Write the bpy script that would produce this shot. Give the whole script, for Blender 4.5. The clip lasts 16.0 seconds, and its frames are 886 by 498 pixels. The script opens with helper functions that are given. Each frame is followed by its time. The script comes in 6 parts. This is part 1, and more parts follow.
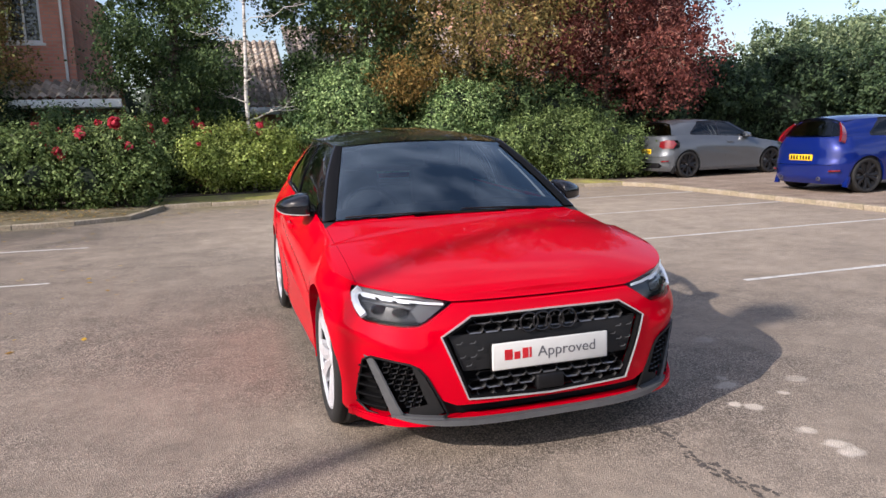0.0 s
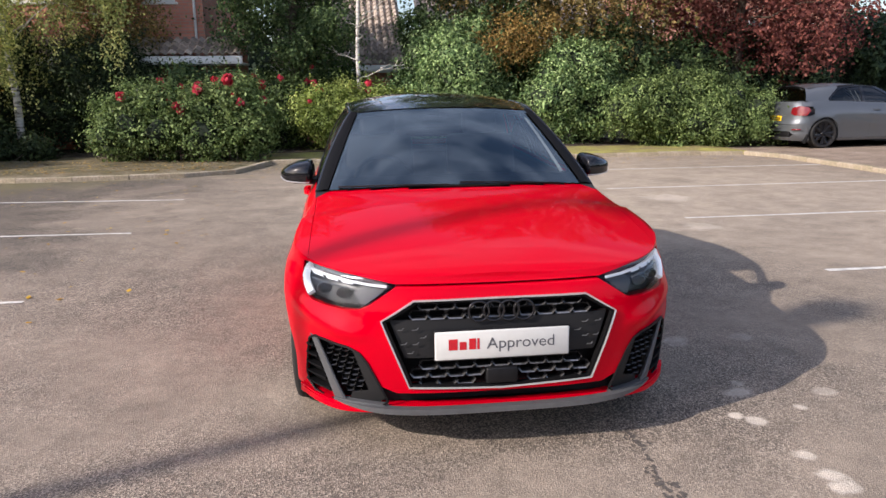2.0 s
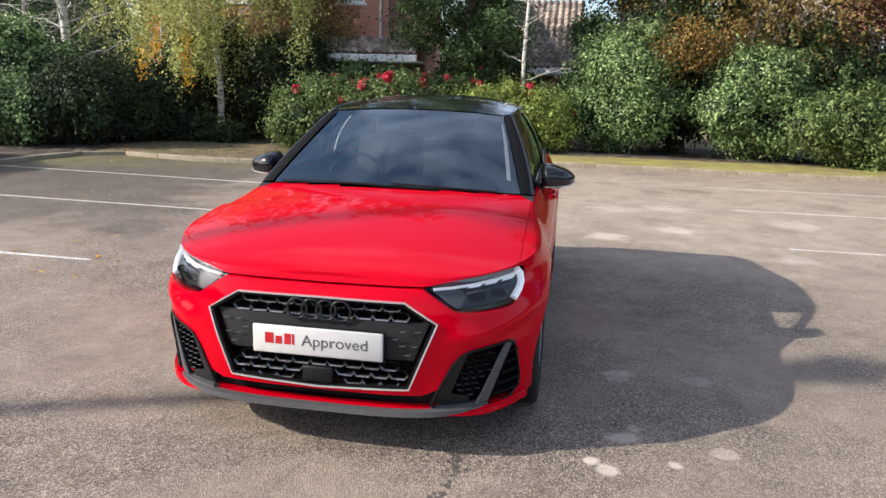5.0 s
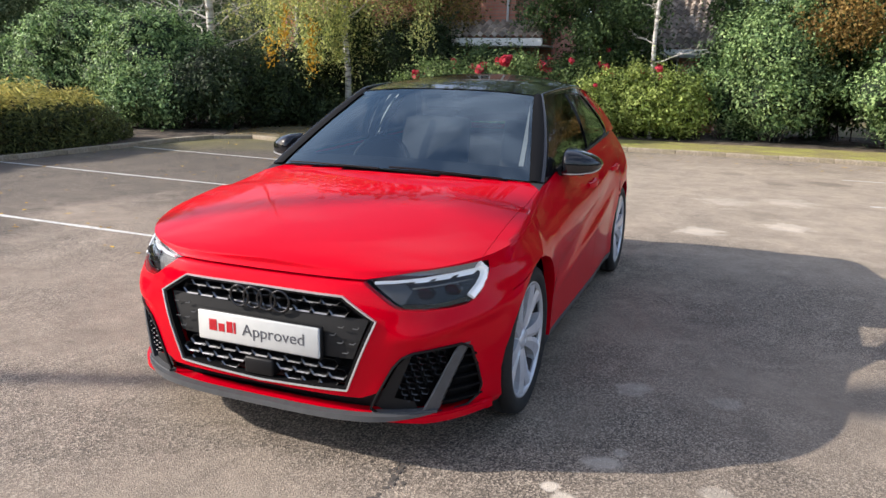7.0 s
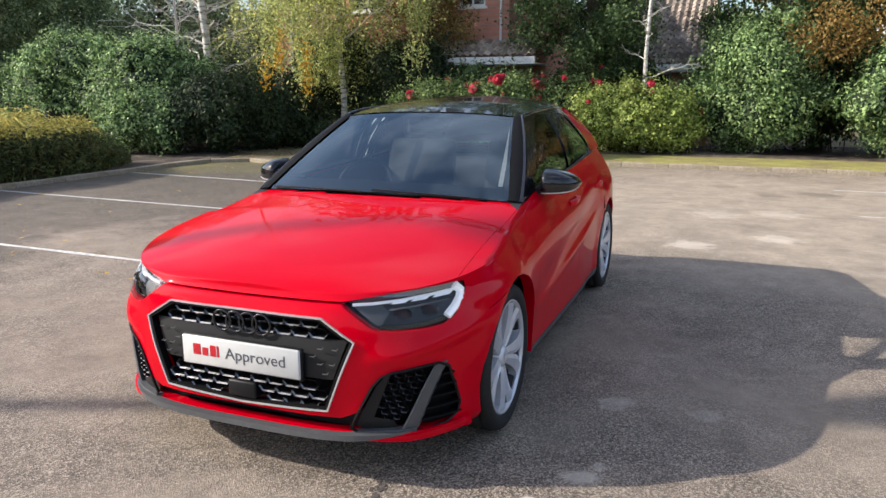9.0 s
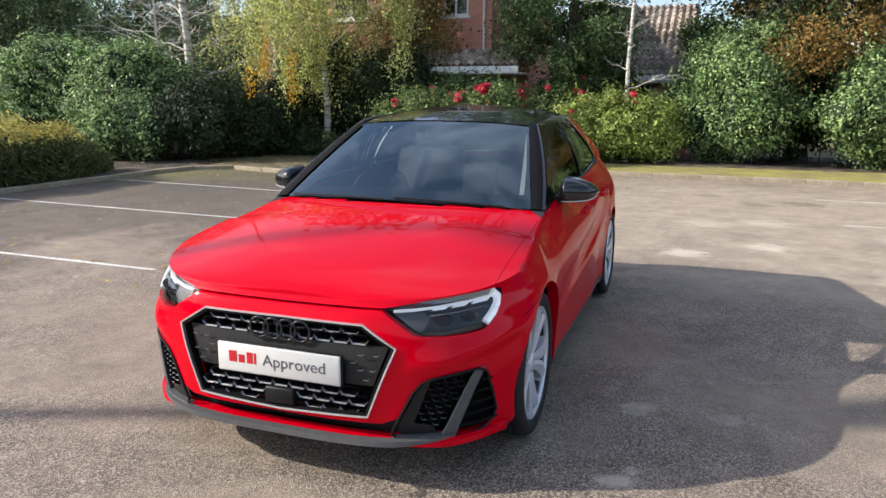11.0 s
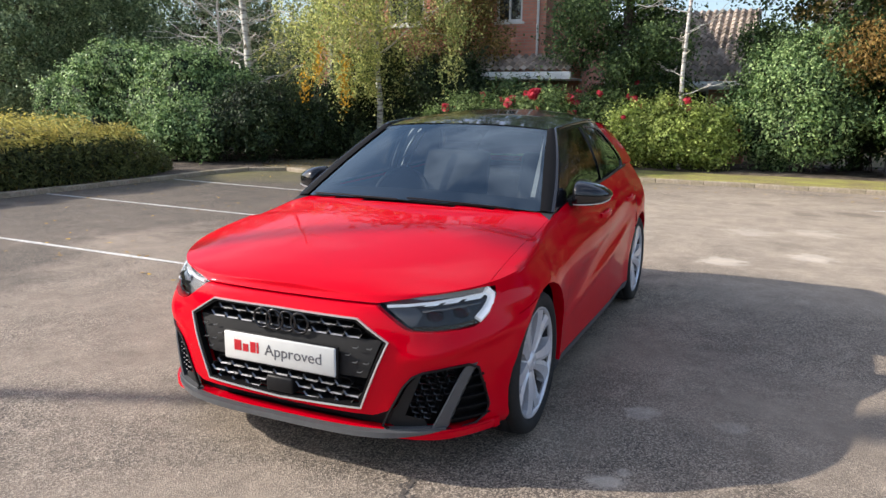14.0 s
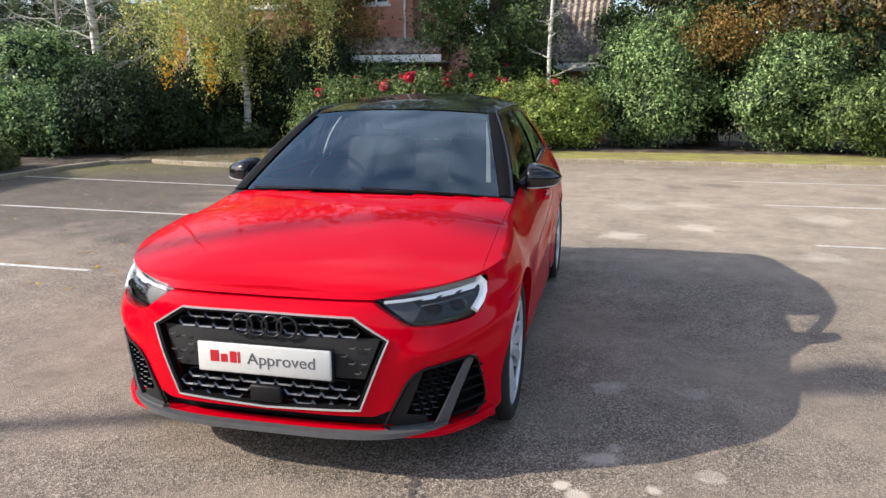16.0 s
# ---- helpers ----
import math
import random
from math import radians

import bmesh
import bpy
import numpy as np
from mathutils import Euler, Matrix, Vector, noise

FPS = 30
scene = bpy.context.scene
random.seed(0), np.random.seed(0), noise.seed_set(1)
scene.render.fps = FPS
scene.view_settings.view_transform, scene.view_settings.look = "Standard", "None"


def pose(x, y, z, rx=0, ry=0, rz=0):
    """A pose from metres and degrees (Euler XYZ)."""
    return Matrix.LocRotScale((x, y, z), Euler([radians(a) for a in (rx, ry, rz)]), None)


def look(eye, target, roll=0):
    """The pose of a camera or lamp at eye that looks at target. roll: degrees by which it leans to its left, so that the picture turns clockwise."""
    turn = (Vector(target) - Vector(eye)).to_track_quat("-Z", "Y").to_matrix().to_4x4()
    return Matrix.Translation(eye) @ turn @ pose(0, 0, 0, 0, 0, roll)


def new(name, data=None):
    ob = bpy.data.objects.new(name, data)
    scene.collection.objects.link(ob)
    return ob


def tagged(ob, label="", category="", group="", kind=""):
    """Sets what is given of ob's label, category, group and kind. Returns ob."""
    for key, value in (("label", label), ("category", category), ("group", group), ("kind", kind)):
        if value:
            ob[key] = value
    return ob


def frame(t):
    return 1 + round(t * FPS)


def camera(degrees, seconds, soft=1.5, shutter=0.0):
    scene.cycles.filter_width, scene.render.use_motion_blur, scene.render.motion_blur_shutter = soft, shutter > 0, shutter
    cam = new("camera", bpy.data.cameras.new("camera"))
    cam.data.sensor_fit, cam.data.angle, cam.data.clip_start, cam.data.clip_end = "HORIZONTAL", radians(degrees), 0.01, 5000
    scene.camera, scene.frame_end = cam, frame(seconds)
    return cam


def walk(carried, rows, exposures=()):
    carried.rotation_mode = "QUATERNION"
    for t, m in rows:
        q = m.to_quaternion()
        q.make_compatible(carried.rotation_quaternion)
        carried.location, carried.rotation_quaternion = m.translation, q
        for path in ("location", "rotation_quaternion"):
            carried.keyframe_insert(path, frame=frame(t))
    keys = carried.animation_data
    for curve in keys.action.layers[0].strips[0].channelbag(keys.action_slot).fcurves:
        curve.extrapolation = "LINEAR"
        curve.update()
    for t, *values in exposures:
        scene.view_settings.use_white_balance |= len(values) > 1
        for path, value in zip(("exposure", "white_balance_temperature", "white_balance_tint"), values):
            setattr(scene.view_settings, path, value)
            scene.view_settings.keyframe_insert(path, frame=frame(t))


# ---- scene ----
cam = camera(62.8, 16.0)
PATH = [
    (0, (-1.279, -2.608, 1.351), (-0.684, -0.726, 1.031), -1.7),
    (0.5, (-1.041, -2.666, 1.35), (-0.546, -0.75, 1.059), -2.0),
    (1, (-0.884, -2.722, 1.366), (-0.491, -0.792, 1.019), -2.1),
    (1.5, (-0.724, -2.646, 1.366), (-0.415, -0.703, 1.002), -2.1),
    (2, (-0.537, -2.573, 1.386), (-0.301, -0.632, 0.964), -0.8),
    (2.5, (-0.315, -2.575, 1.391), (-0.17, -0.63, 0.946), -1.5),
    (3, (-0.04, -2.629, 1.41), (-0.034, -0.682, 0.952), -1.0),
    (3.2, (0.036, -2.616, 1.401), (-0.006, -0.669, 0.946), -0.9),
    (5.3, (1.021, -2.466, 1.393), (0.633, -0.548, 0.98), 1.9),
    (5.5, (1.078, -2.42, 1.389), (0.647, -0.511, 0.98), 2.0),
    (6, (1.207, -2.225, 1.378), (0.665, -0.348, 0.949), 2.7),
    (6.5, (1.318, -2.127, 1.365), (0.715, -0.277, 0.902), 1.7),
    (7, (1.528, -2.056, 1.367), (0.814, -0.246, 0.903), 1.2),
    (7.5, (1.677, -2.03, 1.373), (0.882, -0.254, 0.91), 2.8),
    (8, (1.711, -2.016, 1.378), (0.926, -0.23, 0.937), 1.9),
    (8.2, (1.718, -2.02, 1.385), (0.946, -0.225, 0.96), 1.1),
    (10.3, (1.436, -2.194, 1.4), (0.751, -0.363, 0.977), 0.2),
    (10.5, (1.428, -2.199, 1.4), (0.747, -0.363, 0.992), 0.4),
    (11, (1.431, -2.192, 1.398), (0.772, -0.345, 1.003), 0.4),
    (11.5, (1.433, -2.181, 1.404), (0.784, -0.329, 1.018), 0.4),
    (12, (1.435, -2.182, 1.392), (0.784, -0.331, 1.006), 0.5),
    (12.5, (1.454, -2.174, 1.384), (0.799, -0.324, 1.0), 1.0),
    (13, (1.565, -2.146, 1.39), (0.88, -0.306, 1.009), 1.2),
    (13.5, (1.672, -2.133, 1.385), (0.902, -0.324, 1.021), 1.5),
    (14, (1.672, -2.173, 1.387), (0.866, -0.383, 1.005), 0.8),
    (14.5, (1.554, -2.267, 1.389), (0.822, -0.444, 1.013), 0.8),
    (15, (1.436, -2.355, 1.395), (0.849, -0.482, 1.011), 0.5),
    (15.5, (1.332, -2.323, 1.385), (0.815, -0.439, 0.956), 0.8),
    (16, (1.19, -2.254, 1.394), (0.747, -0.35, 0.971), -0.1),
]
walk(cam, [(t, look(eye, target, roll)) for t, eye, target, roll in PATH], [(0.0, 0.37, 6400, 18), (0.6, 0.44, 6450, 18), (3.0, 0.47, 6450, 18), (5.5, 0.60, 6400, 13), (16.0, 0.60, 6400, 12)])

# ---- world, sun, exposure ----
SUN_WAY = Vector((1.63, 0.66, -1.0)).normalized()
world = bpy.data.worlds.new("world")
scene.world = world
world.use_nodes = True
wn, wl = world.node_tree.nodes, world.node_tree.links
sky = wn.new("ShaderNodeTexSky")
sky.sky_type, sky.sun_disc = "NISHITA", False
sky.sun_elevation = math.asin(-SUN_WAY.z)
sky.sun_rotation = math.atan2(-SUN_WAY.x, -SUN_WAY.y)
sky.air_density, sky.dust_density, sky.ozone_density = 1.0, 1.5, 1.0
# broken white cloud over the sky
wc = wn.new("ShaderNodeTexCoord")
wmap = wn.new("ShaderNodeMapping")
wmap.inputs["Scale"].default_value = (1.0, 1.0, 2.4)
wnoise = wn.new("ShaderNodeTexNoise")
wnoise.inputs["Scale"].default_value, wnoise.inputs["Detail"].default_value = 2.6, 4.5
wramp = wn.new("ShaderNodeValToRGB")
wramp.color_ramp.elements[0].position, wramp.color_ramp.elements[1].position = 0.46, 0.76
wmix = wn.new("ShaderNodeMix")
wmix.data_type = "RGBA"
wmix.inputs["B"].default_value = (5.3, 5.8, 7.1, 1)
wl.new(wc.outputs["Generated"], wmap.inputs["Vector"])
wl.new(wmap.outputs["Vector"], wnoise.inputs["Vector"])
wl.new(wnoise.outputs["Fac"], wramp.inputs["Fac"])
wl.new(wramp.outputs["Color"], wmix.inputs["Factor"])
wl.new(sky.outputs["Color"], wmix.inputs["A"])
wl.new(wmix.outputs["Result"], wn["Background"].inputs["Color"])
wn["Background"].inputs["Strength"].default_value = 0.15
sun = new("sun", bpy.data.lights.new("sun", "SUN"))
sun.data.energy, sun.data.angle, sun.data.color = 4.15, radians(0.55), (1.0, 0.93, 0.82)
sun.matrix_world = look((-30, -12, 22), Vector((-30, -12, 22)) + SUN_WAY)


# ---- materials ----
def nodes_of(name):
    m = bpy.data.materials.new(name)
    m.use_nodes = True
    return m, m.node_tree.nodes, m.node_tree.links, m.node_tree.nodes["Principled BSDF"]


def col(c):
    return (c[0], c[1], c[2], 1.0)


def noise_node(n, l, scale, detail=4.0, rough=0.6, coord="Object"):
    tc = n.new("ShaderNodeTexCoord")
    t = n.new("ShaderNodeTexNoise")
    t.inputs["Scale"].default_value, t.inputs["Detail"].default_value, t.inputs["Roughness"].default_value = scale, detail, rough
    l.new(tc.outputs[coord], t.inputs["Vector"])
    return t


def ramp_node(n, l, src, stops):
    r = n.new("ShaderNodeValToRGB")
    e = r.color_ramp.elements
    while len(e) < len(stops):
        e.new(0.5)
    for k, (pos, c) in zip(e, stops):
        k.position, k.color = pos, col(c) if not isinstance(c, (int, float)) else (c, c, c, 1)
    l.new(src, r.inputs["Fac"])
    return r


def mix_node(n, l, fac, a, b, mode="MIX"):
    m = n.new("ShaderNodeMix")
    m.data_type, m.blend_type = "RGBA", mode
    for sock, v in (("Factor", fac), ("A", a), ("B", b)):
        if isinstance(v, (int, float)):
            m.inputs[sock].default_value = v
        elif isinstance(v, tuple):
            m.inputs[sock].default_value = col(v)
        else:
            l.new(v, m.inputs[sock])
    return m.outputs["Result"]


def bump(n, l, b, height, strength, dist):
    k = n.new("ShaderNodeBump")
    k.inputs["Strength"].default_value, k.inputs["Distance"].default_value = strength, dist
    l.new(height, k.inputs["Height"])
    l.new(k.outputs["Normal"], b.inputs["Normal"])


def simple(name, c, rough=0.5, metal=0.0, coat=0.0, vary=0.12, scale=30.0, relief=0.0):
    """A plain surface with slight mottling of tone and gloss."""
    m, n, l, b = nodes_of(name)
    t = noise_node(n, l, scale)
    d = tuple(x * (1 - vary) for x in c)
    e = tuple(min(1, x * (1 + vary)) for x in c)
    r = ramp_node(n, l, t.outputs["Fac"], [(0.3, d), (0.7, e)])
    l.new(r.outputs["Color"], b.inputs["Base Color"])
    b.inputs["Roughness"].default_value, b.inputs["Metallic"].default_value = rough, metal
    b.inputs["Coat Weight"].default_value, b.inputs["Coat Roughness"].default_value = coat, 0.03
    if relief:
        bump(n, l, b, t.outputs["Fac"], 0.5, relief)
    return m


def paint(name, c, rough=0.35, metal=0.0, coat=1.0, spec=0.1):
    """Car paint under clear lacquer, with a faint orange peel and dust."""
    m, n, l, b = nodes_of(name)
    t = noise_node(n, l, 3.0, 5)
    r = ramp_node(n, l, t.outputs["Fac"], [(0.3, tuple(x * 0.94 for x in c)), (0.75, c)])
    l.new(r.outputs["Color"], b.inputs["Base Color"])
    b.inputs["Roughness"].default_value, b.inputs["Metallic"].default_value = rough, metal
    b.inputs["Specular IOR Level"].default_value = spec
    b.inputs["Coat Weight"].default_value, b.inputs["Coat Roughness"].default_value = coat, 0.02
    p = noise_node(n, l, 90.0, 2)
    bump(n, l, b, p.outputs["Fac"], 0.03, 0.002)
    return m


def glass(name, tint, gloss_rough=0.0, ior=1.5, gloss=(1, 1, 1)):
    m, n, l, b = nodes_of(name)
    n.remove(b)
    tr, gl, mx = n.new("ShaderNodeBsdfTransparent"), n.new("ShaderNodeBsdfGlossy"), n.new("ShaderNodeMixShader")
    fr = n.new("ShaderNodeFresnel")
    fr.inputs["IOR"].default_value = ior
    tr.inputs["Color"].default_value = col(tint)
    gl.inputs["Roughness"].default_value = gloss_rough
    gl.inputs["Color"].default_value = col(gloss)
    l.new(fr.outputs["Fac"], mx.inputs["Fac"])
    l.new(tr.outputs["BSDF"], mx.inputs[1])
    l.new(gl.outputs["BSDF"], mx.inputs[2])
    l.new(mx.outputs["Shader"], n["Material Output"].inputs["Surface"])
    return m


def leaf_mat(name, dark, mid, light, trans=0.35, rough=0.42):
    """Leaves: a tone for each leaf, glossy upper skin, light through the blade."""
    m, n, l, b = nodes_of(name)
    g = n.new("ShaderNodeNewGeometry")
    r = ramp_node(n, l, g.outputs["Random Per Island"], [(0.0, dark), (0.45, mid), (0.85, light), (1.0, tuple(min(1, x * 1.35) for x in light))])
    t = noise_node(n, l, 0.9, 3)
    k = ramp_node(n, l, t.outputs["Fac"], [(0.3, 0.7), (0.7, 1.15)])
    c = mix_node(n, l, 1.0, r.outputs["Color"], k.outputs["Color"], "MULTIPLY")
    l.new(c, b.inputs["Base Color"])
    b.inputs["Roughness"].default_value = rough + 0.12
    b.inputs["Specular IOR Level"].default_value = 0.22
    tl, mx = n.new("ShaderNodeBsdfTranslucent"), n.new("ShaderNodeMixShader")
    l.new(c, tl.inputs["Color"])
    mx.inputs["Fac"].default_value = trans
    l.new(b.outputs["BSDF"], mx.inputs[1])
    l.new(tl.outputs["BSDF"], mx.inputs[2])
    l.new(mx.outputs["Shader"], n["Material Output"].inputs["Surface"])
    return m


def asphalt():
    """Worn tarmac: exposed chippings, pale dusty wear, darker damp patches, a few pale spills."""
    m, n, l, b = nodes_of("asphalt")
    fine = noise_node(n, l, 150.0, 3, 0.75)
    vor = n.new("ShaderNodeTexVoronoi")
    vor.inputs["Scale"].default_value = 165.0
    tc = n.new("ShaderNodeTexCoord")
    l.new(tc.outputs["Object"], vor.inputs["Vector"])
    stone = ramp_node(n, l, vor.outputs["Color"], [(0.12, (0.045, 0.037, 0.032)), (0.5, (0.20, 0.162, 0.130)), (0.88, (0.56, 0.47, 0.385))])
    wear = noise_node(n, l, 0.55, 7, 0.62)
    pale = ramp_node(n, l, wear.outputs["Fac"], [(0.42, 0.0), (0.68, 1.0)])
    c = mix_node(n, l, pale.outputs["Color"], stone.outputs["Color"], (0.31, 0.25, 0.20))
    big = noise_node(n, l, 0.16, 3, 0.5)
    tone = ramp_node(n, l, big.outputs["Fac"], [(0.3, 0.8), (0.7, 1.18)])
    c = mix_node(n, l, 1.0, c, tone.outputs["Color"], "MULTIPLY")
    patch = noise_node(n, l, 1.6, 4, 0.6)
    damp = ramp_node(n, l, patch.outputs["Fac"], [(0.30, 0.72), (0.42, 1.0)])
    c = mix_node(n, l, 1.0, c, damp.outputs["Color"], "MULTIPLY")
    # pale worn area towards +x and +y
    sep = n.new("ShaderNodeSeparateXYZ")
    l.new(tc.outputs["Object"], sep.inputs["Vector"])
    add = n.new("ShaderNodeMath")
    add.operation = "MULTIPLY_ADD"
    l.new(sep.outputs["X"], add.inputs[0])
    add.inputs[1].default_value = 0.11
    l.new(wear.outputs["Fac"], add.inputs[2])
    dust = ramp_node(n, l, add.outputs["Value"], [(0.50, 0.0), (1.0, 0.65)])
    # older tarmac towards -x, with the back-left shade also put into its tone
    old_shade = ramp_node(n, l, add.outputs["Value"], [(0.0, 0.56), (0.14, 1.0)])
    c = mix_node(n, l, 1.0, c, old_shade.outputs["Color"], "MULTIPLY")
    c = mix_node(n, l, dust.outputs["Color"], c, (0.375, 0.305, 0.24))
    # pale, dusty middle of the turning area
    dm = n.new("ShaderNodeVectorMath")
    dm.operation = "DISTANCE"
    l.new(tc.outputs["Object"], dm.inputs[0])
    dm.inputs[1].default_value = (2.4, 8.0, 0)
    da = n.new("ShaderNodeMath")
    da.operation = "MULTIPLY_ADD"
    l.new(wear.outputs["Fac"], da.inputs[0])
    da.inputs[1].default_value = -5.0
    l.new(dm.outputs["Value"], da.inputs[2])
    dsc = n.new("ShaderNodeMath")
    dsc.operation = "MULTIPLY"
    l.new(da.outputs["Value"], dsc.inputs[0])
    dsc.inputs[1].default_value = 0.2
    mid = ramp_node(n, l, dsc.outputs["Value"], [(0.0, 0.75), (0.6, 0.0)])
    dustc = mix_node(n, l, 0.3, (0.54, 0.45, 0.36), stone.outputs["Color"])
    dustc = mix_node(n, l, 0.8, dustc, damp.outputs["Color"], "MULTIPLY")
    c = mix_node(n, l, mid.outputs["Color"], c, dustc)
    # moss spreading from the back kerb; its dark tone also carries the shade there
    mo = n.new("ShaderNodeMath")
    mo.operation = "MULTIPLY_ADD"
    l.new(wear.outputs["Fac"], mo.inputs[0])
    mo.inputs[1].default_value = 9.0
    lean = n.new("ShaderNodeMath")
    lean.operation = "MULTIPLY_ADD"
    l.new(sep.outputs["X"], lean.inputs[0])
    lean.inputs[1].default_value = -0.6
    l.new(sep.outputs["Y"], lean.inputs[2])
    l.new(lean.outputs["Value"], mo.inputs[2])
    sc = n.new("ShaderNodeMath")
    sc.operation = "MULTIPLY"
    l.new(mo.outputs["Value"], sc.inputs[0])
    sc.inputs[1].default_value = 0.05
    moss_shade = ramp_node(n, l, sc.outputs["Value"], [(0.82, 0.0), (0.98, 0.78)])
    c = mix_node(n, l, moss_shade.outputs["Color"], c, (0.165, 0.15, 0.05))
    # spilt, dried pale spots
    warp = noise_node(n, l, 7.0, 4, 0.7)
    for x, y, r, s, tone in [(*q, (0.66, 0.58, 0.50)) for q in SPOTS] + [(*q, (0.19, 0.16, 0.125)) for q in STAINS]:
        vm = n.new("ShaderNodeVectorMath")
        vm.operation = "DISTANCE"
        l.new(tc.outputs["Object"], vm.inputs[0])
        vm.inputs[1].default_value = (x, y, 0)
        ad = n.new("ShaderNodeMath")
        ad.operation = "MULTIPLY_ADD"
        l.new(warp.outputs["Fac"], ad.inputs[0])
        ad.inputs[1].default_value = r * 2.2
        l.new(vm.outputs["Value"], ad.inputs[2])
        k = ramp_node(n, l, ad.outputs["Value"], [(min(0.99, r * 1.7), s), (min(1.0, r * 2.25), 0.0)])
        c = mix_node(n, l, k.outputs["Color"], c, tone)
    # blotches of old wear at hand's width and at arm's length
    for sc_, lo, hi in ((9.0, 0.90, 1.07), (2.6, 0.82, 1.12)):
        bl = noise_node(n, l, sc_, 5, 0.7)
        bt = ramp_node(n, l, bl.outputs["Fac"], [(0.36, lo), (0.64, hi)])
        c = mix_node(n, l, 1.0, c, bt.outputs["Color"], "MULTIPLY")
    c = mix_node(n, l, 1.0, c, (0.965, 0.955, 0.905), "MULTIPLY")
    l.new(c, b.inputs["Base Color"])
    b.inputs["Roughness"].default_value = 0.86
    h = mix_node(n, l, 0.5, vor.outputs["Distance"], fine.outputs["Fac"])
    bump(n, l, b, h, 0.9, 0.006)
    return m


def earthy(name, a, bcol, c3, scale=2.0, relief=0.02):
    m, n, l, b = nodes_of(name)
    t = noise_node(n, l, scale, 6, 0.65)
    f = noise_node(n, l, scale * 22, 4, 0.7)
    r = ramp_node(n, l, t.outputs["Fac"], [(0.32, a), (0.5, bcol), (0.68, c3)])
    k = ramp_node(n, l, f.outputs["Fac"], [(0.3, 0.55), (0.7, 1.3)])
    l.new(mix_node(n, l, 1.0, r.outputs["Color"], k.outputs["Color"], "MULTIPLY"), b.inputs["Base Color"])
    b.inputs["Roughness"].default_value = 0.9
    bump(n, l, b, f.outputs["Fac"], 0.8, relief)
    return m


def brick_mat():
    m, n, l, b = nodes_of("brickwork")
    tc, mp = n.new("ShaderNodeTexCoord"), n.new("ShaderNodeMapping")
    mp.inputs["Rotation"].default_value = (radians(90), 0, 0)
    t = n.new("ShaderNodeTexBrick")
    t.inputs["Color1"].default_value, t.inputs["Color2"].default_value = col((0.62, 0.27, 0.19)), col((0.54, 0.215, 0.15))
    t.inputs["Mortar"].default_value = col((0.40, 0.30, 0.24))
    t.inputs["Scale"].default_value, t.inputs["Mortar Size"].default_value = 1.0, 0.008
    t.inputs["Brick Width"].default_value, t.inputs["Row Height"].default_value = 0.225, 0.075
    l.new(tc.outputs["Object"], mp.inputs["Vector"])
    l.new(mp.outputs["Vector"], t.inputs["Vector"])
    w = noise_node(n, l, 1.2, 5)
    k = ramp_node(n, l, w.outputs["Fac"], [(0.3, 0.8), (0.7, 1.15)])
    l.new(mix_node(n, l, 1.0, t.outputs["Color"], k.outputs["Color"], "MULTIPLY"), b.inputs["Base Color"])
    b.inputs["Roughness"].default_value = 0.88
    bump(n, l, b, t.outputs["Fac"], -0.4, 0.01)
    return m


def bark_birch():
    m, n, l, b = nodes_of("birch_bark")
    tc, mp = n.new("ShaderNodeTexCoord"), n.new("ShaderNodeMapping")
    mp.inputs["Scale"].default_value = (3.0, 3.0, 14.0)
    t = n.new("ShaderNodeTexNoise")
    t.inputs["Scale"].default_value, t.inputs["Detail"].default_value = 1.4, 6
    l.new(tc.outputs["Object"], mp.inputs["Vector"])
    l.new(mp.outputs["Vector"], t.inputs["Vector"])
    r = ramp_node(n, l, t.outputs["Fac"], [(0.36, (0.06, 0.05, 0.045)), (0.44, (0.42, 0.39, 0.35)), (0.6, (0.66, 0.63, 0.58))])
    l.new(r.outputs["Color"], b.inputs["Base Color"])
    b.inputs["Roughness"].default_value = 0.8
    bump(n, l, b, t.outputs["Fac"], 0.5, 0.01)
    return m


def roof_mat():
    m, n, l, b = nodes_of("clay_tile")
    t = noise_node(n, l, 2.5, 5)
    g = n.new("ShaderNodeNewGeometry")
    r = ramp_node(n, l, g.outputs["Random Per Island"], [(0.0, (0.22, 0.18, 0.145)), (0.5, (0.39, 0.32, 0.265)), (1.0, (0.54, 0.455, 0.38))])
    k = ramp_node(n, l, t.outputs["Fac"], [(0.3, 0.7), (0.7, 1.2)])
    l.new(mix_node(n, l, 1.0, r.outputs["Color"], k.outputs["Color"], "MULTIPLY"), b.inputs["Base Color"])
    b.inputs["Roughness"].default_value = 0.85
    return m


# pale spills on the tarmac: x, y, radius, strength
SPOTS = [(1.145, -0.35, 0.055, 1.0), (1.14, -0.43, 0.055, 1.0), (1.06, 0.17, 0.03, 1.0), (1.13, 0.11, 0.045, 1.0), (1.39, 0.21, 0.035, 0.8), (1.15, -0.19, 0.04, 0.8),
         (1.22, 1.12, 0.08, 0.42), (1.21, 0.42, 0.07, 0.6), (1.61, 1.13, 0.07, 0.25), (1.25, 0.50, 0.04, 0.4),
         (1.32, 5.05, 0.22, 0.7), (2.1, 5.62, 0.22, 0.7), (3.5, 6.4, 0.34, 0.45), (1.5, 7.0, 0.30, 0.45), (2.2, 7.3, 0.3, 0.45), (3.0, 4.4, 0.2, 0.45), (1.6, 0.35, 0.05, 0.4)]
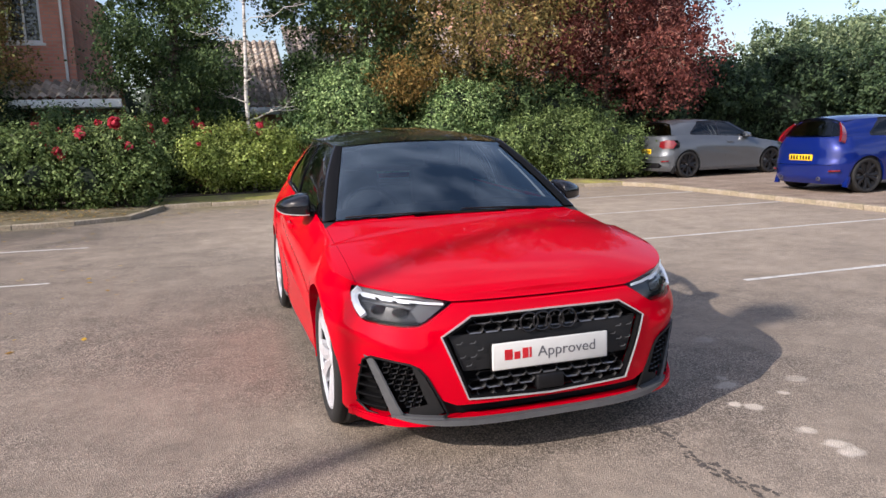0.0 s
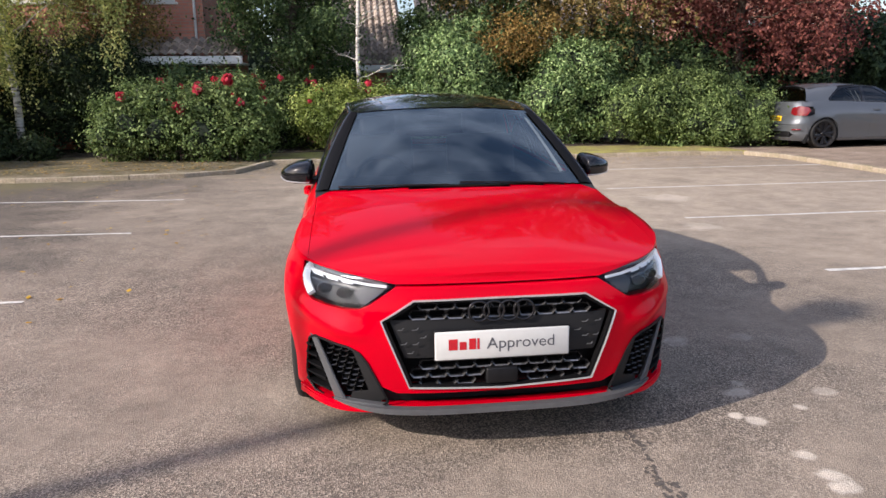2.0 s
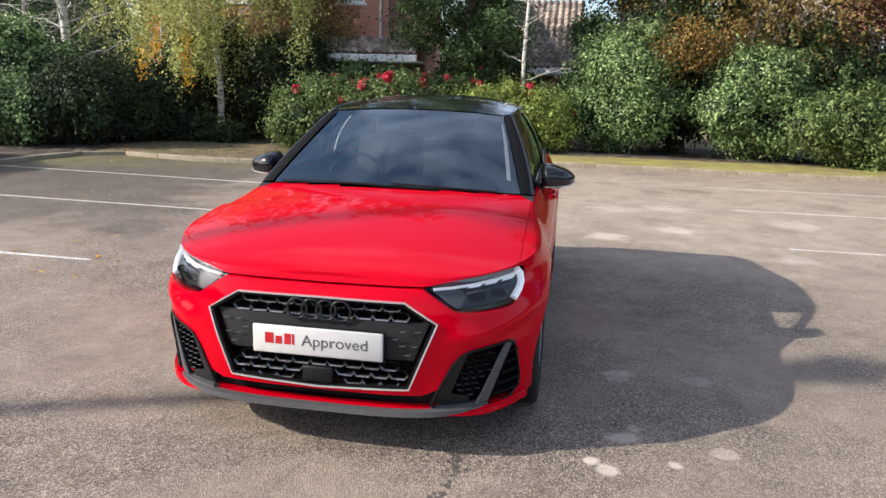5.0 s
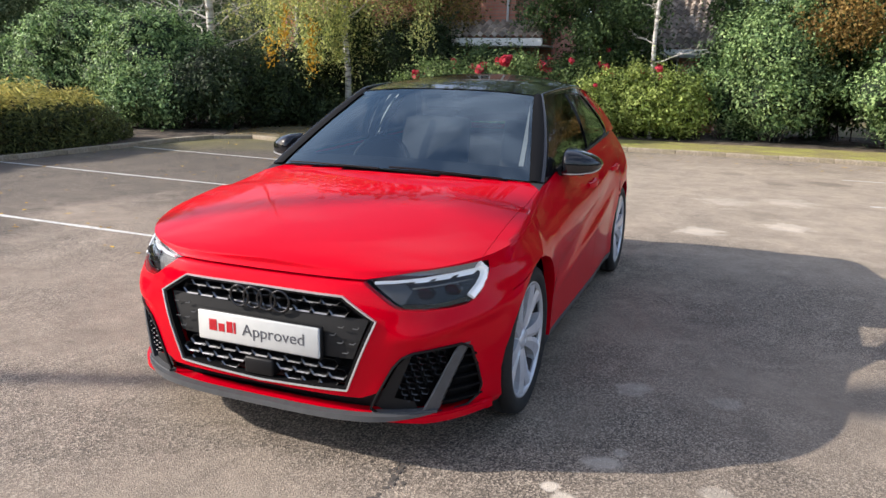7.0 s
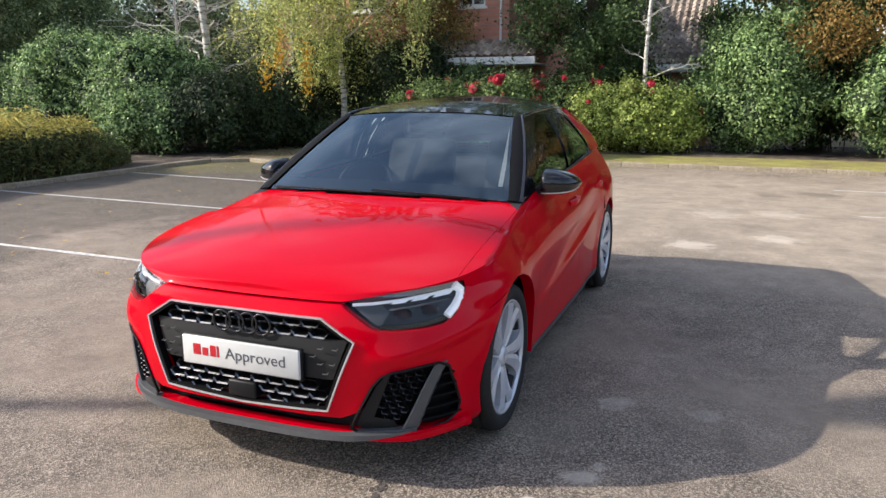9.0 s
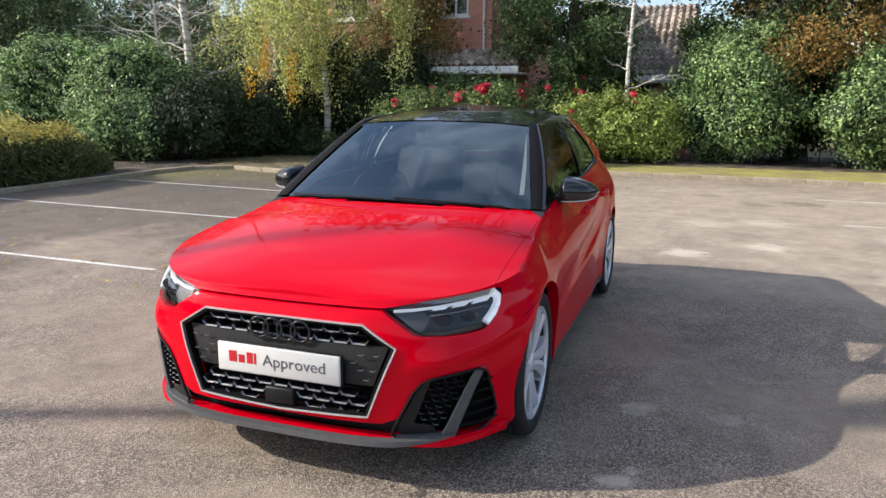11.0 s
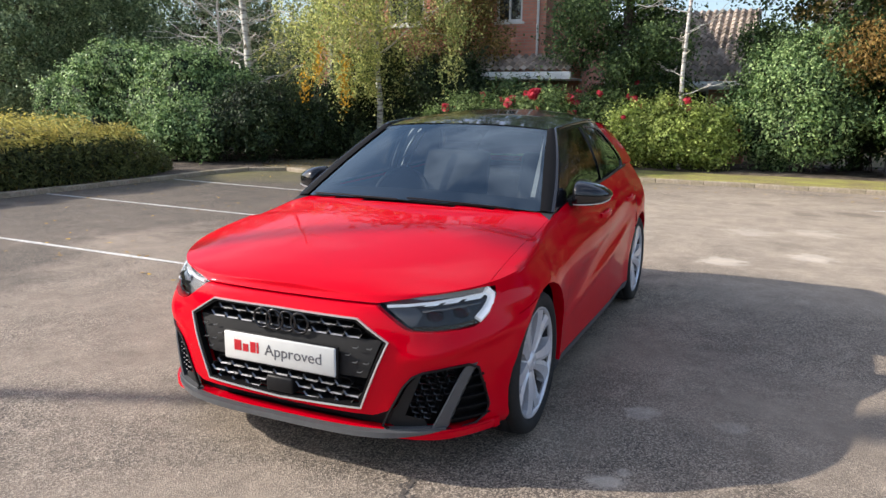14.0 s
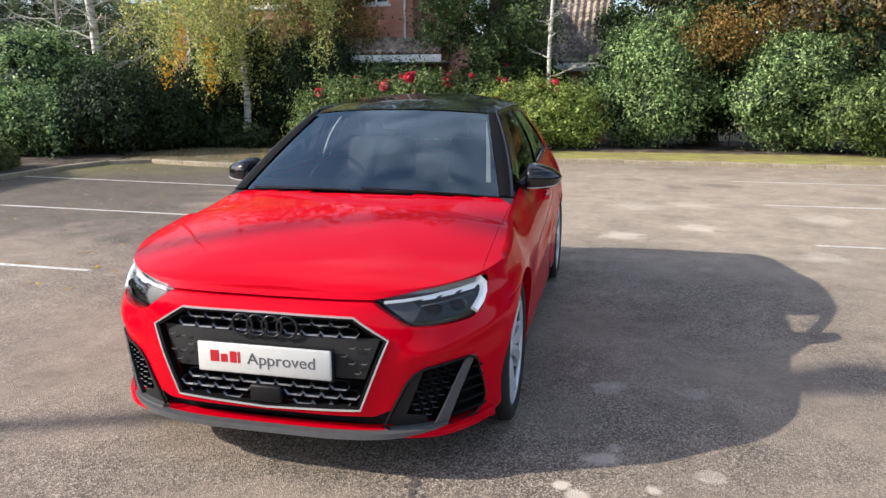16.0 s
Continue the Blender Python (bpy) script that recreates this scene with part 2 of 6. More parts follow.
# darker stains on the pale middle
STAINS = [(2.8, 9.3, 0.30, 0.6), (2.2, 9.0, 0.22, 0.45), (1.5, 9.9, 0.25, 0.35), (1.8, 6.2, 0.30, 0.3), (3.2, 6.0, 0.28, 0.35), (4.4, 8.2, 0.35, 0.4)]
M_ASPHALT = asphalt()
M_CRACK = simple("tar_crack", (0.10, 0.085, 0.072), 0.95, vary=0.4, scale=60, relief=0.004)
M_LINE = simple("road_paint", (0.62, 0.60, 0.55), 0.8, vary=0.35, scale=18)
M_KERB = earthy("kerb_concrete", (0.22, 0.19, 0.10), (0.36, 0.30, 0.215), (0.50, 0.43, 0.34), 1.5, 0.004)
M_MOSS = earthy("mossy_verge", (0.25, 0.185, 0.11), (0.33, 0.29, 0.09), (0.44, 0.43, 0.09), 1.7, 0.02)
M_DIRT = earthy("dirt_verge", (0.105, 0.10, 0.042), (0.19, 0.155, 0.085), (0.30, 0.245, 0.16), 2.2, 0.03)
M_SOIL = earthy("leafy_soil", (0.032, 0.024, 0.017), (0.08, 0.06, 0.042), (0.22, 0.17, 0.125), 2.5, 0.03)
M_PAVE = earthy("brick_paving", (0.20, 0.145, 0.10), (0.30, 0.225, 0.165), (0.38, 0.30, 0.23), 1.5, 0.004)
M_BRICK = brick_mat()
M_ROOFTILE = roof_mat()
M_WHITE = simple("white_upvc", (0.78, 0.78, 0.76), 0.4, vary=0.04)
M_STUCCO = simple("white_stucco", (0.74, 0.73, 0.70), 0.9, vary=0.06, scale=2)
M_BIRCH = bark_birch()
M_BARK = earthy("dark_bark", (0.05, 0.038, 0.028), (0.10, 0.075, 0.055), (0.16, 0.13, 0.10), 5, 0.02)
M_TWIG = simple("grey_twig", (0.58, 0.54, 0.48), 0.8)
M_LAUREL2 = leaf_mat("laurel_leaf_pale", (0.020, 0.042, 0.016), (0.157, 0.264, 0.10), (0.45, 0.60, 0.255), 0.35, 0.34)
M_ROSE = leaf_mat("rose_leaf", (0.07, 0.10, 0.025), (0.33, 0.42, 0.095), (0.60, 0.69, 0.22), 0.4, 0.45)
M_ROSEDARK = leaf_mat("rose_leaf_green", (0.035, 0.055, 0.018), (0.13, 0.20, 0.065), (0.31, 0.41, 0.15), 0.4, 0.45)
# shaded copy of ornamental_hedge_leaf for the hedge's sides
M_HEDGESIDE = leaf_mat("hedge_shaded_leaf", (0.03, 0.038, 0.012), (0.075, 0.09, 0.026), (0.15, 0.165, 0.05), 0.3, 0.5)
# near-black cores: the shade between the leaves put in as colour
M_INNER = simple("shade_core", (0.012, 0.022, 0.009), 0.9, vary=0.5, scale=12)
M_BIRCHLEAF = leaf_mat("birch_leaf", (0.16, 0.20, 0.07), (0.44, 0.50, 0.18), (0.74, 0.72, 0.28), 0.45, 0.5)
M_YELLOWLEAF = leaf_mat("yellow_leaf", (0.35, 0.19, 0.02), (0.55, 0.31, 0.03), (0.7, 0.45, 0.06), 0.45, 0.5)
M_DARKLEAF = leaf_mat("evergreen_leaf", (0.032, 0.062, 0.026), (0.078, 0.128, 0.05), (0.165, 0.24, 0.09), 0.28, 0.45)
# darkened copy of evergreen_leaf: the shade under the birches is in its colour
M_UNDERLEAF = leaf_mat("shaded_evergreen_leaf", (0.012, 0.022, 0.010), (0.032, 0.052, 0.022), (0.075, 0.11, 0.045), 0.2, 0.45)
M_HEDGELEAF = leaf_mat("dark_hedge_leaf", (0.020, 0.042, 0.022), (0.048, 0.085, 0.042), (0.10, 0.155, 0.07), 0.25, 0.45)
M_OLIVELEAF = leaf_mat("olive_brown_leaf", (0.104, 0.0882, 0.037), (0.229, 0.194, 0.0707), (0.408, 0.286, 0.107), 0.4, 0.5)
M_REDLEAF = leaf_mat("crimson_leaf", (0.0957, 0.0335, 0.0299), (0.199, 0.0634, 0.0561), (0.335, 0.123, 0.0933), 0.4, 0.5)
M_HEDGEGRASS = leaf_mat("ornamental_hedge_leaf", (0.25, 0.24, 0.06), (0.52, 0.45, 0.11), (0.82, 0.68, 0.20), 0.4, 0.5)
M_BROWNLEAF = leaf_mat("brown_leaf", (0.16, 0.10, 0.035), (0.33, 0.21, 0.07), (0.50, 0.35, 0.12), 0.4, 0.5)
M_WOODS = leaf_mat("far_foliage", (0.075, 0.12, 0.065), (0.20, 0.28, 0.15), (0.40, 0.48, 0.27), 0.35, 0.5)
M_PETAL = leaf_mat("rose_petal", (0.40, 0.025, 0.045), (0.58, 0.04, 0.07), (0.72, 0.09, 0.13), 0.3, 0.5)
M_RED = paint("red_paint", (0.64, 0.0, 0.012), 0.45, 0.15, 0.6, 0.0)
M_RED.node_tree.nodes["Principled BSDF"].inputs["Coat IOR"].default_value = 1.34
M_GREY = paint("grey_paint", (0.13, 0.142, 0.155), 0.35, 0.5)
M_BLUE = paint("blue_paint", (0.004, 0.016, 0.15), 0.3, 0.2)
M_GLOSSBLACK = paint("gloss_black", (0.008, 0.008, 0.010), 0.2)
M_SATINBLACK = simple("satin_black_plastic", (0.008, 0.008, 0.009), 0.5, vary=0.2)
M_SATINBLACK.node_tree.nodes["Principled BSDF"].inputs["Specular IOR Level"].default_value = 0.25
M_RUBBER = simple("tyre_rubber", (0.013, 0.0125, 0.012), 0.8, vary=0.25, scale=60)
M_TRIMGREY = simple("grey_plastic_trim", (0.085, 0.088, 0.092), 0.5, vary=0.1)
M_GRILLE = simple("grille_black", (0.03, 0.03, 0.032), 0.25, 0.1, 0.6)
M_LIP = simple("cell_lip_glint", (0.24, 0.24, 0.25), 0.33, 0.7, vary=0.1)
M_MESH = simple("intake_mesh_black", (0.005, 0.005, 0.0055), 0.65)
M_INTAKE = simple("deep_black_plastic", (0.004, 0.004, 0.0045), 0.7)
M_INTAKE.node_tree.nodes["Principled BSDF"].inputs["Specular IOR Level"].default_value = 0.15
M_SPLIT = simple("silver_grey_trim", (0.115, 0.118, 0.122), 0.42, 0.3, vary=0.08)
M_CHROME = simple("matt_aluminium", (0.62, 0.62, 0.63), 0.3, 0.5, vary=0.05)
M_ALLOY = simple("silver_alloy", (0.68, 0.69, 0.72), 0.25, 0.4, vary=0.05)
M_BLACKALLOY = simple("black_alloy", (0.02, 0.02, 0.022), 0.35, 0.5)
M_STEEL = simple("brake_steel", (0.35, 0.34, 0.33), 0.4, 0.9)
M_SCREEN = glass("windscreen_glass", (0.40, 0.47, 0.50), 0.0, 2.4, (0.70, 0.84, 0.90))
M_SIDEGLASS = glass("dark_side_glass", (0.13, 0.15, 0.15), 0.0, 1.6)
M_LENS = glass("lamp_lens", (0.92, 0.95, 0.97), 0.0, 1.4, (0.6, 0.64, 0.68))
M_CABIN = simple("cabin_trim", (0.018, 0.018, 0.02), 0.7, vary=0.2)
M_PALESTRIP = simple("pale_cabin_strip", (0.66, 0.67, 0.68), 0.6)
M_LAMPBODY = simple("lamp_housing", (0.012, 0.013, 0.016), 0.4, 0.1, 0.1)
M_LAMPSILVER = simple("lamp_silver", (0.30, 0.32, 0.34), 0.25, 0.6, vary=0.05)
M_REFLECTOR = simple("lamp_reflector", (0.75, 0.77, 0.8), 0.12, 1.0, vary=0.03)
M_PLATE = simple("white_plate", (0.62, 0.62, 0.59), 0.4, vary=0.03)
M_YPLATE = simple("yellow_plate", (0.85, 0.52, 0.01), 0.4, vary=0.05)
M_PLATERED = simple("plate_red", (0.55, 0.012, 0.02), 0.5)
M_PLATEGREY = simple("plate_grey", (0.10, 0.10, 0.11), 0.5)
M_TAIL = simple("red_lamp_lens", (0.17, 0.005, 0.010), 0.12, coat=1.0)
M_WINDOW = simple("house_glass", (0.02, 0.024, 0.028), 0.06, coat=1.0)
M_GALV = simple("galvanised_steel", (0.35, 0.36, 0.37), 0.5, 0.7)


def led_mat():
    m, n, l, b = nodes_of("daytime_lamp")
    b.inputs["Base Color"].default_value = col((0.72, 0.74, 0.77))
    b.inputs["Roughness"].default_value = 0.25
    b.inputs["Emission Color"].default_value = col((0.9, 0.95, 1.0))
    b.inputs["Emission Strength"].default_value = 0.2
    return m


M_LED = led_mat()


# ---- building helpers ----
def part(name, bm, material, parent, label="", smooth=True):
    if smooth:
        # hard edges stay hard
        for e in bm.edges:
            if len(e.link_faces) == 2 and e.calc_face_angle(0.0) > 1.1:
                e.smooth = False
    me = bpy.data.meshes.new(name)
    bm.to_mesh(me)
    bm.free()
    return part_me(name, me, material, parent, label, smooth)


def part_me(name, me, material, parent, label="", smooth=True):
    for mt in material if isinstance(material, (list, tuple)) else (material,):
        me.materials.append(mt)
    if smooth:
        me.polygons.foreach_set("use_smooth", [True] * len(me.polygons))
    ob = new(name, me)
    if parent is not None:
        ob.parent = parent
    if label:
        ob["label"] = label
    return ob


def root(name, m, label, category, group="", kind=""):
    ob = new(name)
    ob.matrix_basis = m
    ob.empty_display_size = 0.2
    return tagged(ob, label, category, group, kind)


def box(bm, lo, hi, bev=0.0, seg=2, m=None):
    geom = bmesh.ops.create_cube(bm, size=1.0)["verts"]
    for v in geom:
        v.co = Vector([lo[i] + (v.co[i] + 0.5) * (hi[i] - lo[i]) for i in range(3)])
    if bev:
        ed = list({e for v in geom for e in v.link_edges})
        r = bmesh.ops.bevel(bm, geom=ed, offset=bev, segments=seg, affect="EDGES", profile=0.5)
        geom = list({v for f in r["faces"] for v in f.verts} | {v for v in geom if v.is_valid})
    if m is not None:
        bmesh.ops.transform(bm, matrix=m, verts=geom)
    return geom


def box_bm(lo, hi, bev=0.0, seg=2):
    bm = bmesh.new()
    box(bm, lo, hi, bev, seg)
    return bm


def grid_bm(fn, nu, nv, bm=None):
    bm = bm or bmesh.new()
    vs = [[bm.verts.new(fn(i / nu, j / nv)) for j in range(nv + 1)] for i in range(nu + 1)]
    for i in range(nu):
        for j in range(nv):
            bm.faces.new((vs[i][j], vs[i + 1][j], vs[i + 1][j + 1], vs[i][j + 1]))
    return bm


def lathe(profile, n=40, axis="X", bm=None):
    """Turns (along, radius) pairs about an axis."""
    bm = bm or bmesh.new()
    rings = []
    for a, r in profile:
        ring = []
        for k in range(n):
            t = 2 * math.pi * k / n
            c, s = r * math.cos(t), r * math.sin(t)
            ring.append(bm.verts.new((a, c, s) if axis == "X" else (c, s, a)))
        rings.append(ring)
    for p, q in zip(rings, rings[1:]):
        for k in range(n):
            bm.faces.new((p[k], p[(k + 1) % n], q[(k + 1) % n], q[k]))
    bmesh.ops.recalc_face_normals(bm, faces=bm.faces)
    return bm


def sweep(bm, pts, w, h, up=(0, 0, 1), closed=False, round_=False, taper=None):
    """A bar of section w x h along a line of points."""
    pts = [Vector(p) for p in pts]
    n = len(pts)
    rings = []
    sec = [(-1, -1), (1, -1), (1, 1), (-1, 1)]
    if round_:
        sec = [(math.cos(2 * math.pi * k / 8), math.sin(2 * math.pi * k / 8)) for k in range(8)]
    for i, p in enumerate(pts):
        a = pts[i - 1] if (i > 0 or closed) else p
        b = pts[(i + 1) % n] if (i < n - 1 or closed) else p
        t = (b - a).normalized()
        s = t.cross(Vector(up))
        s = s.normalized() if s.length > 1e-6 else Vector((1, 0, 0))
        u = s.cross(t).normalized()
        k = taper(i / max(1, n - 1)) if taper else 1.0
        rings.append([bm.verts.new(p + s * (x * w / 2 * k) + u * (y * h / 2 * k)) for x, y in sec])
    m = len(sec)
    for i in range(n if closed else n - 1):
        p, q = rings[i], rings[(i + 1) % n]
        for k in range(m):
            bm.faces.new((p[k], p[(k + 1) % m], q[(k + 1) % m], q[k]))
    if not closed:
        bm.faces.new(rings[0])
        bm.faces.new(rings[-1])
    return bm


def fix(bm):
    bmesh.ops.recalc_face_normals(bm, faces=bm.faces)
    return bm


def curve(xs, ys):
    """A smooth line through the knots that does not overshoot."""
    xs, ys = np.array(xs, float), np.array(ys, float)
    d = np.diff(ys) / np.diff(xs)
    m = np.zeros_like(ys)
    m[0], m[-1] = d[0], d[-1]
    for i in range(1, len(xs) - 1):
        m[i] = 0 if d[i - 1] * d[i] <= 0 else 2 * d[i - 1] * d[i] / (d[i - 1] + d[i])

    def f(x):
        if x <= xs[0]:
            return float(ys[0])
        if x >= xs[-1]:
            return float(ys[-1])
        i = int(np.searchsorted(xs, x, side="right")) - 1
        h = xs[i + 1] - xs[i]
        t = (x - xs[i]) / h
        return float((2 * t**3 - 3 * t**2 + 1) * ys[i] + (t**3 - 2 * t**2 + t) * h * m[i] + (-2 * t**3 + 3 * t**2) * ys[i + 1] + (t**3 - t**2) * h * m[i + 1])
    return f


def inside(p, poly):
    c, n = False, len(poly)
    for i in range(n):
        (x1, y1), (x2, y2) = poly[i], poly[i - 1]
        if (y1 > p[1]) != (y2 > p[1]) and p[0] < (x2 - x1) * (p[1] - y1) / (y2 - y1) + x1:
            c = not c
    return c


def cut(bm, poly, ax, region, lip=None, remove=True):
    """Cuts a polygon, seen along the third axis, out of the faces for which region(centre) holds, and turns its rim inwards by lip."""
    a, b = ax
    n = len(poly)
    for i in range(n):
        p, q = poly[i], poly[(i + 1) % n]
        lo0, hi0 = min(p[0], q[0]) - 0.002, max(p[0], q[0]) + 0.002
        lo1, hi1 = min(p[1], q[1]) - 0.002, max(p[1], q[1]) + 0.002
        faces = []
        for f in bm.faces:
            va = [v.co[a] for v in f.verts]
            if max(va) < lo0 or min(va) > hi0:
                continue
            vb = [v.co[b] for v in f.verts]
            if max(vb) < lo1 or min(vb) > hi1 or not region(f.calc_center_median()):
                continue
            faces.append(f)
        if not faces:
            continue
        geom = faces + list({e for f in faces for e in f.edges}) + list({v for f in faces for v in f.verts})
        co, no = Vector((0, 0, 0)), Vector((0, 0, 0))
        co[a], co[b] = p
        no[a], no[b] = -(q[1] - p[1]), q[0] - p[0]
        bmesh.ops.bisect_plane(bm, geom=geom, dist=1e-5, plane_co=co, plane_no=no)
    if not remove:
        return
    kill = [f for f in bm.faces if region(f.calc_center_median()) and inside((f.calc_center_median()[a], f.calc_center_median()[b]), poly)]
    bmesh.ops.delete(bm, geom=kill, context="FACES")
    if lip is not None:
        def near(v):
            for i in range(n):
                p, q = Vector(poly[i]), Vector(poly[(i + 1) % n])
                w = Vector((v.co[a], v.co[b]))
                t = max(0, min(1, (w - p).dot(q - p) / max(1e-12, (q - p).length_squared)))
                if (p + (q - p) * t - w).length < 1e-3:
                    return True
            return False
        rim = [e for e in bm.edges if e.is_boundary and region(e.verts[0].co) and near(e.verts[0]) and near(e.verts[1])]
        r = bmesh.ops.extrude_edge_only(bm, edges=rim)
        bmesh.ops.translate(bm, vec=Vector(lip), verts=[g for g in r["geom"] if isinstance(g, bmesh.types.BMVert)])


def mirrored(bm, merge=True):
    """Adds the other half (x to -x)."""
    geom = bm.verts[:] + bm.edges[:] + bm.faces[:]
    bmesh.ops.mirror(bm, geom=geom, matrix=Matrix.Identity(4), merge_dist=1e-4 if merge else 0.0, axis="X")
    return fix(bm)


def flipped(bm):
    o = bm.copy()
    for v in o.verts:
        v.co.x = -v.co.x
    bmesh.ops.reverse_faces(o, faces=o.faces)
    return o


def split(bm, key):
    """One bmesh for each value of key(face centre)."""
    out = {}
    for k in {key(f.calc_center_median()) for f in bm.faces}:
        o = bm.copy()
        bmesh.ops.delete(o, geom=[f for f in o.faces if key(f.calc_center_median()) != k], context="FACES")
        out[k] = o
    return out


# ---- cars ----
# local axes of a car: y from the nose to the tail, z up, x across
ZE = curve([0.0, 0.07, 0.15, 0.25, 0.4, 0.8, 1.2, 1.45, 2.2, 3.1, 3.6, 4.0], [0.688, 0.701, 0.715, 0.728, 0.747, 0.818, 0.895, 0.93, 0.962, 1.0, 1.005, 0.95])
ZC = curve([0.0, 0.06, 0.12, 0.25, 0.45, 0.75, 1.0, 1.2, 1.3], [0.688, 0.706, 0.732, 0.772, 0.815, 0.868, 0.902, 0.925, 0.93])
NOSE = curve([0.16, 0.2, 0.26, 0.42, 0.55, 0.62, 0.66, 0.69], [0.05, 0.022, 0.012, 0.008, 0.02, 0.034, 0.048, 0.075])
TAIL = curve([0.16, 0.3, 0.5, 0.62, 0.8, 1.0], [0.07, 0.0, 0.0, 0.03, 0.05, 0.09])
LEAN = curve([0.0, 0.45, 0.8, 1.2, 2.9, 3.4, 4.0], [0.03, 0.035, 0.075, 0.118, 0.125, 0.165, 0.16])
PLAN = curve([0.0, 0.45, 0.75, 1.1, 2.2, 2.9, 3.25, 3.9], [0.995, 1.003, 0.984, 0.965, 0.970, 0.948, 0.942, 0.90])
SIDE = curve([0.0, 0.06, 0.2, 0.36, 0.48, 0.62, 0.74], [0.955, 0.972, 0.975, 0.985, 0.996, 1.0, 0.999])
L, HW, ZB, DF, DR = 3.88, 0.868, 0.165, 0.75, 0.36
WF, WR, TYRE, ARCH = 0.72, 3.22, 0.312, 0.350


# depth of the pressed fold in the doors
FOLD = [1.0]


def half_width(y, s, z):
    top = max(0.0, (s - 0.66) / 0.34)
    w = HW * PLAN(y) * SIDE(min(s, 0.74)) * (1 - LEAN(y) * top**1.7)
    for yc in (WF, WR):
        d = math.hypot(y - yc, z - TYRE)
        w += 0.014 * math.exp(-((max(d, ARCH) - ARCH) / 0.07) ** 2) * (1 - top)
    # pressed crease low on the doors
    if 1.15 < y < 2.95:
        k = math.sin(math.pi * (y - 1.15) / 1.8)
        w -= 0.026 * FOLD[0] * k**0.6 * math.exp(-((z - 0.53 - 0.15 * (y - 1.5)) / 0.08) ** 2)
        w += 0.010 * FOLD[0] * k**0.6 * math.exp(-((z - 0.435 - 0.15 * (y - 1.5)) / 0.02) ** 2)
    return w


def ridge(x, z):
    """A pressed fold that rises outwards over the side intakes."""
    a = max(0.0, min(1.0, (abs(x) - 0.46) / 0.16))
    t = z - (0.487 + 0.33 * max(0.0, abs(x) - 0.6))
    return 0.016 * a * a * (3 - 2 * a) * math.exp(-(t / (0.022 if t < 0 else 0.05)) ** 2)


def shell_at(kind, k, s):
    """A point of the body's skin. kind f, s, r: round the nose, along the side, round the tail; k: how far; s: 0 at the bottom, 1 at the top edge."""
    if kind == "s":
        y = DF + (L - DR - DF) * k
        z = ZB + (ZE(y) - ZB) * s
        y += NOSE(z) * (1 - k) - TAIL(z) * k
        return Vector((half_width(y, s, z), y, z))
    y = DF * (1 - math.cos(k)) if kind == "f" else L - DR * (1 - math.cos(k))
    for _ in range(3):
        z = ZB + (ZE(y) - ZB) * s
        y = NOSE(z) + DF * (1 - math.cos(k)) if kind == "f" else L - TAIL(z) - DR * (1 - math.cos(k))
    z = ZB + (ZE(y) - ZB) * s
    x = half_width(y, s, z) * math.sqrt(math.sin(k))
    if kind == "f":
        g = ridge(x, z) * max(0.0, min(1.0, (0.45 - y) / 0.12))
        x, y = x + 0.5 * g, y - g
    return Vector((x, y, z))


def front_y(x, z):
    """How far back the nose's skin lies at x, z."""
    s = min(1.0, (z - ZB) / (0.70 - ZB))
    w = half_width(0.3, s, z)
    return NOSE(z) + DF * (1 - math.sqrt(max(0.0, 1 - min(1.0, abs(x) / w) ** 4)))


def body_half(ns, ny, nq):
    cols = []
    for q in np.linspace(0, 0.88, nq):
        cols.append(("f", math.asin(q * q)))
    t0 = math.asin(0.88**2)
    for t in np.linspace(t0, math.pi / 2, nq // 2 + 1)[1:]:
        cols.append(("f", t))
    for k in np.linspace(0, 1, ny + 1)[1:-1]:
        cols.append(("s", k))
    for t in np.linspace(math.pi / 2, t0, nq // 2 + 1)[:-1]:
        cols.append(("r", t))
    for q in np.linspace(0.88, 0, nq // 2):
        cols.append(("r", math.asin(q * q)))
    bm = bmesh.new()
    rows = []
    nt = ns // 2
    for kind, k in cols:
        c = [bm.verts.new(shell_at(kind, k, s)) for s in np.linspace(0, 1, ns + 1)]
        e = c[-1].co
        for r in range(1, nt + 1):
            # over the top from the edge to the middle line
            f = 1 - r / nt
            g = max(0.0, min(1.0, f)) ** 0.8
            zc = ZC(e.y) if e.y < 1.3 else ZE(e.y)
            c.append(bm.verts.new((e.x * g, e.y, zc - (zc - e.z) * g**2.6)))
        rows.append(c)
    for a, b in zip(rows, rows[1:]):
        for j in range(len(a) - 1):
            m = (a[j].co + b[j + 1].co) / 2
            # no deck under the cabin
            if j >= ns and 1.07 + 0.16 * (m.x / 0.72) ** 2 < m.y < 3.6:
                continue
            bm.faces.new((a[j], b[j], b[j + 1], a[j + 1]))
    bmesh.ops.remove_doubles(bm, verts=bm.verts, dist=2e-5)
    bmesh.ops.delete(bm, geom=[v for v in bm.verts if not v.link_faces], context="VERTS")
    return fix(bm)


def circle_poly(cy, cz, r, n=28):
    return [(cy + r * math.cos(2 * math.pi * k / n), cz + r * math.sin(2 * math.pi * k / n)) for k in range(n)]


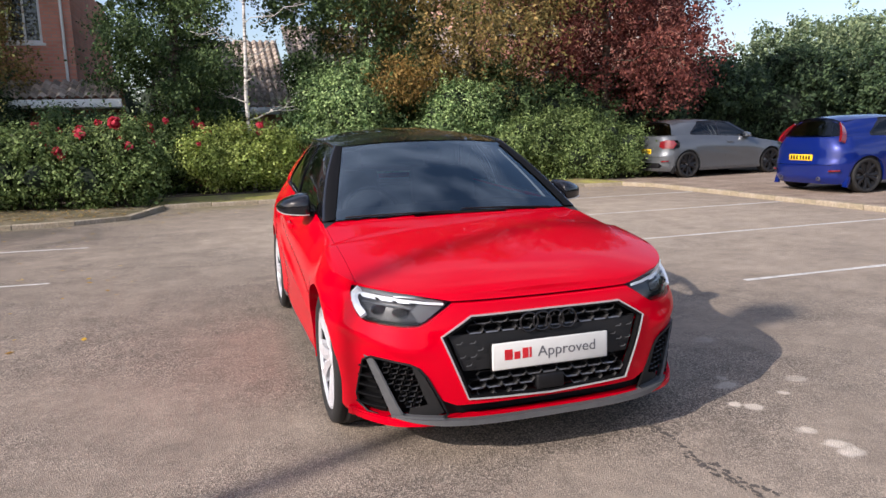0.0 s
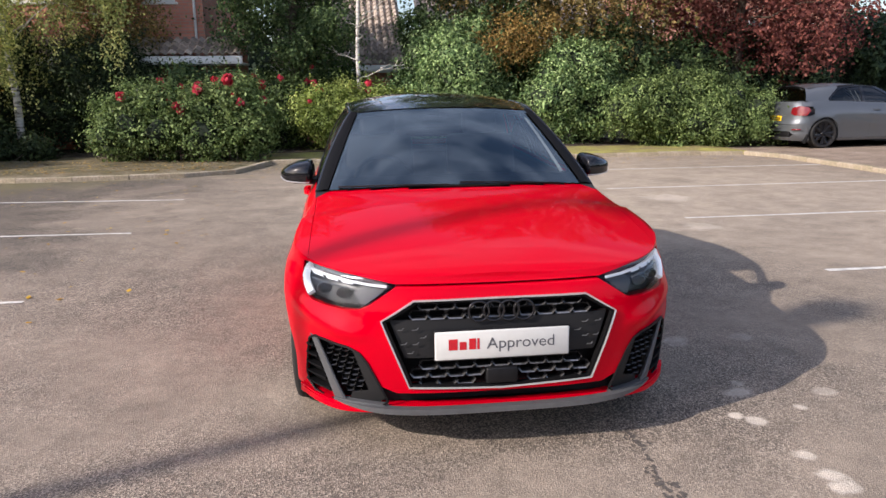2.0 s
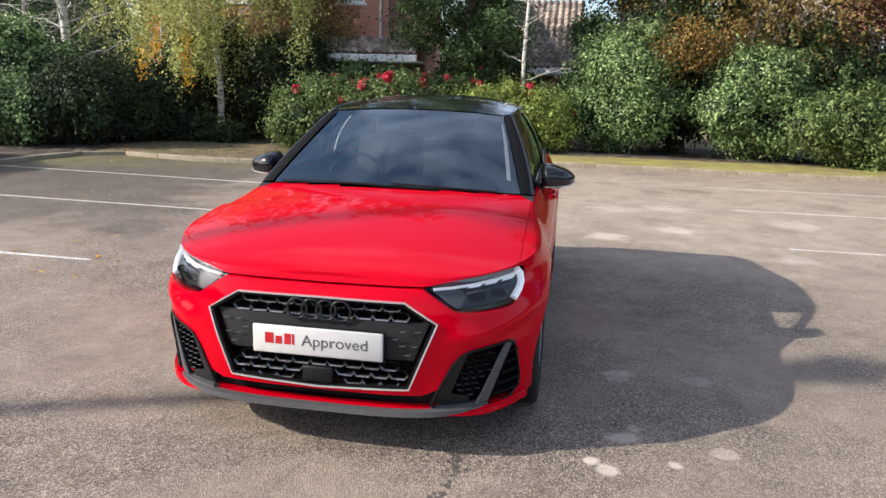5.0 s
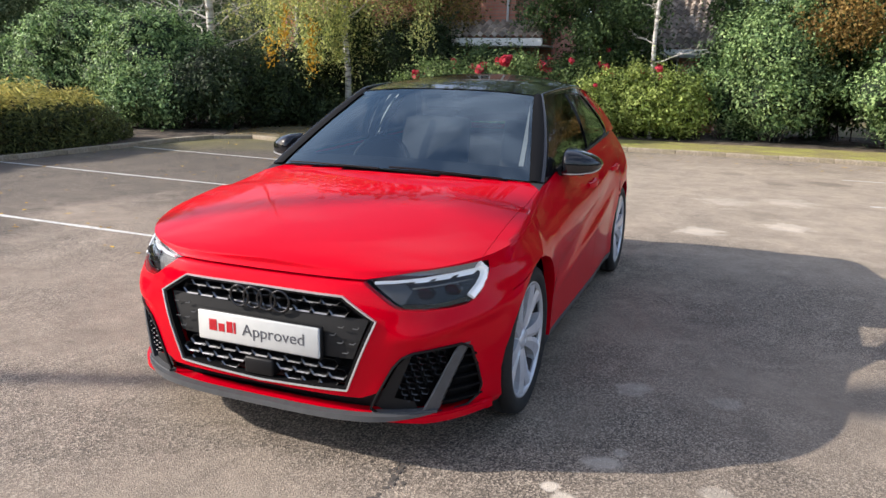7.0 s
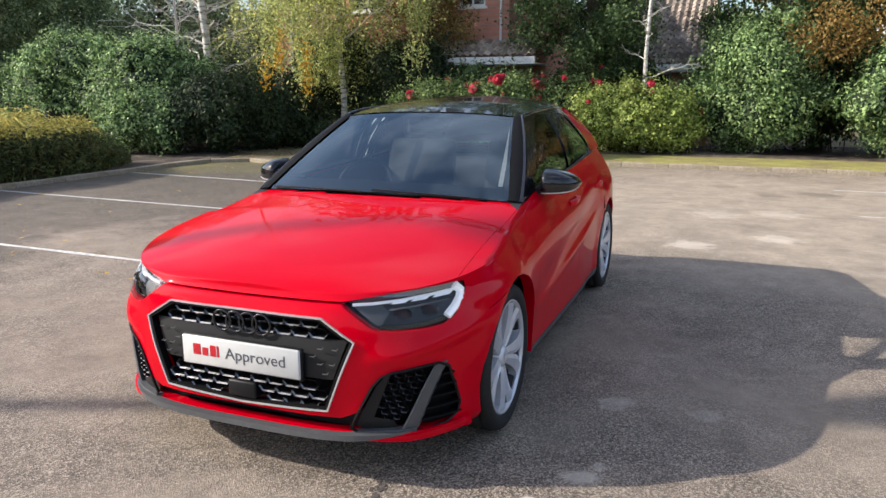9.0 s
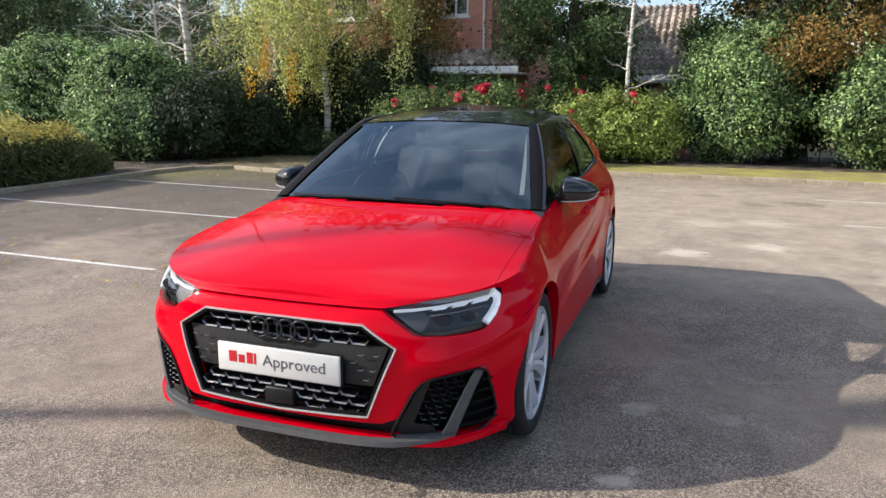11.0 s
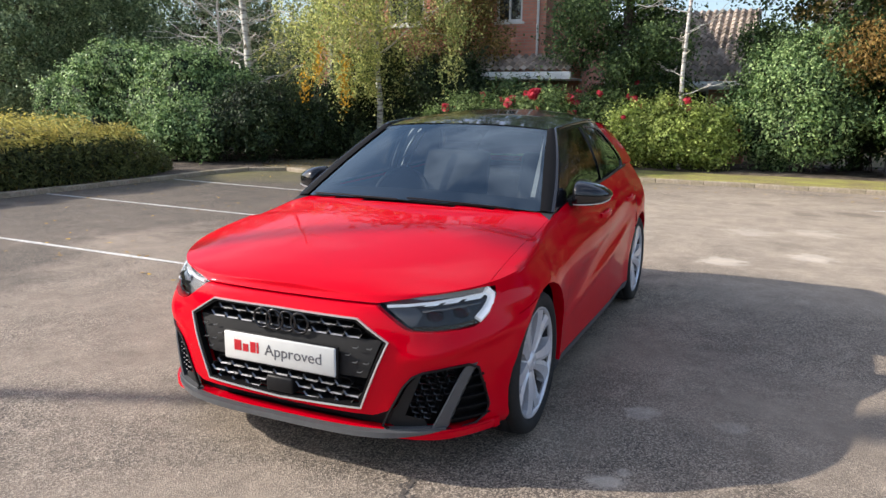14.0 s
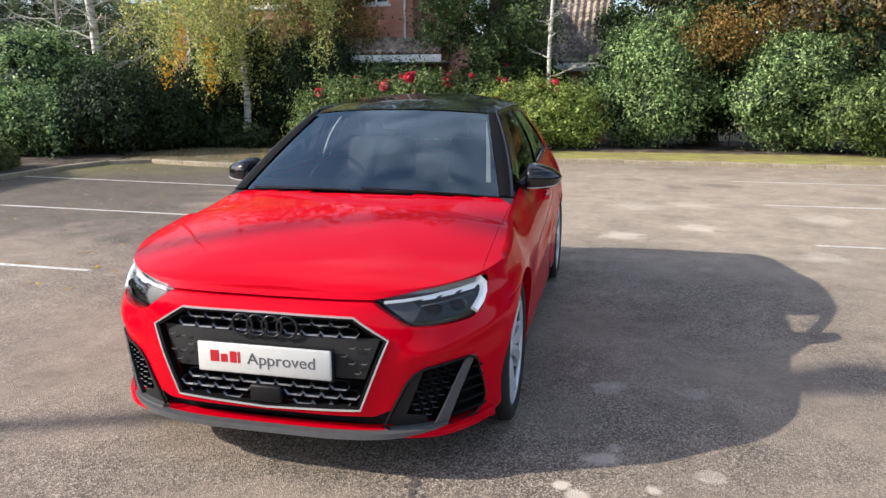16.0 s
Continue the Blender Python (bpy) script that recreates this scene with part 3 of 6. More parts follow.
GRILLE = [(0.0, 0.624), (0.333, 0.622), (0.458, 0.546), (0.358, 0.286), (0.0, 0.272)]
LAMP = [(0.385, 0.677), (0.45, 0.689), (0.55, 0.707), (0.66, 0.721), (0.732, 0.727), (0.750, 0.725), (0.757, 0.69), (0.754, 0.64), (0.744, 0.610), (0.72, 0.592), (0.655, 0.584), (0.59, 0.580), (0.535, 0.585), (0.508, 0.596)]
LAMPTOP = curve([p[0] for p in LAMP[:6]], [p[1] for p in LAMP[:6]])
FOG = [(0.44, 0.225), (0.465, 0.282), (0.486, 0.322), (0.517, 0.384), (0.546, 0.420), (0.582, 0.437), (0.665, 0.450), (0.716, 0.454), (0.740, 0.435), (0.752, 0.35), (0.760, 0.27), (0.752, 0.232), (0.724, 0.206), (0.675, 0.199), (0.60, 0.205), (0.46, 0.208)]
CHIN = [(0.0, 0.258), (0.405, 0.262), (0.455, 0.283), (0.474, 0.285), (0.474, 0.207), (0.0, 0.202)]
TAILLAMP = [(0.50, 0.86), (0.50, 0.74), (0.60, 0.70), (0.80, 0.70), (0.83, 0.80), (0.80, 0.88), (0.66, 0.90)]


def tidy(bm):
    """Takes away slivers that hang loose in the shut lines."""
    left, out = set(bm.faces), []
    while left:
        todo, got = [left.pop()], []
        while todo:
            f = todo.pop()
            got.append(f)
            for e in f.edges:
                for h in e.link_faces:
                    if h in left:
                        left.discard(h)
                        todo.append(h)
        out.append((sum(f.calc_area() for f in got), got))
    big = max(a for a, _ in out)
    for a, got in out:
        if a < 0.02 * big:
            bmesh.ops.delete(bm, geom=got, context="FACES")


def body_of(car, paint_mat, hero, lampshape=TAILLAMP):
    """The painted skin: bumpers, wings, doors, bonnet and tail, each a panel of its own with a gap to the next."""
    bm = body_half(44, 64, 26) if hero else body_half(26, 40, 16)
    front = lambda c: c.y < 0.62 and c.z < ZE(c.y) - 0.001 or (c.y < 0.1)
    side = lambda c: 0.3 < c.y < 3.85 and c.x > 0.45 and c.z < ZE(c.y) + 0.001
    top = lambda c: c.y < 1.3 and c.z > ZE(c.y) - 0.03
    rear = lambda c: c.y > L - 0.4
    if hero:
        cut(bm, GRILLE, (0, 2), front, (0, 0.055, 0))
        cut(bm, LAMP, (0, 2), front, (-0.006, 0.03, 0))
        cut(bm, FOG, (0, 2), front, (-0.015, 0.06, 0))
        cut(bm, CHIN, (0, 2), front, (0, 0.05, 0))
        cut(bm, [(0.0, 0.668), (0.398, 0.670), (0.398, 0.679), (0.0, 0.677)], (0, 2), front, (0, 0.03, 0))
    else:
        if lampshape:
            cut(bm, lampshape, (0, 2), rear, (0, -0.012, 0))
        cut(bm, [(0.0, 0.50), (0.62, 0.50), (0.62, 0.508), (0.0, 0.508)], (0, 2), rear, (0, -0.02, 0))
        if lampshape:
            cut(bm, [(0.0, 0.24), (0.52, 0.24), (0.60, 0.30), (0.52, 0.36), (0.0, 0.36)], (0, 2), rear, (0, -0.03, 0))
    for yc in (WF, WR):
        cut(bm, circle_poly(yc + (0.022 if yc < 2 else 0.0), TYRE, ARCH), (1, 2), side, (-0.05, 0, 0))
    g = 0.0010
    cut(bm, [(0.735 - g, 0.34), (0.735 + g, 0.34), (0.727 + g, 1.24), (0.727 - g, 1.24)], (0, 1), top, (0, 0, -0.003))
    for y0, y1 in ((1.16, 1.20), (2.16, 2.14)):
        cut(bm, [(y0 - g, 0.215), (y0 + g, 0.215), (y1 + g, 1.1), (y1 - g, 1.1)], (1, 2), side, (-0.012, 0, 0))
    cut(bm, [(1.12, 0.212), (2.90, 0.212), (2.90, 0.217), (1.12, 0.217)], (1, 2), side, (-0.012, 0, 0))
    if hero:
        cut(bm, [(2.88 - g, 0.215), (2.88 + g, 0.215), (2.98 + g, 0.60), (3.18 + g, 1.1), (3.18 - g, 1.1), (2.98 - g, 0.60)], (1, 2), side, (-0.012, 0, 0))
    # bumper joints ahead of and behind the wheels
    cut(bm, [(0.44, 0.60), (0.70, 0.655), (0.70, 0.659), (0.44, 0.604)], (1, 2), side, (-0.01, 0, 0))
    bmesh.ops.remove_doubles(bm, verts=bm.verts, dist=1e-6)

    def key(c):
        if c.z > ZE(c.y) - 0.016 and c.y < 1.3 and abs(c.x) < 0.735 - 0.009 * (c.y - 0.34) and (c.y > 0.1 or c.z > 0.675):
            return "bonnet"
        if c.y < 0.45 and abs(c.x) < 0.735 and c.z > (0.6785 if abs(c.x) < 0.39 else LAMPTOP(abs(c.x)) - 0.0006):
            return "bonnet"
        if c.y < 0.5 and (c.z < 0.70 or abs(c.x) < 0.6):
            return "front_bumper"
        if c.y > L - 0.35:
            return "tail_panel"
        if c.z < 0.214:
            return "sill"
        if c.y < 1.16 + 0.04 * (c.z - 0.25) / 0.85:
            return "front_wing"
        if c.y < 2.15:
            return "front_door"
        if c.y < 2.88 + max(0, c.z - 0.25) * 0.35:
            return "rear_door"
        return "rear_quarter"
    mats = {"sill": M_SPLIT}
    for k, o in split(bm, key).items():
        if k in ("bonnet", "front_bumper", "tail_panel"):
            o = mirrored(o)
        tidy(o)
        if k in ("bonnet", "front_bumper", "tail_panel"):
            part(k, o, paint_mat, car)
        else:
            part(k, fix(flipped(o)), mats.get(k, paint_mat), car)
            part(k, fix(o), mats.get(k, paint_mat), car)
    bm.free()


# the cabin's lines
ROOF_Z = curve([1.76, 1.95, 2.2, 2.6, 3.1, 3.6], [1.296, 1.330, 1.360, 1.383, 1.374, 1.325])
ROOF_W = curve([1.76, 2.3, 2.6, 3.0, 3.6], [0.545, 0.565, 0.560, 0.520, 0.440])
ROOF_DROP = curve([1.76, 2.2, 2.6, 3.0, 3.6], [0.03, 0.052, 0.066, 0.078, 0.065])


def belt(y):
    z = ZE(y)
    return Vector((half_width(y, 1.0, z) - 0.004, y, z - 0.004))


def roof_edge(y):
    return Vector((ROOF_W(y), y, ROOF_Z(y) - ROOF_DROP(y)))


def side_at(u, v):
    """The cabin's side: u from the windscreen to the tail, v from the belt to the roof."""
    a, b = belt(1.2 + u * 2.42), roof_edge(1.84 + u * 1.66)
    return a.lerp(b, v) + Vector((0.028 * 4 * v * (1 - v), 0, 0))


def screen_at(u, v):
    t = 2 * u - 1
    a = Vector((0.715 * t, 1.09 + 0.115 * t * t, 0.926 - 0.028 * t * t))
    b = Vector((0.535 * t, 1.765 + 0.075 * t * t, 1.296 - 0.026 * abs(t) ** 2.4))
    return a.lerp(b, v) + Vector((0, -0.010, 0.020)) * (4 * v * (1 - v)) * (1 - 0.6 * t * t)


FRONTWIN = [(1.44, 0.938), (1.60, 1.06), (1.80, 1.185), (1.985, 1.272), (2.10, 1.282), (2.24, 1.286), (2.24, 0.968)]
REARWIN = [(2.31, 0.972), (2.31, 1.287), (2.55, 1.278), (2.71, 1.258), (2.83, 1.215), (2.99, 1.10), (3.05, 1.045), (3.01, 1.003)]


def pane(poly, offset):
    """A pane that fills an opening of the cabin's side."""
    bm = grid_bm(lambda u, v: side_at(u, v) - Vector((offset, 0, 0)), 50, 14)
    cut(bm, poly, (1, 2), lambda c: True, remove=False)
    bmesh.ops.delete(bm, geom=[f for f in bm.faces if not inside((f.calc_center_median().y, f.calc_center_median().z), poly)], context="FACES")
    return fix(bm)


def cabin_of(car, roof_mat_, rear_mat, hero):
    n = 60 if hero else 30
    bm = grid_bm(side_at, n, 18)
    anyw = lambda c: True
    cut(bm, FRONTWIN, (1, 2), anyw, (-0.012, 0, 0))
    cut(bm, REARWIN, (1, 2), anyw, (-0.012, 0, 0))
    cut(bm, [(2.80, 1.36), (2.82, 1.27), (2.93, 1.19), (3.08, 1.07), (3.10, 1.04), (3.05, 0.95), (4.2, 0.9), (4.2, 1.4)], (1, 2), anyw, remove=False)
    hind = [(2.80, 1.36), (2.82, 1.27), (2.93, 1.19), (3.08, 1.07), (3.10, 1.04), (3.05, 0.95), (4.2, 0.8), (4.2, 1.4)]
    for k, o in split(fix(bm), lambda c: inside((c.y, c.z), hind)).items():
        nm = "rear_pillar" if k else "window_frame"
        mt = rear_mat if k else M_GLOSSBLACK
        part(nm, fix(flipped(o)), mt, car)
        part(nm, fix(o), mt, car)
    for nm, poly in (("front_side_window", FRONTWIN), ("rear_side_window", REARWIN)):
        o = pane(poly, 0.008)
        f = flipped(o)
        for k in (o, f):
            part(nm, k, M_SIDEGLASS, car, "dark tinted side glass").visible_shadow = False
    part("roof", fix(grid_bm(lambda u, v: Vector(((2 * u - 1) * ROOF_W(1.765 + 0.075 * (2 * u - 1) ** 2 * (1 - v) + v * 1.775), 1.765 + 0.075 * (2 * u - 1) ** 2 * (1 - v) + v * 1.775 - 0.03 * (2 * u - 1) ** 2 * v,
         ROOF_Z(1.765 + v * 1.775) - ROOF_DROP(1.765 + v * 1.775) * abs(2 * u - 1) ** 2.6 + 0.003)), 36, 40)), roof_mat_, car, "gloss black roof panel" if hero else "")
    part("windscreen", fix(grid_bm(screen_at, 30, 16)), M_SCREEN, car, "sloping windscreen reflecting the sky").visible_shadow = False
    # black printed border of the windscreen, 3 mm inside the glass
    fr = bmesh.new()
    for a0, a1, b0, b1 in ((0, 1, 0, 0.12), (0, 1, 0.93, 1), (0, 0.045, 0.12, 0.93), (0.955, 1, 0.12, 0.93)):
        grid_bm(lambda u, v: screen_at(a0 + (a1 - a0) * u, b0 + (b1 - b0) * v) + Vector((0, 0.002, -0.004)), 24, 4, fr)
    part("screen_border", fix(fr), M_INTAKE, car)
    pb = grid_bm(lambda u, v: (screen_at(0.968, u) + Vector((0.002, -0.004, 0.005))).lerp(side_at(0.0, u), v) + Vector((0.007, -0.006, 0.005)) * (4 * v * (1 - v)), 20, 4)
    both("screen_pillar", pb, M_INTAKE, car)
    # rounded moulding up the screen pillar and back along the roof
    rl = bmesh.new()
    line = [screen_at(1.0, k / 12).lerp(side_at(0.0, k / 12), 0.6) for k in range(13)] + [roof_edge(1.90 + 0.08 * k) for k in range(12)]
    sweep(rl, line, 0.026, 0.022, round_=True)
    both("roof_moulding", fix(rl), M_GLOSSBLACK, car)
    # tail glass and the closing tail
    def tail_at(u, v):
        t = 2 * u - 1
        e = side_at(1.0, v)
        return Vector((e.x * t, e.y + 0.07 * (1 - t * t) * (1 - 0.3 * v), e.z + (0.02 + 0.025 * v) * (1 - abs(t) ** 2.4)))
    tg = fix(grid_bm(tail_at, 24, 10))
    part("tail_window", tg, M_GLOSSBLACK if hero else M_SIDEGLASS, car)
    sp = grid_bm(lambda u, v: Vector(((2 * u - 1) * 0.435, 3.47 + 0.07 * v, ROOF_Z(3.52) - 0.004 - 0.064 * abs(2 * u - 1) ** 2.6 - 0.03 * v)), 20, 4)
    r = bmesh.ops.extrude_face_region(sp, geom=sp.faces[:])
    bmesh.ops.translate(sp, vec=(0, -0.005, -0.03), verts=[q for q in r["geom"] if isinstance(q, bmesh.types.BMVert)])
    part("roof_spoiler", fix(sp), rear_mat if not hero else M_GLOSSBLACK, car)


def wheel_mesh_parts(rim_mat):
    """Meshes of a wheel that faces +x, its hub at the origin: tyre, rim barrel, spoke, hub, disc."""
    R = TYRE
    tyre = lathe([(-0.10, 0.232), (-0.105, 0.25), (-0.108, 0.27), (-0.10, 0.30), (-0.085, R - 0.004), (-0.06, R), (-0.058, R - 0.006), (-0.052, R - 0.006), (-0.05, R), (-0.006, R), (-0.004, R - 0.007), (0.004, R - 0.007), (0.006, R), (0.05, R), (0.052, R - 0.006), (0.058, R - 0.006),
                  (0.06, R), (0.085, R - 0.004), (0.10, 0.30), (0.108, 0.275), (0.106, 0.262), (0.10, 0.248), (0.094, 0.242), (0.085, 0.236), (-0.10, 0.232)], 64)
    rim = lathe([(0.09, 0.244), (0.097, 0.242), (0.098, 0.236), (0.088, 0.229), (0.078, 0.226), (0.078, 0.23), (0.09, 0.244)], 64)
    barrel = lathe([(0.078, 0.227), (0.06, 0.22), (0.0, 0.212), (-0.09, 0.21), (-0.09, 0.228), (0.06, 0.229), (0.078, 0.227)], 48)
    spoke = bmesh.new()
    # one arm: two blades that part towards the rim
    for sgn in (-1, 1):
        pr = []
        for r, a0, a1, x in ((0.035, 0.0, 36.0, 0.070), (0.07, 0.0, 31.0, 0.078), (0.13, 0.0, 22.5, 0.084), (0.18, 1.5, 22.0, 0.088), (0.21, 4.5, 24.0, 0.090), (0.230, 6.0, 28.0, 0.091)):
            q = []
            for a, dx in ((a0, -0.005), (a0 + (a1 - a0) * 0.35, 0.004), (a1, -0.004)):
                t = radians(sgn * a)
                q.append((x + dx, r * math.sin(t), r * math.cos(t)))
            pr.append(q)
        top = [[spoke.verts.new(p) for p in q] for q in pr]
        bot = [[spoke.verts.new((p[0] - 0.035, p[1] * 0.98, p[2] * 0.98)) for p in (q[0], q[2])] for q in pr]
        for i in range(len(pr) - 1):
            for j in range(2):
                spoke.faces.new((top[i][j], top[i][j + 1], top[i + 1][j + 1], top[i + 1][j]))
            spoke.faces.new((top[i][0], top[i + 1][0], bot[i + 1][0], bot[i][0]))
            spoke.faces.new((top[i][2], bot[i][1], bot[i + 1][1], top[i + 1][2]))
    fix(spoke)
    hub = lathe([(0.055, 0.0), (0.082, 0.0001), (0.086, 0.022), (0.084, 0.034), (0.07, 0.05), (0.03, 0.055)], 24)
    disc = lathe([(0.0, 0.06), (0.03, 0.06), (0.03, 0.14), (0.012, 0.142), (-0.01, 0.142), (-0.01, 0.06)], 40)
    back = lathe([(-0.02, 0.0001), (-0.02, 0.21)], 24)
    out = {}
    for k, b in (("tyre", tyre), ("rim", rim), ("barrel", barrel), ("spoke", spoke), ("hub", hub), ("brake_disc", disc), ("back_plate", back)):
        me = bpy.data.meshes.new(k)
        b.to_mesh(me)
        b.free()
        me.polygons.foreach_set("use_smooth", [k not in ("spoke",)] * len(me.polygons))
        me.materials.append({"tyre": M_RUBBER, "rim": rim_mat, "barrel": M_BLACKALLOY, "spoke": rim_mat, "hub": rim_mat, "brake_disc": M_STEEL, "back_plate": M_SATINBLACK}[k])
        out[k] = me
    return out


def both(name, bm, mat, car, label=""):
    f = flipped(bm)
    return part(name, fix(bm), mat, car, label), part(name, fix(f), mat, car, label)


def wheels_of(car, rim_mat, label):
    ms = wheel_mesh_parts(rim_mat)
    for sx in (1, -1):
        for yc in (WF, WR):
            w = new("wheel", ms["tyre"])
            w.parent = car
            w["label"] = label
            w.matrix_basis = pose(sx * (0.724 if yc < 2 else 0.715), yc, TYRE, 17 + 31 * yc, 0, 0 if sx > 0 else 180)
            for k in ("rim", "barrel", "hub", "brake_disc", "back_plate"):
                o = new(k, ms[k])
                o.parent = w
            for j in range(5):
                o = new("spoke", ms["spoke"])
                o.parent = w
                o.matrix_basis = pose(0, 0, 0, 72 * j, 0, 0)


def under_of(car):
    """Wheel tubs and the dark underside."""
    for sx in (1, -1):
        for yc in (WF, WR):
            b = bmesh.new()
            n = 20
            pr = [(ARCH + 0.02) * Vector((0, math.cos(math.pi * k / n), math.sin(math.pi * k / n))) + Vector((0, yc, TYRE)) for k in range(n + 1)]
            pr = [Vector((0, pr[0].y, 0.2))] + pr + [Vector((0, pr[-1].y, 0.2))]
            a = [b.verts.new((sx * (0.765 if yc < 2 else 0.80), p.y, p.z)) for p in pr]
            c = [b.verts.new((sx * 0.52, p.y, p.z)) for p in pr]
            for k in range(len(pr) - 1):
                b.faces.new((a[k], a[k + 1], c[k + 1], c[k]))
            b.faces.new(c)
            part("wheel_tub", fix(b), M_SATINBLACK, car)
    b = bmesh.new()
    box(b, (-0.5, 0.16, 0.175), (0.5, 3.8, 0.55), 0.02)
    box(b, (-0.79, 1.14, 0.175), (0.79, 2.94, 0.30), 0.02)
    part("underbody", b, M_SATINBLACK, car)


def inside_of(car):
    """Dashboard, seats, steering wheel, mirror and dark trim."""
    b = grid_bm(lambda u, v: Vector(((2 * u - 1) * 0.735, 1.12 + 0.54 * v, 0.87 + 0.045 * math.sin(math.pi * min(1, v * 1.3)) - 0.16 * max(0, v - 0.72) / 0.28 + 0.03 * math.exp(-(((2 * u - 1) * 0.7 + 0.36) / 0.14) ** 2) * v)), 30, 10)
    part("dashboard", fix(b), M_CABIN, car)
    b = bmesh.new()
    box(b, (-0.70, 1.2, 0.30), (0.70, 3.6, 0.34))
    box(b, (-0.68, 3.3, 0.30), (0.68, 3.36, 0.98))
    box(b, (-0.72, 1.25, 0.3), (-0.69, 3.4, 0.92))
    box(b, (0.69, 1.25, 0.3), (0.72, 3.4, 0.92))
    part("cabin_lining", b, M_CABIN, car, smooth=False)
    b = grid_bm(lambda u, v: Vector((half_width(1.06 + 2.6 * u, 0.25 + 0.75 * v, 0.25 + 0.65 * v) - 0.060, 1.06 + 2.6 * u, 0.33 + (ZE(1.06 + 2.6 * u) - 0.345) * v)), 30, 10)
    both("door_lining", b, M_CABIN, car)
    lin = grid_bm(lambda u, v: side_at(u, v) - Vector((0.022, 0, 0.004)), 40, 12)
    for w in (FRONTWIN, REARWIN):
        cut(lin, w, (1, 2), lambda c: True)
    both("pillar_lining", lin, M_CABIN, car)
    # pale strip just inside the windscreen's edge, on the +x side only
    b = grid_bm(lambda u, v: screen_at(0.926 + 0.024 * u + 0.016 * v, 0.15 + 0.75 * u) + Vector((-0.002, 0.03, -0.012)), 20, 2)
    part("screen_edge_strip", fix(b), M_PALESTRIP, car)
    for y0, wd in ((2.33, 0.03), (2.45, 0.024)):
        b = grid_bm(lambda u, v: Vector((0.70 - 0.10 * u ** 1.2, y0 - 0.02 + wd * v + 0.09 * u, 0.97 + 0.25 * u)), 10, 2)
        both("seat_belt" if wd < 0.03 else "door_pillar_trim", b, M_PALESTRIP, car)
    part("headlining", fix(grid_bm(lambda u, v: Vector(((2 * u - 1) * 0.50, 1.86 + 1.6 * v, ROOF_Z(1.86 + 1.6 * v) - 0.035 - 0.045 * (2 * u - 1) ** 2)), 8, 8)), M_CABIN, car)
    for x in (-0.36, 0.36):
        b = bmesh.new()
        box(b, (x - 0.25, 1.95, 0.46), (x + 0.25, 2.42, 0.58), 0.04, 3)
        box(b, (-0.24, -0.06, 0.0), (0.24, 0.07, 0.60), 0.045, 3, pose(x, 2.42, 0.52, -16, 0, 0))
        box(b, (-0.12, -0.045, 0.0), (0.12, 0.045, 0.19), 0.035, 3, pose(x, 2.585, 1.10, -10, 0, 0))
        part("front_seat", b, M_CABIN, car)
    b = bmesh.new()
    box(b, (-0.62, 2.95, 0.45), (0.62, 3.3, 0.95), 0.06, 3)
    part("rear_seat", b, M_CABIN, car)
    b = bmesh.new()
    ring = [(0.175 * math.cos(2 * math.pi * k / 28), 0, 0.175 * math.sin(2 * math.pi * k / 28)) for k in range(28)]
    sweep(b, ring, 0.028, 0.028, (0, 1, 0), closed=True, round_=True)
    box(b, (-0.17, -0.01, -0.02), (0.17, 0.01, 0.02), 0.005)
    box(b, (-0.06, -0.025, -0.06), (0.06, 0.025, 0.05), 0.02)
    bmesh.ops.transform(b, matrix=pose(-0.36, 1.70, 0.86, -24, 0, 0), verts=b.verts)
    part("steering_wheel", fix(b), M_SATINBLACK, car)
    b = bmesh.new()
    box(b, (-0.115, 1.80, 1.185), (0.115, 1.83, 1.245), 0.018, 3)
    box(b, (-0.02, 1.78, 1.235), (0.02, 1.81, 1.28), 0.005)
    part("rear_view_mirror", b, M_GLOSSBLACK, car)


def mirror_at(s, a):
    """The mirror housing: s from the door outwards to the tip, a round the section; flat foot, crown falling to the tip."""
    e = min(1.0, math.sqrt(max(0.0, 1 - (1 - min(1.0, s / 0.16)) ** 2)) + 0.02)
    tip = math.sqrt(max(0.0, 1 - max(0.0, (s - 0.72) / 0.28) ** 2)) + 0.01
    top = (0.074 - 0.050 * max(0.0, (s - 0.22) / 0.78) ** 1.5) * (0.55 + 0.45 * e)
    foot = -0.052 + 0.022 * s * s
    c, d = math.cos(a), math.sin(a)
    n = 0.72 if d > 0 else 0.30
    y = math.copysign(abs(c) ** n, c) * (0.135 - 0.055 * s**3 if c < 0 else 0.045) * (0.75 + 0.25 * e)
    z = math.copysign(abs(d) ** n, d) * (top if d > 0 else -foot) * (tip if d < 0 else 0.25 + 0.75 * tip)
    if s in (0.0, 1.0):
        y, z = y * 0.9, z * 0.9
    return Vector((-0.095 + 0.19 * s, y * (tip * 0.6 + 0.4) + 0.045 * s * s, z - 0.004 * s))


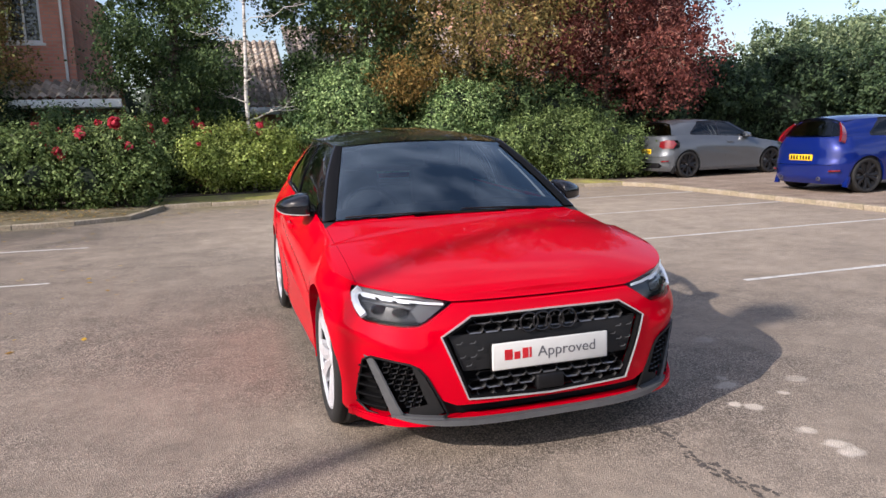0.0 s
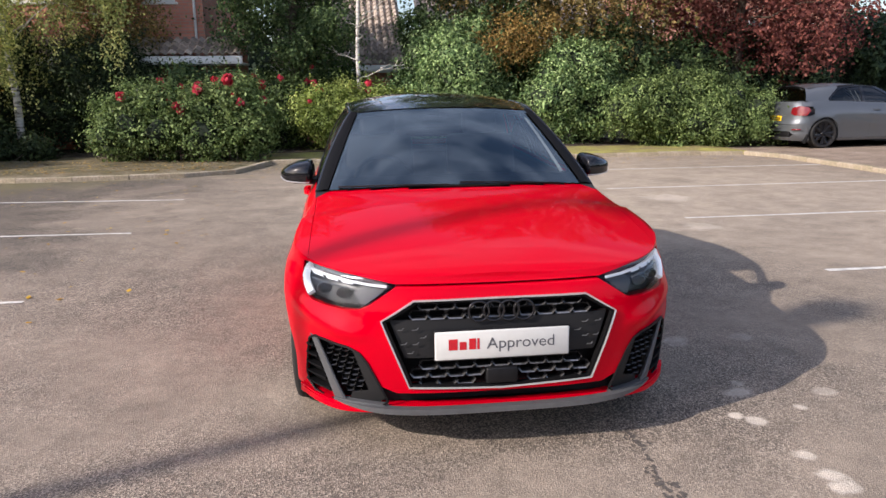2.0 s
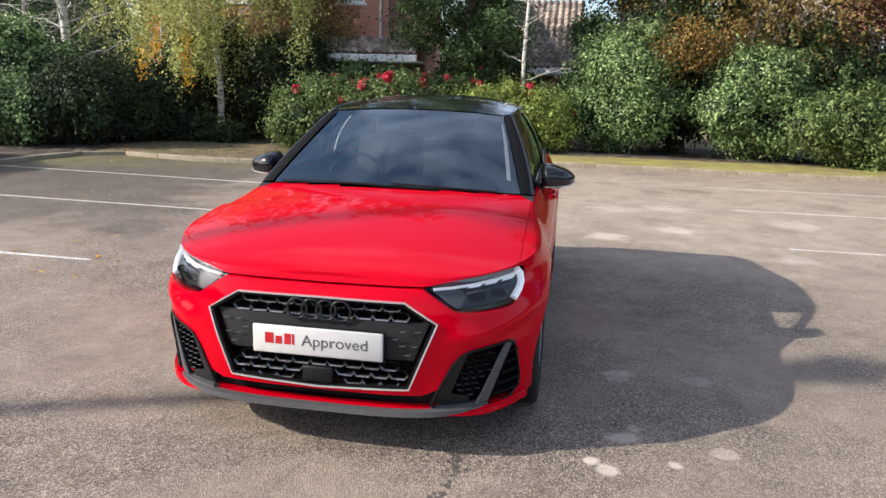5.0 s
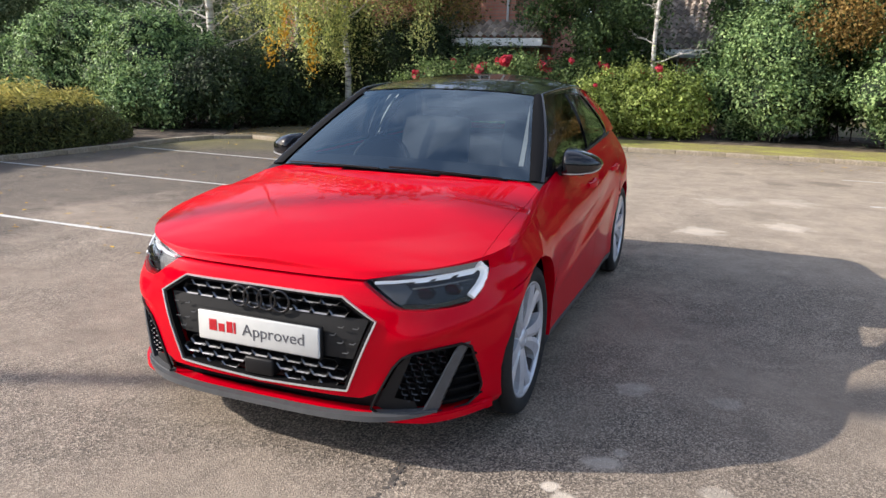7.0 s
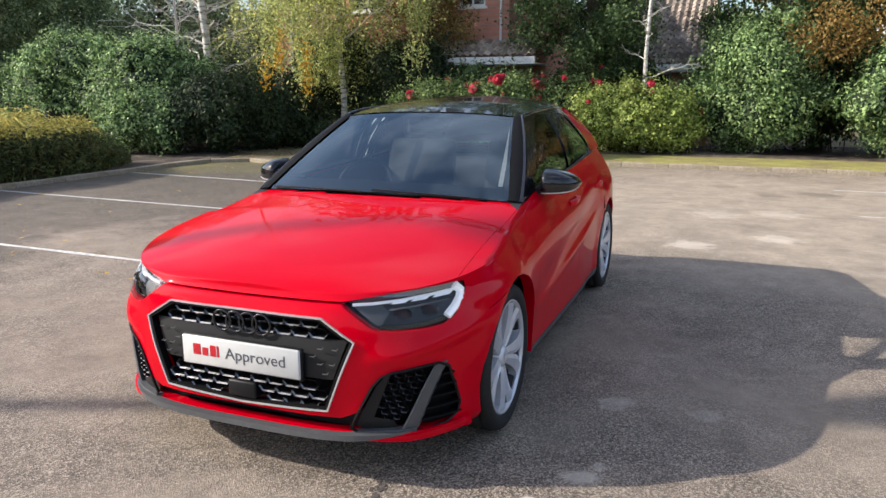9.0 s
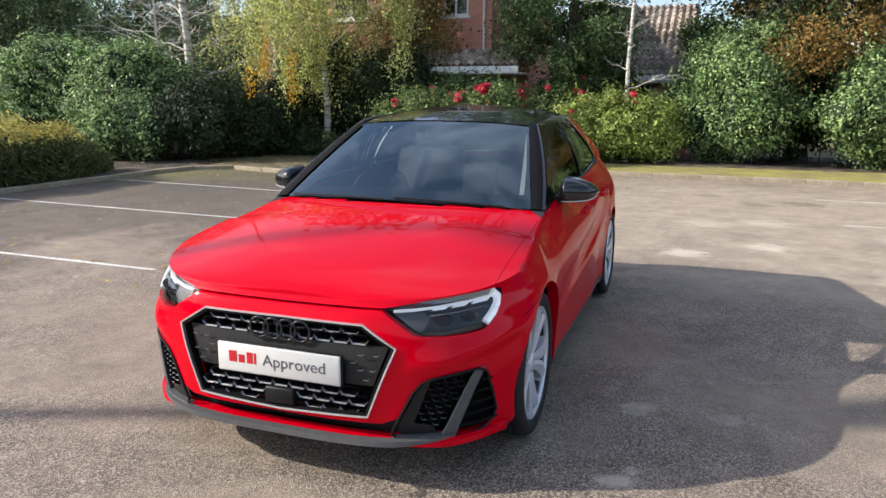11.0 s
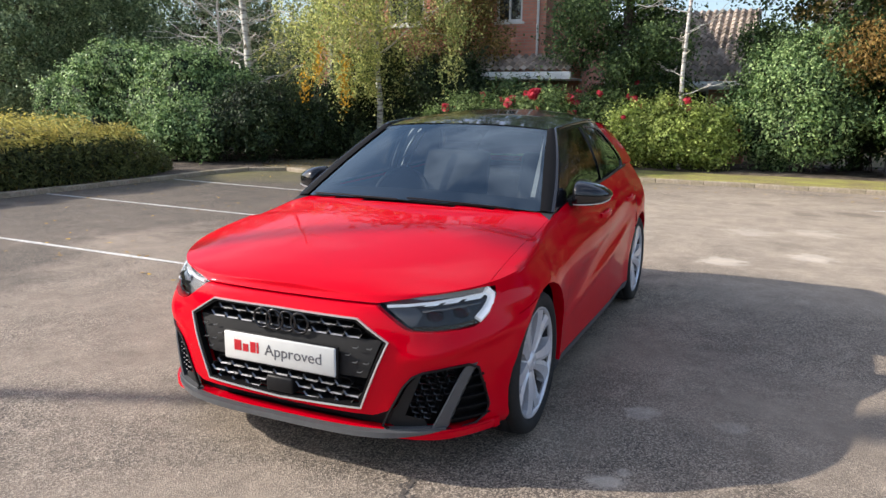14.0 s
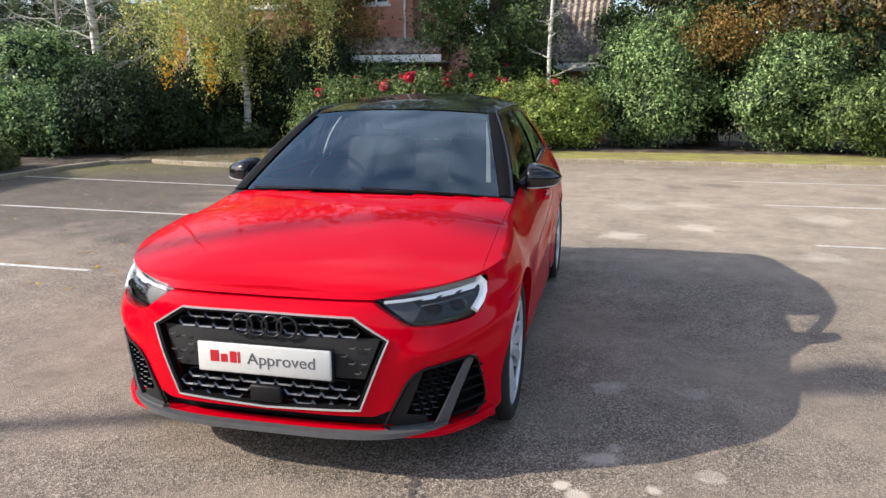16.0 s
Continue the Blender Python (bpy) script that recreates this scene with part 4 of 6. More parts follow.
def door_mirrors(car, mat):
    for sx in (1, -1):
        m = pose(sx * 0.848, 1.53, 0.962, 0, 0, sx * 6)
        side = lambda p: m @ Vector((sx * p.x, p.y, p.z))
        b = bmesh.new()
        rows = [[b.verts.new(side(mirror_at(k / 20, 2 * math.pi * q / 32))) for q in range(32)] for k in range(21)]
        for r0, r1 in zip(rows, rows[1:]):
            for q in range(32):
                b.faces.new((r0[q], r0[(q + 1) % 32], r1[(q + 1) % 32], r1[q]))
        b.faces.new(rows[0])
        b.faces.new(rows[-1])
        o = part("door_mirror", fix(b), mat, car, "gloss black door mirror")
        s = bmesh.new()
        sweep(s, [(sx * 0.72, 1.50, 0.918), (sx * 0.77, 1.52, 0.921), (sx * 0.85, 1.54, 0.922)], 0.13, 0.030)
        part("mirror_stalk", fix(s), M_SATINBLACK, o)
        g = grid_bm(lambda u, v: Vector((sx * (0.775 + 0.115 * u), 1.580 + 0.012 * u, 0.922 + 0.07 * v)), 4, 3)
        part("mirror_glass", fix(g), M_REFLECTOR, o)
        t = bmesh.new()
        line = []
        for k in range(15):
            p = mirror_at(0.06 + 0.90 * k / 14, math.pi + 0.50)
            p.y -= 0.001
            line.append(side(p))
        sweep(t, line, 0.005, 0.005)
        part("mirror_trim", fix(t), M_CHROME, o)


def skin_x(y, z):
    return half_width(y, (z - ZB) / (ZE(y) - ZB), z)


def front_line(pts, proud):
    return [Vector((x, front_y(x, z) - proud, z)) for x, z in pts]


def dense(poly, step=0.03, closed=True):
    out = []
    n = len(poly)
    for i in range(n if closed else n - 1):
        p, q = Vector(poly[i]), Vector(poly[(i + 1) % n])
        k = max(1, int((q - p).length / step))
        out += [tuple(p.lerp(q, j / k)) for j in range(k)]
    return out if closed else out + [tuple(poly[-1])]


def skin_patch(poly, back, nx=40, nz=16):
    """A patch that follows the nose's skin inside a polygon, set back from it."""
    xs, zs = [p[0] for p in poly], [p[1] for p in poly]
    def at(u, v):
        x, z = min(xs) + (max(xs) - min(xs)) * u, min(zs) + (max(zs) - min(zs)) * v
        return Vector((x, front_y(x, z) + back, z))
    bm = grid_bm(at, nx, nz)
    cut(bm, poly, (0, 2), lambda c: True, remove=False)
    bmesh.ops.delete(bm, geom=[f for f in bm.faces if not inside((f.calc_center_median().x, f.calc_center_median().z), poly)], context="FACES")
    return fix(bm)


def text_mesh(word, size):
    cu = bpy.data.curves.new("writing", "FONT")
    cu.body, cu.size, cu.extrude, cu.align_x = word, size, 0.0006, "LEFT"
    ob = bpy.data.objects.new("writing", cu)
    scene.collection.objects.link(ob)
    me = bpy.data.meshes.new_from_object(ob)
    bpy.data.objects.remove(ob)
    return me


def red_car():
    car = root("hatchback_car", pose(0, 0, 0), "glossy red five-door hatchback with black roof, parked on tarmac", "car")
    body_of(car, M_RED, True)
    cabin_of(car, M_GLOSSBLACK, M_RED, True)
    wheels_of(car, M_ALLOY, "five-arm silver alloy wheel")
    under_of(car)
    inside_of(car)
    door_mirrors(car, M_GLOSSBLACK)
    full = GRILLE + [(-x, z) for x, z in reversed(GRILLE[1:-1])]
    # radiator grille: backing, frame, honeycomb cells, centre band
    bk = bmesh.new()
    bk.faces.new([bk.verts.new((x * 1.01, 0.085 if abs(x) < 0.4 else 0.10, z)) for x, z in full])
    grille = part("grille", fix(bk), M_INTAKE, car, "black honeycomb grille with a thin silver frame", smooth=False)
    fr = bmesh.new()
    sweep(fr, front_line(dense(full, 0.04), 0.004), 0.006, 0.008, (0, 1, 0), closed=True)
    part("grille_frame", fix(fr), M_CHROME, grille, "thin silver frame", smooth=False)
    fr = bmesh.new()
    inner = [(x * 0.975, 0.448 + (z - 0.448) * 0.965) for x, z in full]
    sweep(fr, [Vector((p.x, p.y + 0.012, p.z)) for p in front_line(dense(inner, 0.04), 0.0)], 0.010, 0.03, (0, 1, 0), closed=True)
    part("grille_surround", fix(fr), M_INTAKE, grille, smooth=False)
    cell = bmesh.new()
    hexa = [(-0.041, 0.0), (-0.026, 0.0195), (0.026, 0.0195), (0.041, 0.0), (0.026, -0.0195), (-0.026, -0.0195)]
    ra = [cell.verts.new((x, 0.0, z)) for x, z in hexa]
    rb = [cell.verts.new((x * 0.90, 0.005, z * 0.76)) for x, z in hexa]
    rc = [cell.verts.new((x * 0.82, 0.040, z * 0.66)) for x, z in hexa]
    for k in range(6):
        # paler grey lower lip of each cell stands in for sky glints on gloss black
        for quad in ((ra[k], ra[(k + 1) % 6], rb[(k + 1) % 6], rb[k]), (rb[k], rb[(k + 1) % 6], rc[(k + 1) % 6], rc[k])):
            cell.faces.new(quad).material_index = 1 if k in (4, 5) and quad[0] is ra[k] else 0
    fix(cell)
    cme = bpy.data.meshes.new("grille_cell")
    cell.to_mesh(cme)
    cell.free()
    cme.materials.append(M_MESH)
    cme.materials.append(M_LIP)
    cme2 = cme.copy()
    cme2.materials[1] = M_GRILLE
    for z, shift in ((0.600, 0.0), (0.566, 0.5), (0.373, 0.0), (0.339, 0.5), (0.305, 0.0)):
        for k in range(-7, 8):
            x = (k + shift) * 0.070
            lim = np.interp(z, [0.286, 0.546, 0.622], [0.345, 0.44, 0.32]) - 0.03
            if abs(x) > lim or (z < 0.36 and abs(x) < 0.075):
                continue
            o = new("grille_cell", cme)
            o.parent = grille
            o.matrix_basis = pose(x, front_y(x, z) + 0.012, z)
    bpoly = [(-0.425, 0.545), (0.425, 0.545), (0.372, 0.398), (-0.372, 0.398)]
    band = skin_patch(bpoly, 0.020, 40, 8)
    r = bmesh.ops.extrude_face_region(band, geom=band.faces[:])
    bmesh.ops.translate(band, vec=(0, 0.02, 0), verts=[q for q in r["geom"] if isinstance(q, bmesh.types.BMVert)])
    part("grille_band", fix(band), M_MESH, grille, smooth=False)
    dash = bmesh.new()
    for sx in (-1, 1):
        for x, z in ((0.33, 0.515), (0.385, 0.515), (0.33, 0.46), (0.375, 0.46), (0.30, 0.485), (0.35, 0.425)):
            sweep(dash, [Vector((sx * x - 0.012, front_y(x, z) + 0.008, z - 0.004)), Vector((sx * x + 0.006, front_y(x, z) + 0.008, z - 0.004)), Vector((sx * x + 0.012, front_y(x, z) + 0.008, z + 0.004))], 0.003, 0.003)
    part("band_mark", fix(dash), M_TRIMGREY, grille)
    # badge: four plain dark rings
    for x in (-0.087, -0.029, 0.029, 0.087):
        b = bmesh.new()
        sweep(b, [Vector((x + 0.039 * math.cos(2 * math.pi * k / 24), front_y(0, 0.58) + 0.002, 0.574 + 0.039 * math.sin(2 * math.pi * k / 24))) for k in range(24)], 0.010, 0.010, (0, 1, 0), closed=True, round_=True)
        part("badge_ring", fix(b), M_GLOSSBLACK, grille)
    # sensor box low in the grille
    part("sensor_box", box_bm((-0.062, 0.004, 0.288), (0.062, 0.06, 0.352), 0.008), M_SATINBLACK, grille)
    # show plate
    pl = part("show_plate", box_bm((-0.26, 0.0, 0.393), (0.26, 0.012, 0.506), 0.006), M_PLATE, car, "white show plate with red and grey writing")
    hold = part("plate_holder", box_bm((-0.262, 0.010, 0.386), (0.266, 0.024, 0.508), 0.004), M_SATINBLACK, pl)
    tm = text_mesh("Approved", 0.062)
    o = part_me("writing", tm, M_PLATEGREY, pl, "grey word", smooth=False)
    w = max(v.co.x for v in tm.vertices)
    o.matrix_basis = pose(-0.062, -0.0008, 0.434, 90) @ Matrix.Diagonal((0.262 / w, 1, 1, 1))
    for x, h, wd in ((-0.208, 0.043, 0.034), (-0.166, 0.031, 0.026), (-0.130, 0.043, 0.026), (-0.099, 0.043, 0.009)):
        part("red_bar", box_bm((x, -0.0012, 0.434), (x + wd, 0.002, 0.434 + h)), M_PLATERED, pl, smooth=False)
    # headlamps
    for sx in (1, -1):
        pk = skin_patch([(x * 1.0, z) for x, z in LAMP], 0.052)
        lens = skin_patch(LAMP, 0.0015)
        bits = []
        def lampbar(pts, back, w, h):
            b = bmesh.new()
            sweep(b, [Vector((x, front_y(x, z) + back, z)) for x, z in pts], w, h, (0, 1, 0))
            return fix(b)
        # bright strip along the top that swells outwards and turns down at the outer end
        bits.append(("light_guide", lampbar([(0.43, 0.668), (0.50, 0.673), (0.58, 0.681), (0.66, 0.690), (0.73, 0.698)], 0.016, 0.009, 0.010), M_LED))
        bits.append(("light_guide", lampbar([(0.722, 0.712), (0.738, 0.690), (0.744, 0.665), (0.737, 0.640), (0.722, 0.613)], 0.014, 0.028, 0.020), M_LED))
        for k in range(3):
            x = 0.555 + 0.058 * k
            z = 0.674 + 0.11 * (x - 0.555)
            b = bmesh.new()
            h = 0.009 + 0.003 * k
            q = [(x, z - h / 2), (x + 0.042, z + 0.003 - h / 2), (x + 0.056, z + 0.006 + h / 2), (x + 0.014, z + 0.003 + h / 2)]
            fa = [b.verts.new((px, front_y(px, pz) + 0.016, pz)) for px, pz in q]
            fb = [b.verts.new((px, front_y(px, pz) + 0.026, pz)) for px, pz in q]
            b.faces.new(fa)
            for m in range(4):
                b.faces.new((fa[m], fa[(m + 1) % 4], fb[(m + 1) % 4], fb[m]))
            bits.append(("light_step", fix(b), M_LED))
        # silver shelf between the strip and the bonnet, clear pale inner corner
        bits.append(("lamp_shelf", skin_patch([(0.41, 0.676), (0.55, 0.702), (0.66, 0.716), (0.73, 0.722), (0.73, 0.704), (0.58, 0.688), (0.45, 0.672)], 0.028, 30, 8), M_LAMPSILVER))
        bits.append(("inner_reflector", skin_patch([(0.425, 0.662), (0.525, 0.664), (0.552, 0.640), (0.530, 0.592), (0.508, 0.600)], 0.034, 14, 10), M_TRIMGREY))
        for x, z, wd in ((0.590, 0.632, 0.030), (0.665, 0.640, 0.030)):
            b = lathe([(0.0, 0.0001), (0.006, 0.012), (0.003, 0.022), (0.010, 0.026), (0.03, 0.026)], 20)
            bmesh.ops.transform(b, matrix=pose(x, front_y(x, z) + 0.024, z, 0, 0, 90) @ Matrix.Diagonal((1, 1.25, 0.85, 1)), verts=b.verts)
            bits.append(("projector", fix(b), M_GLOSSBLACK))
        bits.append(("lamp_bezel", lampbar([(0.53, 0.594), (0.60, 0.592), (0.66, 0.596), (0.71, 0.606)], 0.022, 0.016, 0.010), M_GLOSSBLACK))
        bits.append(("divider", lampbar([(0.555, 0.652), (0.63, 0.660), (0.715, 0.668)], 0.020, 0.004, 0.010), M_LAMPSILVER))
        if sx < 0:
            pk, lens = flipped(pk), flipped(lens)
        lamp = part("headlamp", pk, M_LAMPBODY, car, "clear headlamp with white light guides")
        for nm, b, mt in bits:
            part(nm, b if sx > 0 else flipped(b), mt, lamp)
        part("lens", lens, M_LENS, lamp).visible_shadow = False
        # side intake: backing, mesh bars, grey blade
        bkp = skin_patch([(x, z) for x, z in FOG], 0.062, 24, 14)
        it = part("side_intake", bkp if sx > 0 else flipped(bkp), M_INTAKE, car, "black side intake with a grey blade")
        side_of = lambda q: fix(q) if sx > 0 else flipped(fix(q))
        # slats outside the blade
        for k in range(5):
            z = 0.238 + 0.042 * k
            b = bmesh.new()
            x0 = 0.622 + 0.37 * (z - 0.207) + 0.02
            x1 = min(0.752, 0.745 + 0.05 * (0.35 - z))
            sweep(b, [Vector((x, front_y(x, z) + 0.022, z)) for x in np.linspace(x0, x1, 7)], 0.030, 0.007)
            part("intake_slat", side_of(b), M_INTAKE, it, smooth=False)
        # smooth dark panel along the inner edge
        b = skin_patch([(0.572, 0.428), (0.552, 0.416), (0.524, 0.382), (0.492, 0.320), (0.450, 0.228), (0.470, 0.214), (0.585, 0.214), (0.575, 0.246), (0.512, 0.262)], 0.020, 22, 22)
        part("inner_panel", b if sx > 0 else flipped(b), M_MESH, it)
        # grey blade, broadening to the foot where it runs into the lip
        b = bmesh.new()
        line = ((0.722, 0.455, 0.030), (0.712, 0.435, 0.031), (0.690, 0.380, 0.034), (0.665, 0.315, 0.037), (0.642, 0.255, 0.042), (0.628, 0.222, 0.048), (0.618, 0.203, 0.054))
        rows = []
        for x, z, w in line:
            rows.append([b.verts.new((x + dx * w, front_y(x + dx * w, z) + dy, z + 0.10 * dx * w)) for dx, dy in ((-0.5, 0.030), (-0.5, 0.004), (-0.30, -0.004), (0.5, 0.002), (0.5, 0.030))])
        for p0, p1 in zip(rows, rows[1:]):
            for m in range(4):
                b.faces.new((p0[m], p0[m + 1], p1[m + 1], p1[m]))
        part("blade", side_of(b), M_TRIMGREY, it, "smooth grey blade", smooth=False)
        b = bmesh.new()
        sweep(b, [Vector((x, front_y(x, z) + 0.006, z)) for x, z in ((0.640, 0.206), (0.60, 0.208), (0.55, 0.208), (0.50, 0.206), (0.45, 0.203))], 0.016, 0.030, (0, 1, 0))
        part("blade_foot", side_of(b), M_TRIMGREY, it)
        b = bmesh.new()
        sweep(b, front_line(dense(FOG, 0.03), 0.001), 0.007, 0.010, (0, 1, 0), closed=True)
        part("intake_edge", side_of(b), M_SATINBLACK, it)
        for kx in range(7):
            for kz in range(9):
                x, z = 0.470 + 0.030 * kx + 0.015 * (kz % 2) + 0.008 * kz, 0.235 + 0.0235 * kz
                if inside((x, z), [(0.682, 0.438), (0.580, 0.428), (0.514, 0.268), (0.60, 0.246)]):
                    o = new("intake_cell", cme2)
                    o.parent = it
                    o.matrix_basis = pose(sx * x, front_y(x, z) + 0.022, z, 0, 0, sx * 8) @ Matrix.Diagonal((0.36, 0.6, 0.60, 1))
    b = bmesh.new()
    b.faces.new([b.verts.new((x, front_y(x, 0.24) + 0.05, z)) for x, z in [(-0.47, 0.20), (0.47, 0.20), (0.47, 0.29), (-0.47, 0.29)]])
    part("chin_intake", fix(b), M_SATINBLACK, car)
    # splitter: a grey lip that runs along the chin
    b = bmesh.new()
    xs = np.linspace(-0.63, 0.63, 37)
    sweep(b, [Vector((x, front_y(x, 0.20) - 0.010, 0.190 + 0.012 * (abs(x) / 0.57) ** 3)) for x in xs], 0.050, 0.022, taper=lambda t: min(1.0, 0.35 + 5 * min(t, 1 - t)))
    part("splitter", fix(b), M_SPLIT, car, "silver-grey front lip", smooth=False)
    b = grid_bm(lambda u, v: Vector((-0.60 + 1.2 * u, front_y(-0.60 + 1.2 * u, 0.2) + 0.01 + 0.16 * v, 0.178)), 20, 3)
    part("splitter_floor", fix(b), M_SATINBLACK, car)
    # painted lip under the side intakes
    b = bmesh.new()
    sweep(b, [Vector((x, front_y(x, 0.20) + 0.004 - 0.010 * (1 - t), 0.184 + 0.006 * t)) for t, x in ((k / 16, 0.47 + 0.30 * math.sin(k / 16 * math.pi / 2)) for k in range(17))], 0.045, 0.034, taper=lambda t: 0.35 + 0.65 * min(1, 3 * t))
    bmesh.ops.bevel(b, geom=[e for e in b.edges if e.calc_length() > 0.02], offset=0.006, segments=2, affect="EDGES")
    both("bumper_lip", b, M_RED, car)
    # cowl and wipers at the foot of the windscreen
    b = grid_bm(lambda u, v: Vector(((2 * u - 1) * 0.72, 1.0 + 0.13 * (2 * u - 1) ** 2 + 0.14 * v, 0.892 - 0.02 * (2 * u - 1) ** 2 + 0.01 * v)), 24, 3)
    part("cowl", fix(b), M_SATINBLACK, car)
    for pts in (((-0.05, -0.02), (-0.62, 0.03)), ((0.55, -0.02), (0.0, 0.02))):
        b = bmesh.new()
        line = []
        for k in range(9):
            x = pts[0][0] + (pts[1][0] - pts[0][0]) * k / 8
            v = pts[0][1] + (pts[1][1] - pts[0][1]) * k / 8
            line.append(screen_at((x / 0.715 + 1) / 2, v * 0.5) + Vector((0, -0.006, 0.006)))
        sweep(b, line, 0.008, 0.008)
        part("wiper", fix(b), M_SATINBLACK, car)
    # door handles
    for y in (2.00, 2.84):
        b = bmesh.new()
        x = skin_x(y, 0.80)
        sweep(b, [(x - 0.004, y - 0.10, 0.80), (x + 0.016, y - 0.07, 0.803), (x + 0.019, y, 0.806), (x + 0.016, y + 0.05, 0.808), (x - 0.004, y + 0.08, 0.81)], 0.022, 0.026)
        both("door_handle", b, M_RED, car)
    # bright strip under the side glass
    b = bmesh.new()
    sweep(b, [belt(y) + Vector((0.006, 0, 0.008)) for y in np.linspace(1.42, 3.16, 24)], 0.008, 0.012)
    both("waist_strip", b, M_SATINBLACK, car)
    # tail lamps and plain tail plate
    b = box_bm((0.50, L - 0.16, 0.70), (0.70, L - 0.07, 0.86), 0.03)
    both("tail_lamp", b, M_TAIL, car)


def other_car(name, m, paint_mat, label, scale, low):
    FOLD[0] = 0.25
    lampshape = None if low else TAILLAMP
    car = root(name, m @ Matrix.Diagonal((*scale, 1)), label, "car")
    body_of(car, paint_mat, False, lampshape)
    cabin_of(car, paint_mat, paint_mat, False)
    wheels_of(car, M_BLACKALLOY, "black multi-spoke alloy wheel")
    under_of(car)
    inside_of(car)
    door_mirrors(car, paint_mat)

    def tail_y(x, z):
        return L - TAIL(z) - DR * (1 - math.sqrt(max(0.0, 1 - (abs(x) / (HW * 0.985)) ** 4)))
    for sx in (1, -1):
        if not low:
            def at(u, v):
                x, z = 0.48 + 0.36 * u, 0.69 + 0.22 * v
                return Vector((sx * x, tail_y(x, z) - 0.004, z))
            b = grid_bm(at, 24, 14)
            poly = [(sx * x, z) for x, z in lampshape]
            cut(b, poly, (0, 2), lambda c: True, remove=False)
            bmesh.ops.delete(b, geom=[f for f in b.faces if not inside((f.calc_center_median().x, f.calc_center_median().z), poly)], context="FACES")
            part("tail_lamp", fix(b), M_TAIL, car, "red tail lamp")
        if low:
            # the lamp goes on up the rear pillar
            b = bmesh.new()
            sweep(b, [side_at(1.0, v) + Vector((0.004, 0.012, 0)) for v in (-0.38, -0.2, 0.0, 0.2, 0.4, 0.6, 0.85)], 0.13, 0.06, (1, 0, 0), taper=lambda t: 0.75 + 0.5 * t - 0.9 * t * t)
            part("pillar_lamp", fix(b) if sx > 0 else flipped(fix(b)), M_TAIL, car, "tall red lamp on the rear pillar")
        b = bmesh.new()
        sweep(b, [(sx * 0.60, tail_y(0.6, 0.42) + 0.004, 0.40), (sx * 0.76, tail_y(0.76, 0.42) + 0.004, 0.41)], 0.02, 0.03)
        part("rear_reflector", fix(b), M_TAIL, car)
        b = lathe([(-0.08, 0.028), (0.02, 0.032), (0.02, 0.027), (-0.08, 0.024)], 18)
        bmesh.ops.transform(b, matrix=pose(sx * 0.42 if low else 0.35 + sx * 0.04, L - 0.02, 0.26, 0, 0, 90), verts=b.verts)
        part("exhaust", b, M_STEEL, car)
    zp = 0.63
    pl = part("number_plate", box_bm((-0.26, tail_y(0, zp) - 0.006, zp - 0.055), (0.26, tail_y(0, zp) + 0.014, zp + 0.055), 0.006), M_YPLATE, car, "yellow plate with black bars")
    for k in range(7):
        x = -0.215 + 0.064 * k + (0.02 if k > 3 else 0)
        part("bar", box_bm((x, tail_y(0, zp) + 0.013, zp - 0.035), (x + 0.036, tail_y(0, zp) + 0.017, zp + 0.035)), M_SATINBLACK, pl)
    b = bmesh.new()
    box(b, (-0.50, L - 0.10, 0.24), (0.50, L - 0.045 if not low else L - 0.075, 0.36 if not low else 0.30), 0.02)
    part("diffuser", b, M_SATINBLACK, car)
    for sx in (1, -1):
        b = bmesh.new()
        sweep(b, [(sx * 0.775, 3.60, 0.30), (sx * 0.775, 3.63, 0.20), (sx * 0.77, 3.65, 0.12)], 0.03, 0.10, (1, 0, 0))
        part("mud_flap", fix(b), paint_mat if low else M_SATINBLACK, car)
        b = bmesh.new()
        x = skin_x(2.0, 0.80)
        sweep(b, [(sx * (x - 0.004), 1.92, 0.80), (sx * (x + 0.018), 1.97, 0.803), (sx * (x + 0.018), 2.06, 0.806), (sx * (x - 0.004), 2.1, 0.81)], 0.022, 0.026)
        part("door_handle", fix(b), paint_mat, car)
    return car


# ---- plants ----
def leaves(rng, pos, out, size, aspect=0.45, spread=0.9, droop=0.0):
    """Vertices and faces of leaves at pos, each turned about its outward direction: a bent blade of two faces."""
    n = len(pos)
    nrm = out + rng.normal(0, spread, (n, 3))
    nrm[:, 2] += 0.35
    nrm /= np.linalg.norm(nrm, axis=1, keepdims=True) + 1e-9
    ax = rng.normal(0, 1, (n, 3))
    ax[:, 2] -= droop
    ax -= nrm * np.sum(ax * nrm, axis=1, keepdims=True)
    ax /= np.linalg.norm(ax, axis=1, keepdims=True) + 1e-9
    sd = np.cross(nrm, ax)
    s = (size * rng.uniform(0.6, 1.35, n))[:, None]
    base, tip = pos - ax * s * 0.5, pos + ax * s * 0.5 - nrm * s * 0.12
    l, r = pos + sd * s * aspect * 0.5 - nrm * s * 0.06, pos - sd * s * aspect * 0.5 - nrm * s * 0.06
    v = np.stack([base, l, tip, r], axis=1).reshape(-1, 3)
    return v


def leaf_me(name, v, mats=None):
    n = len(v) // 4
    me = bpy.data.meshes.new(name)
    me.vertices.add(4 * n)
    me.vertices.foreach_set("co", v.astype(np.float32).ravel())
    i = np.arange(n, dtype=np.int32) * 4
    tri = np.stack([i, i + 1, i + 2, i, i + 2, i + 3], axis=1).ravel()
    me.loops.add(6 * n)
    me.loops.foreach_set("vertex_index", tri)
    me.polygons.add(2 * n)
    me.polygons.foreach_set("loop_start", np.arange(2 * n, dtype=np.int32) * 3)
    me.update(calc_edges=True)
    me.validate()
    return me


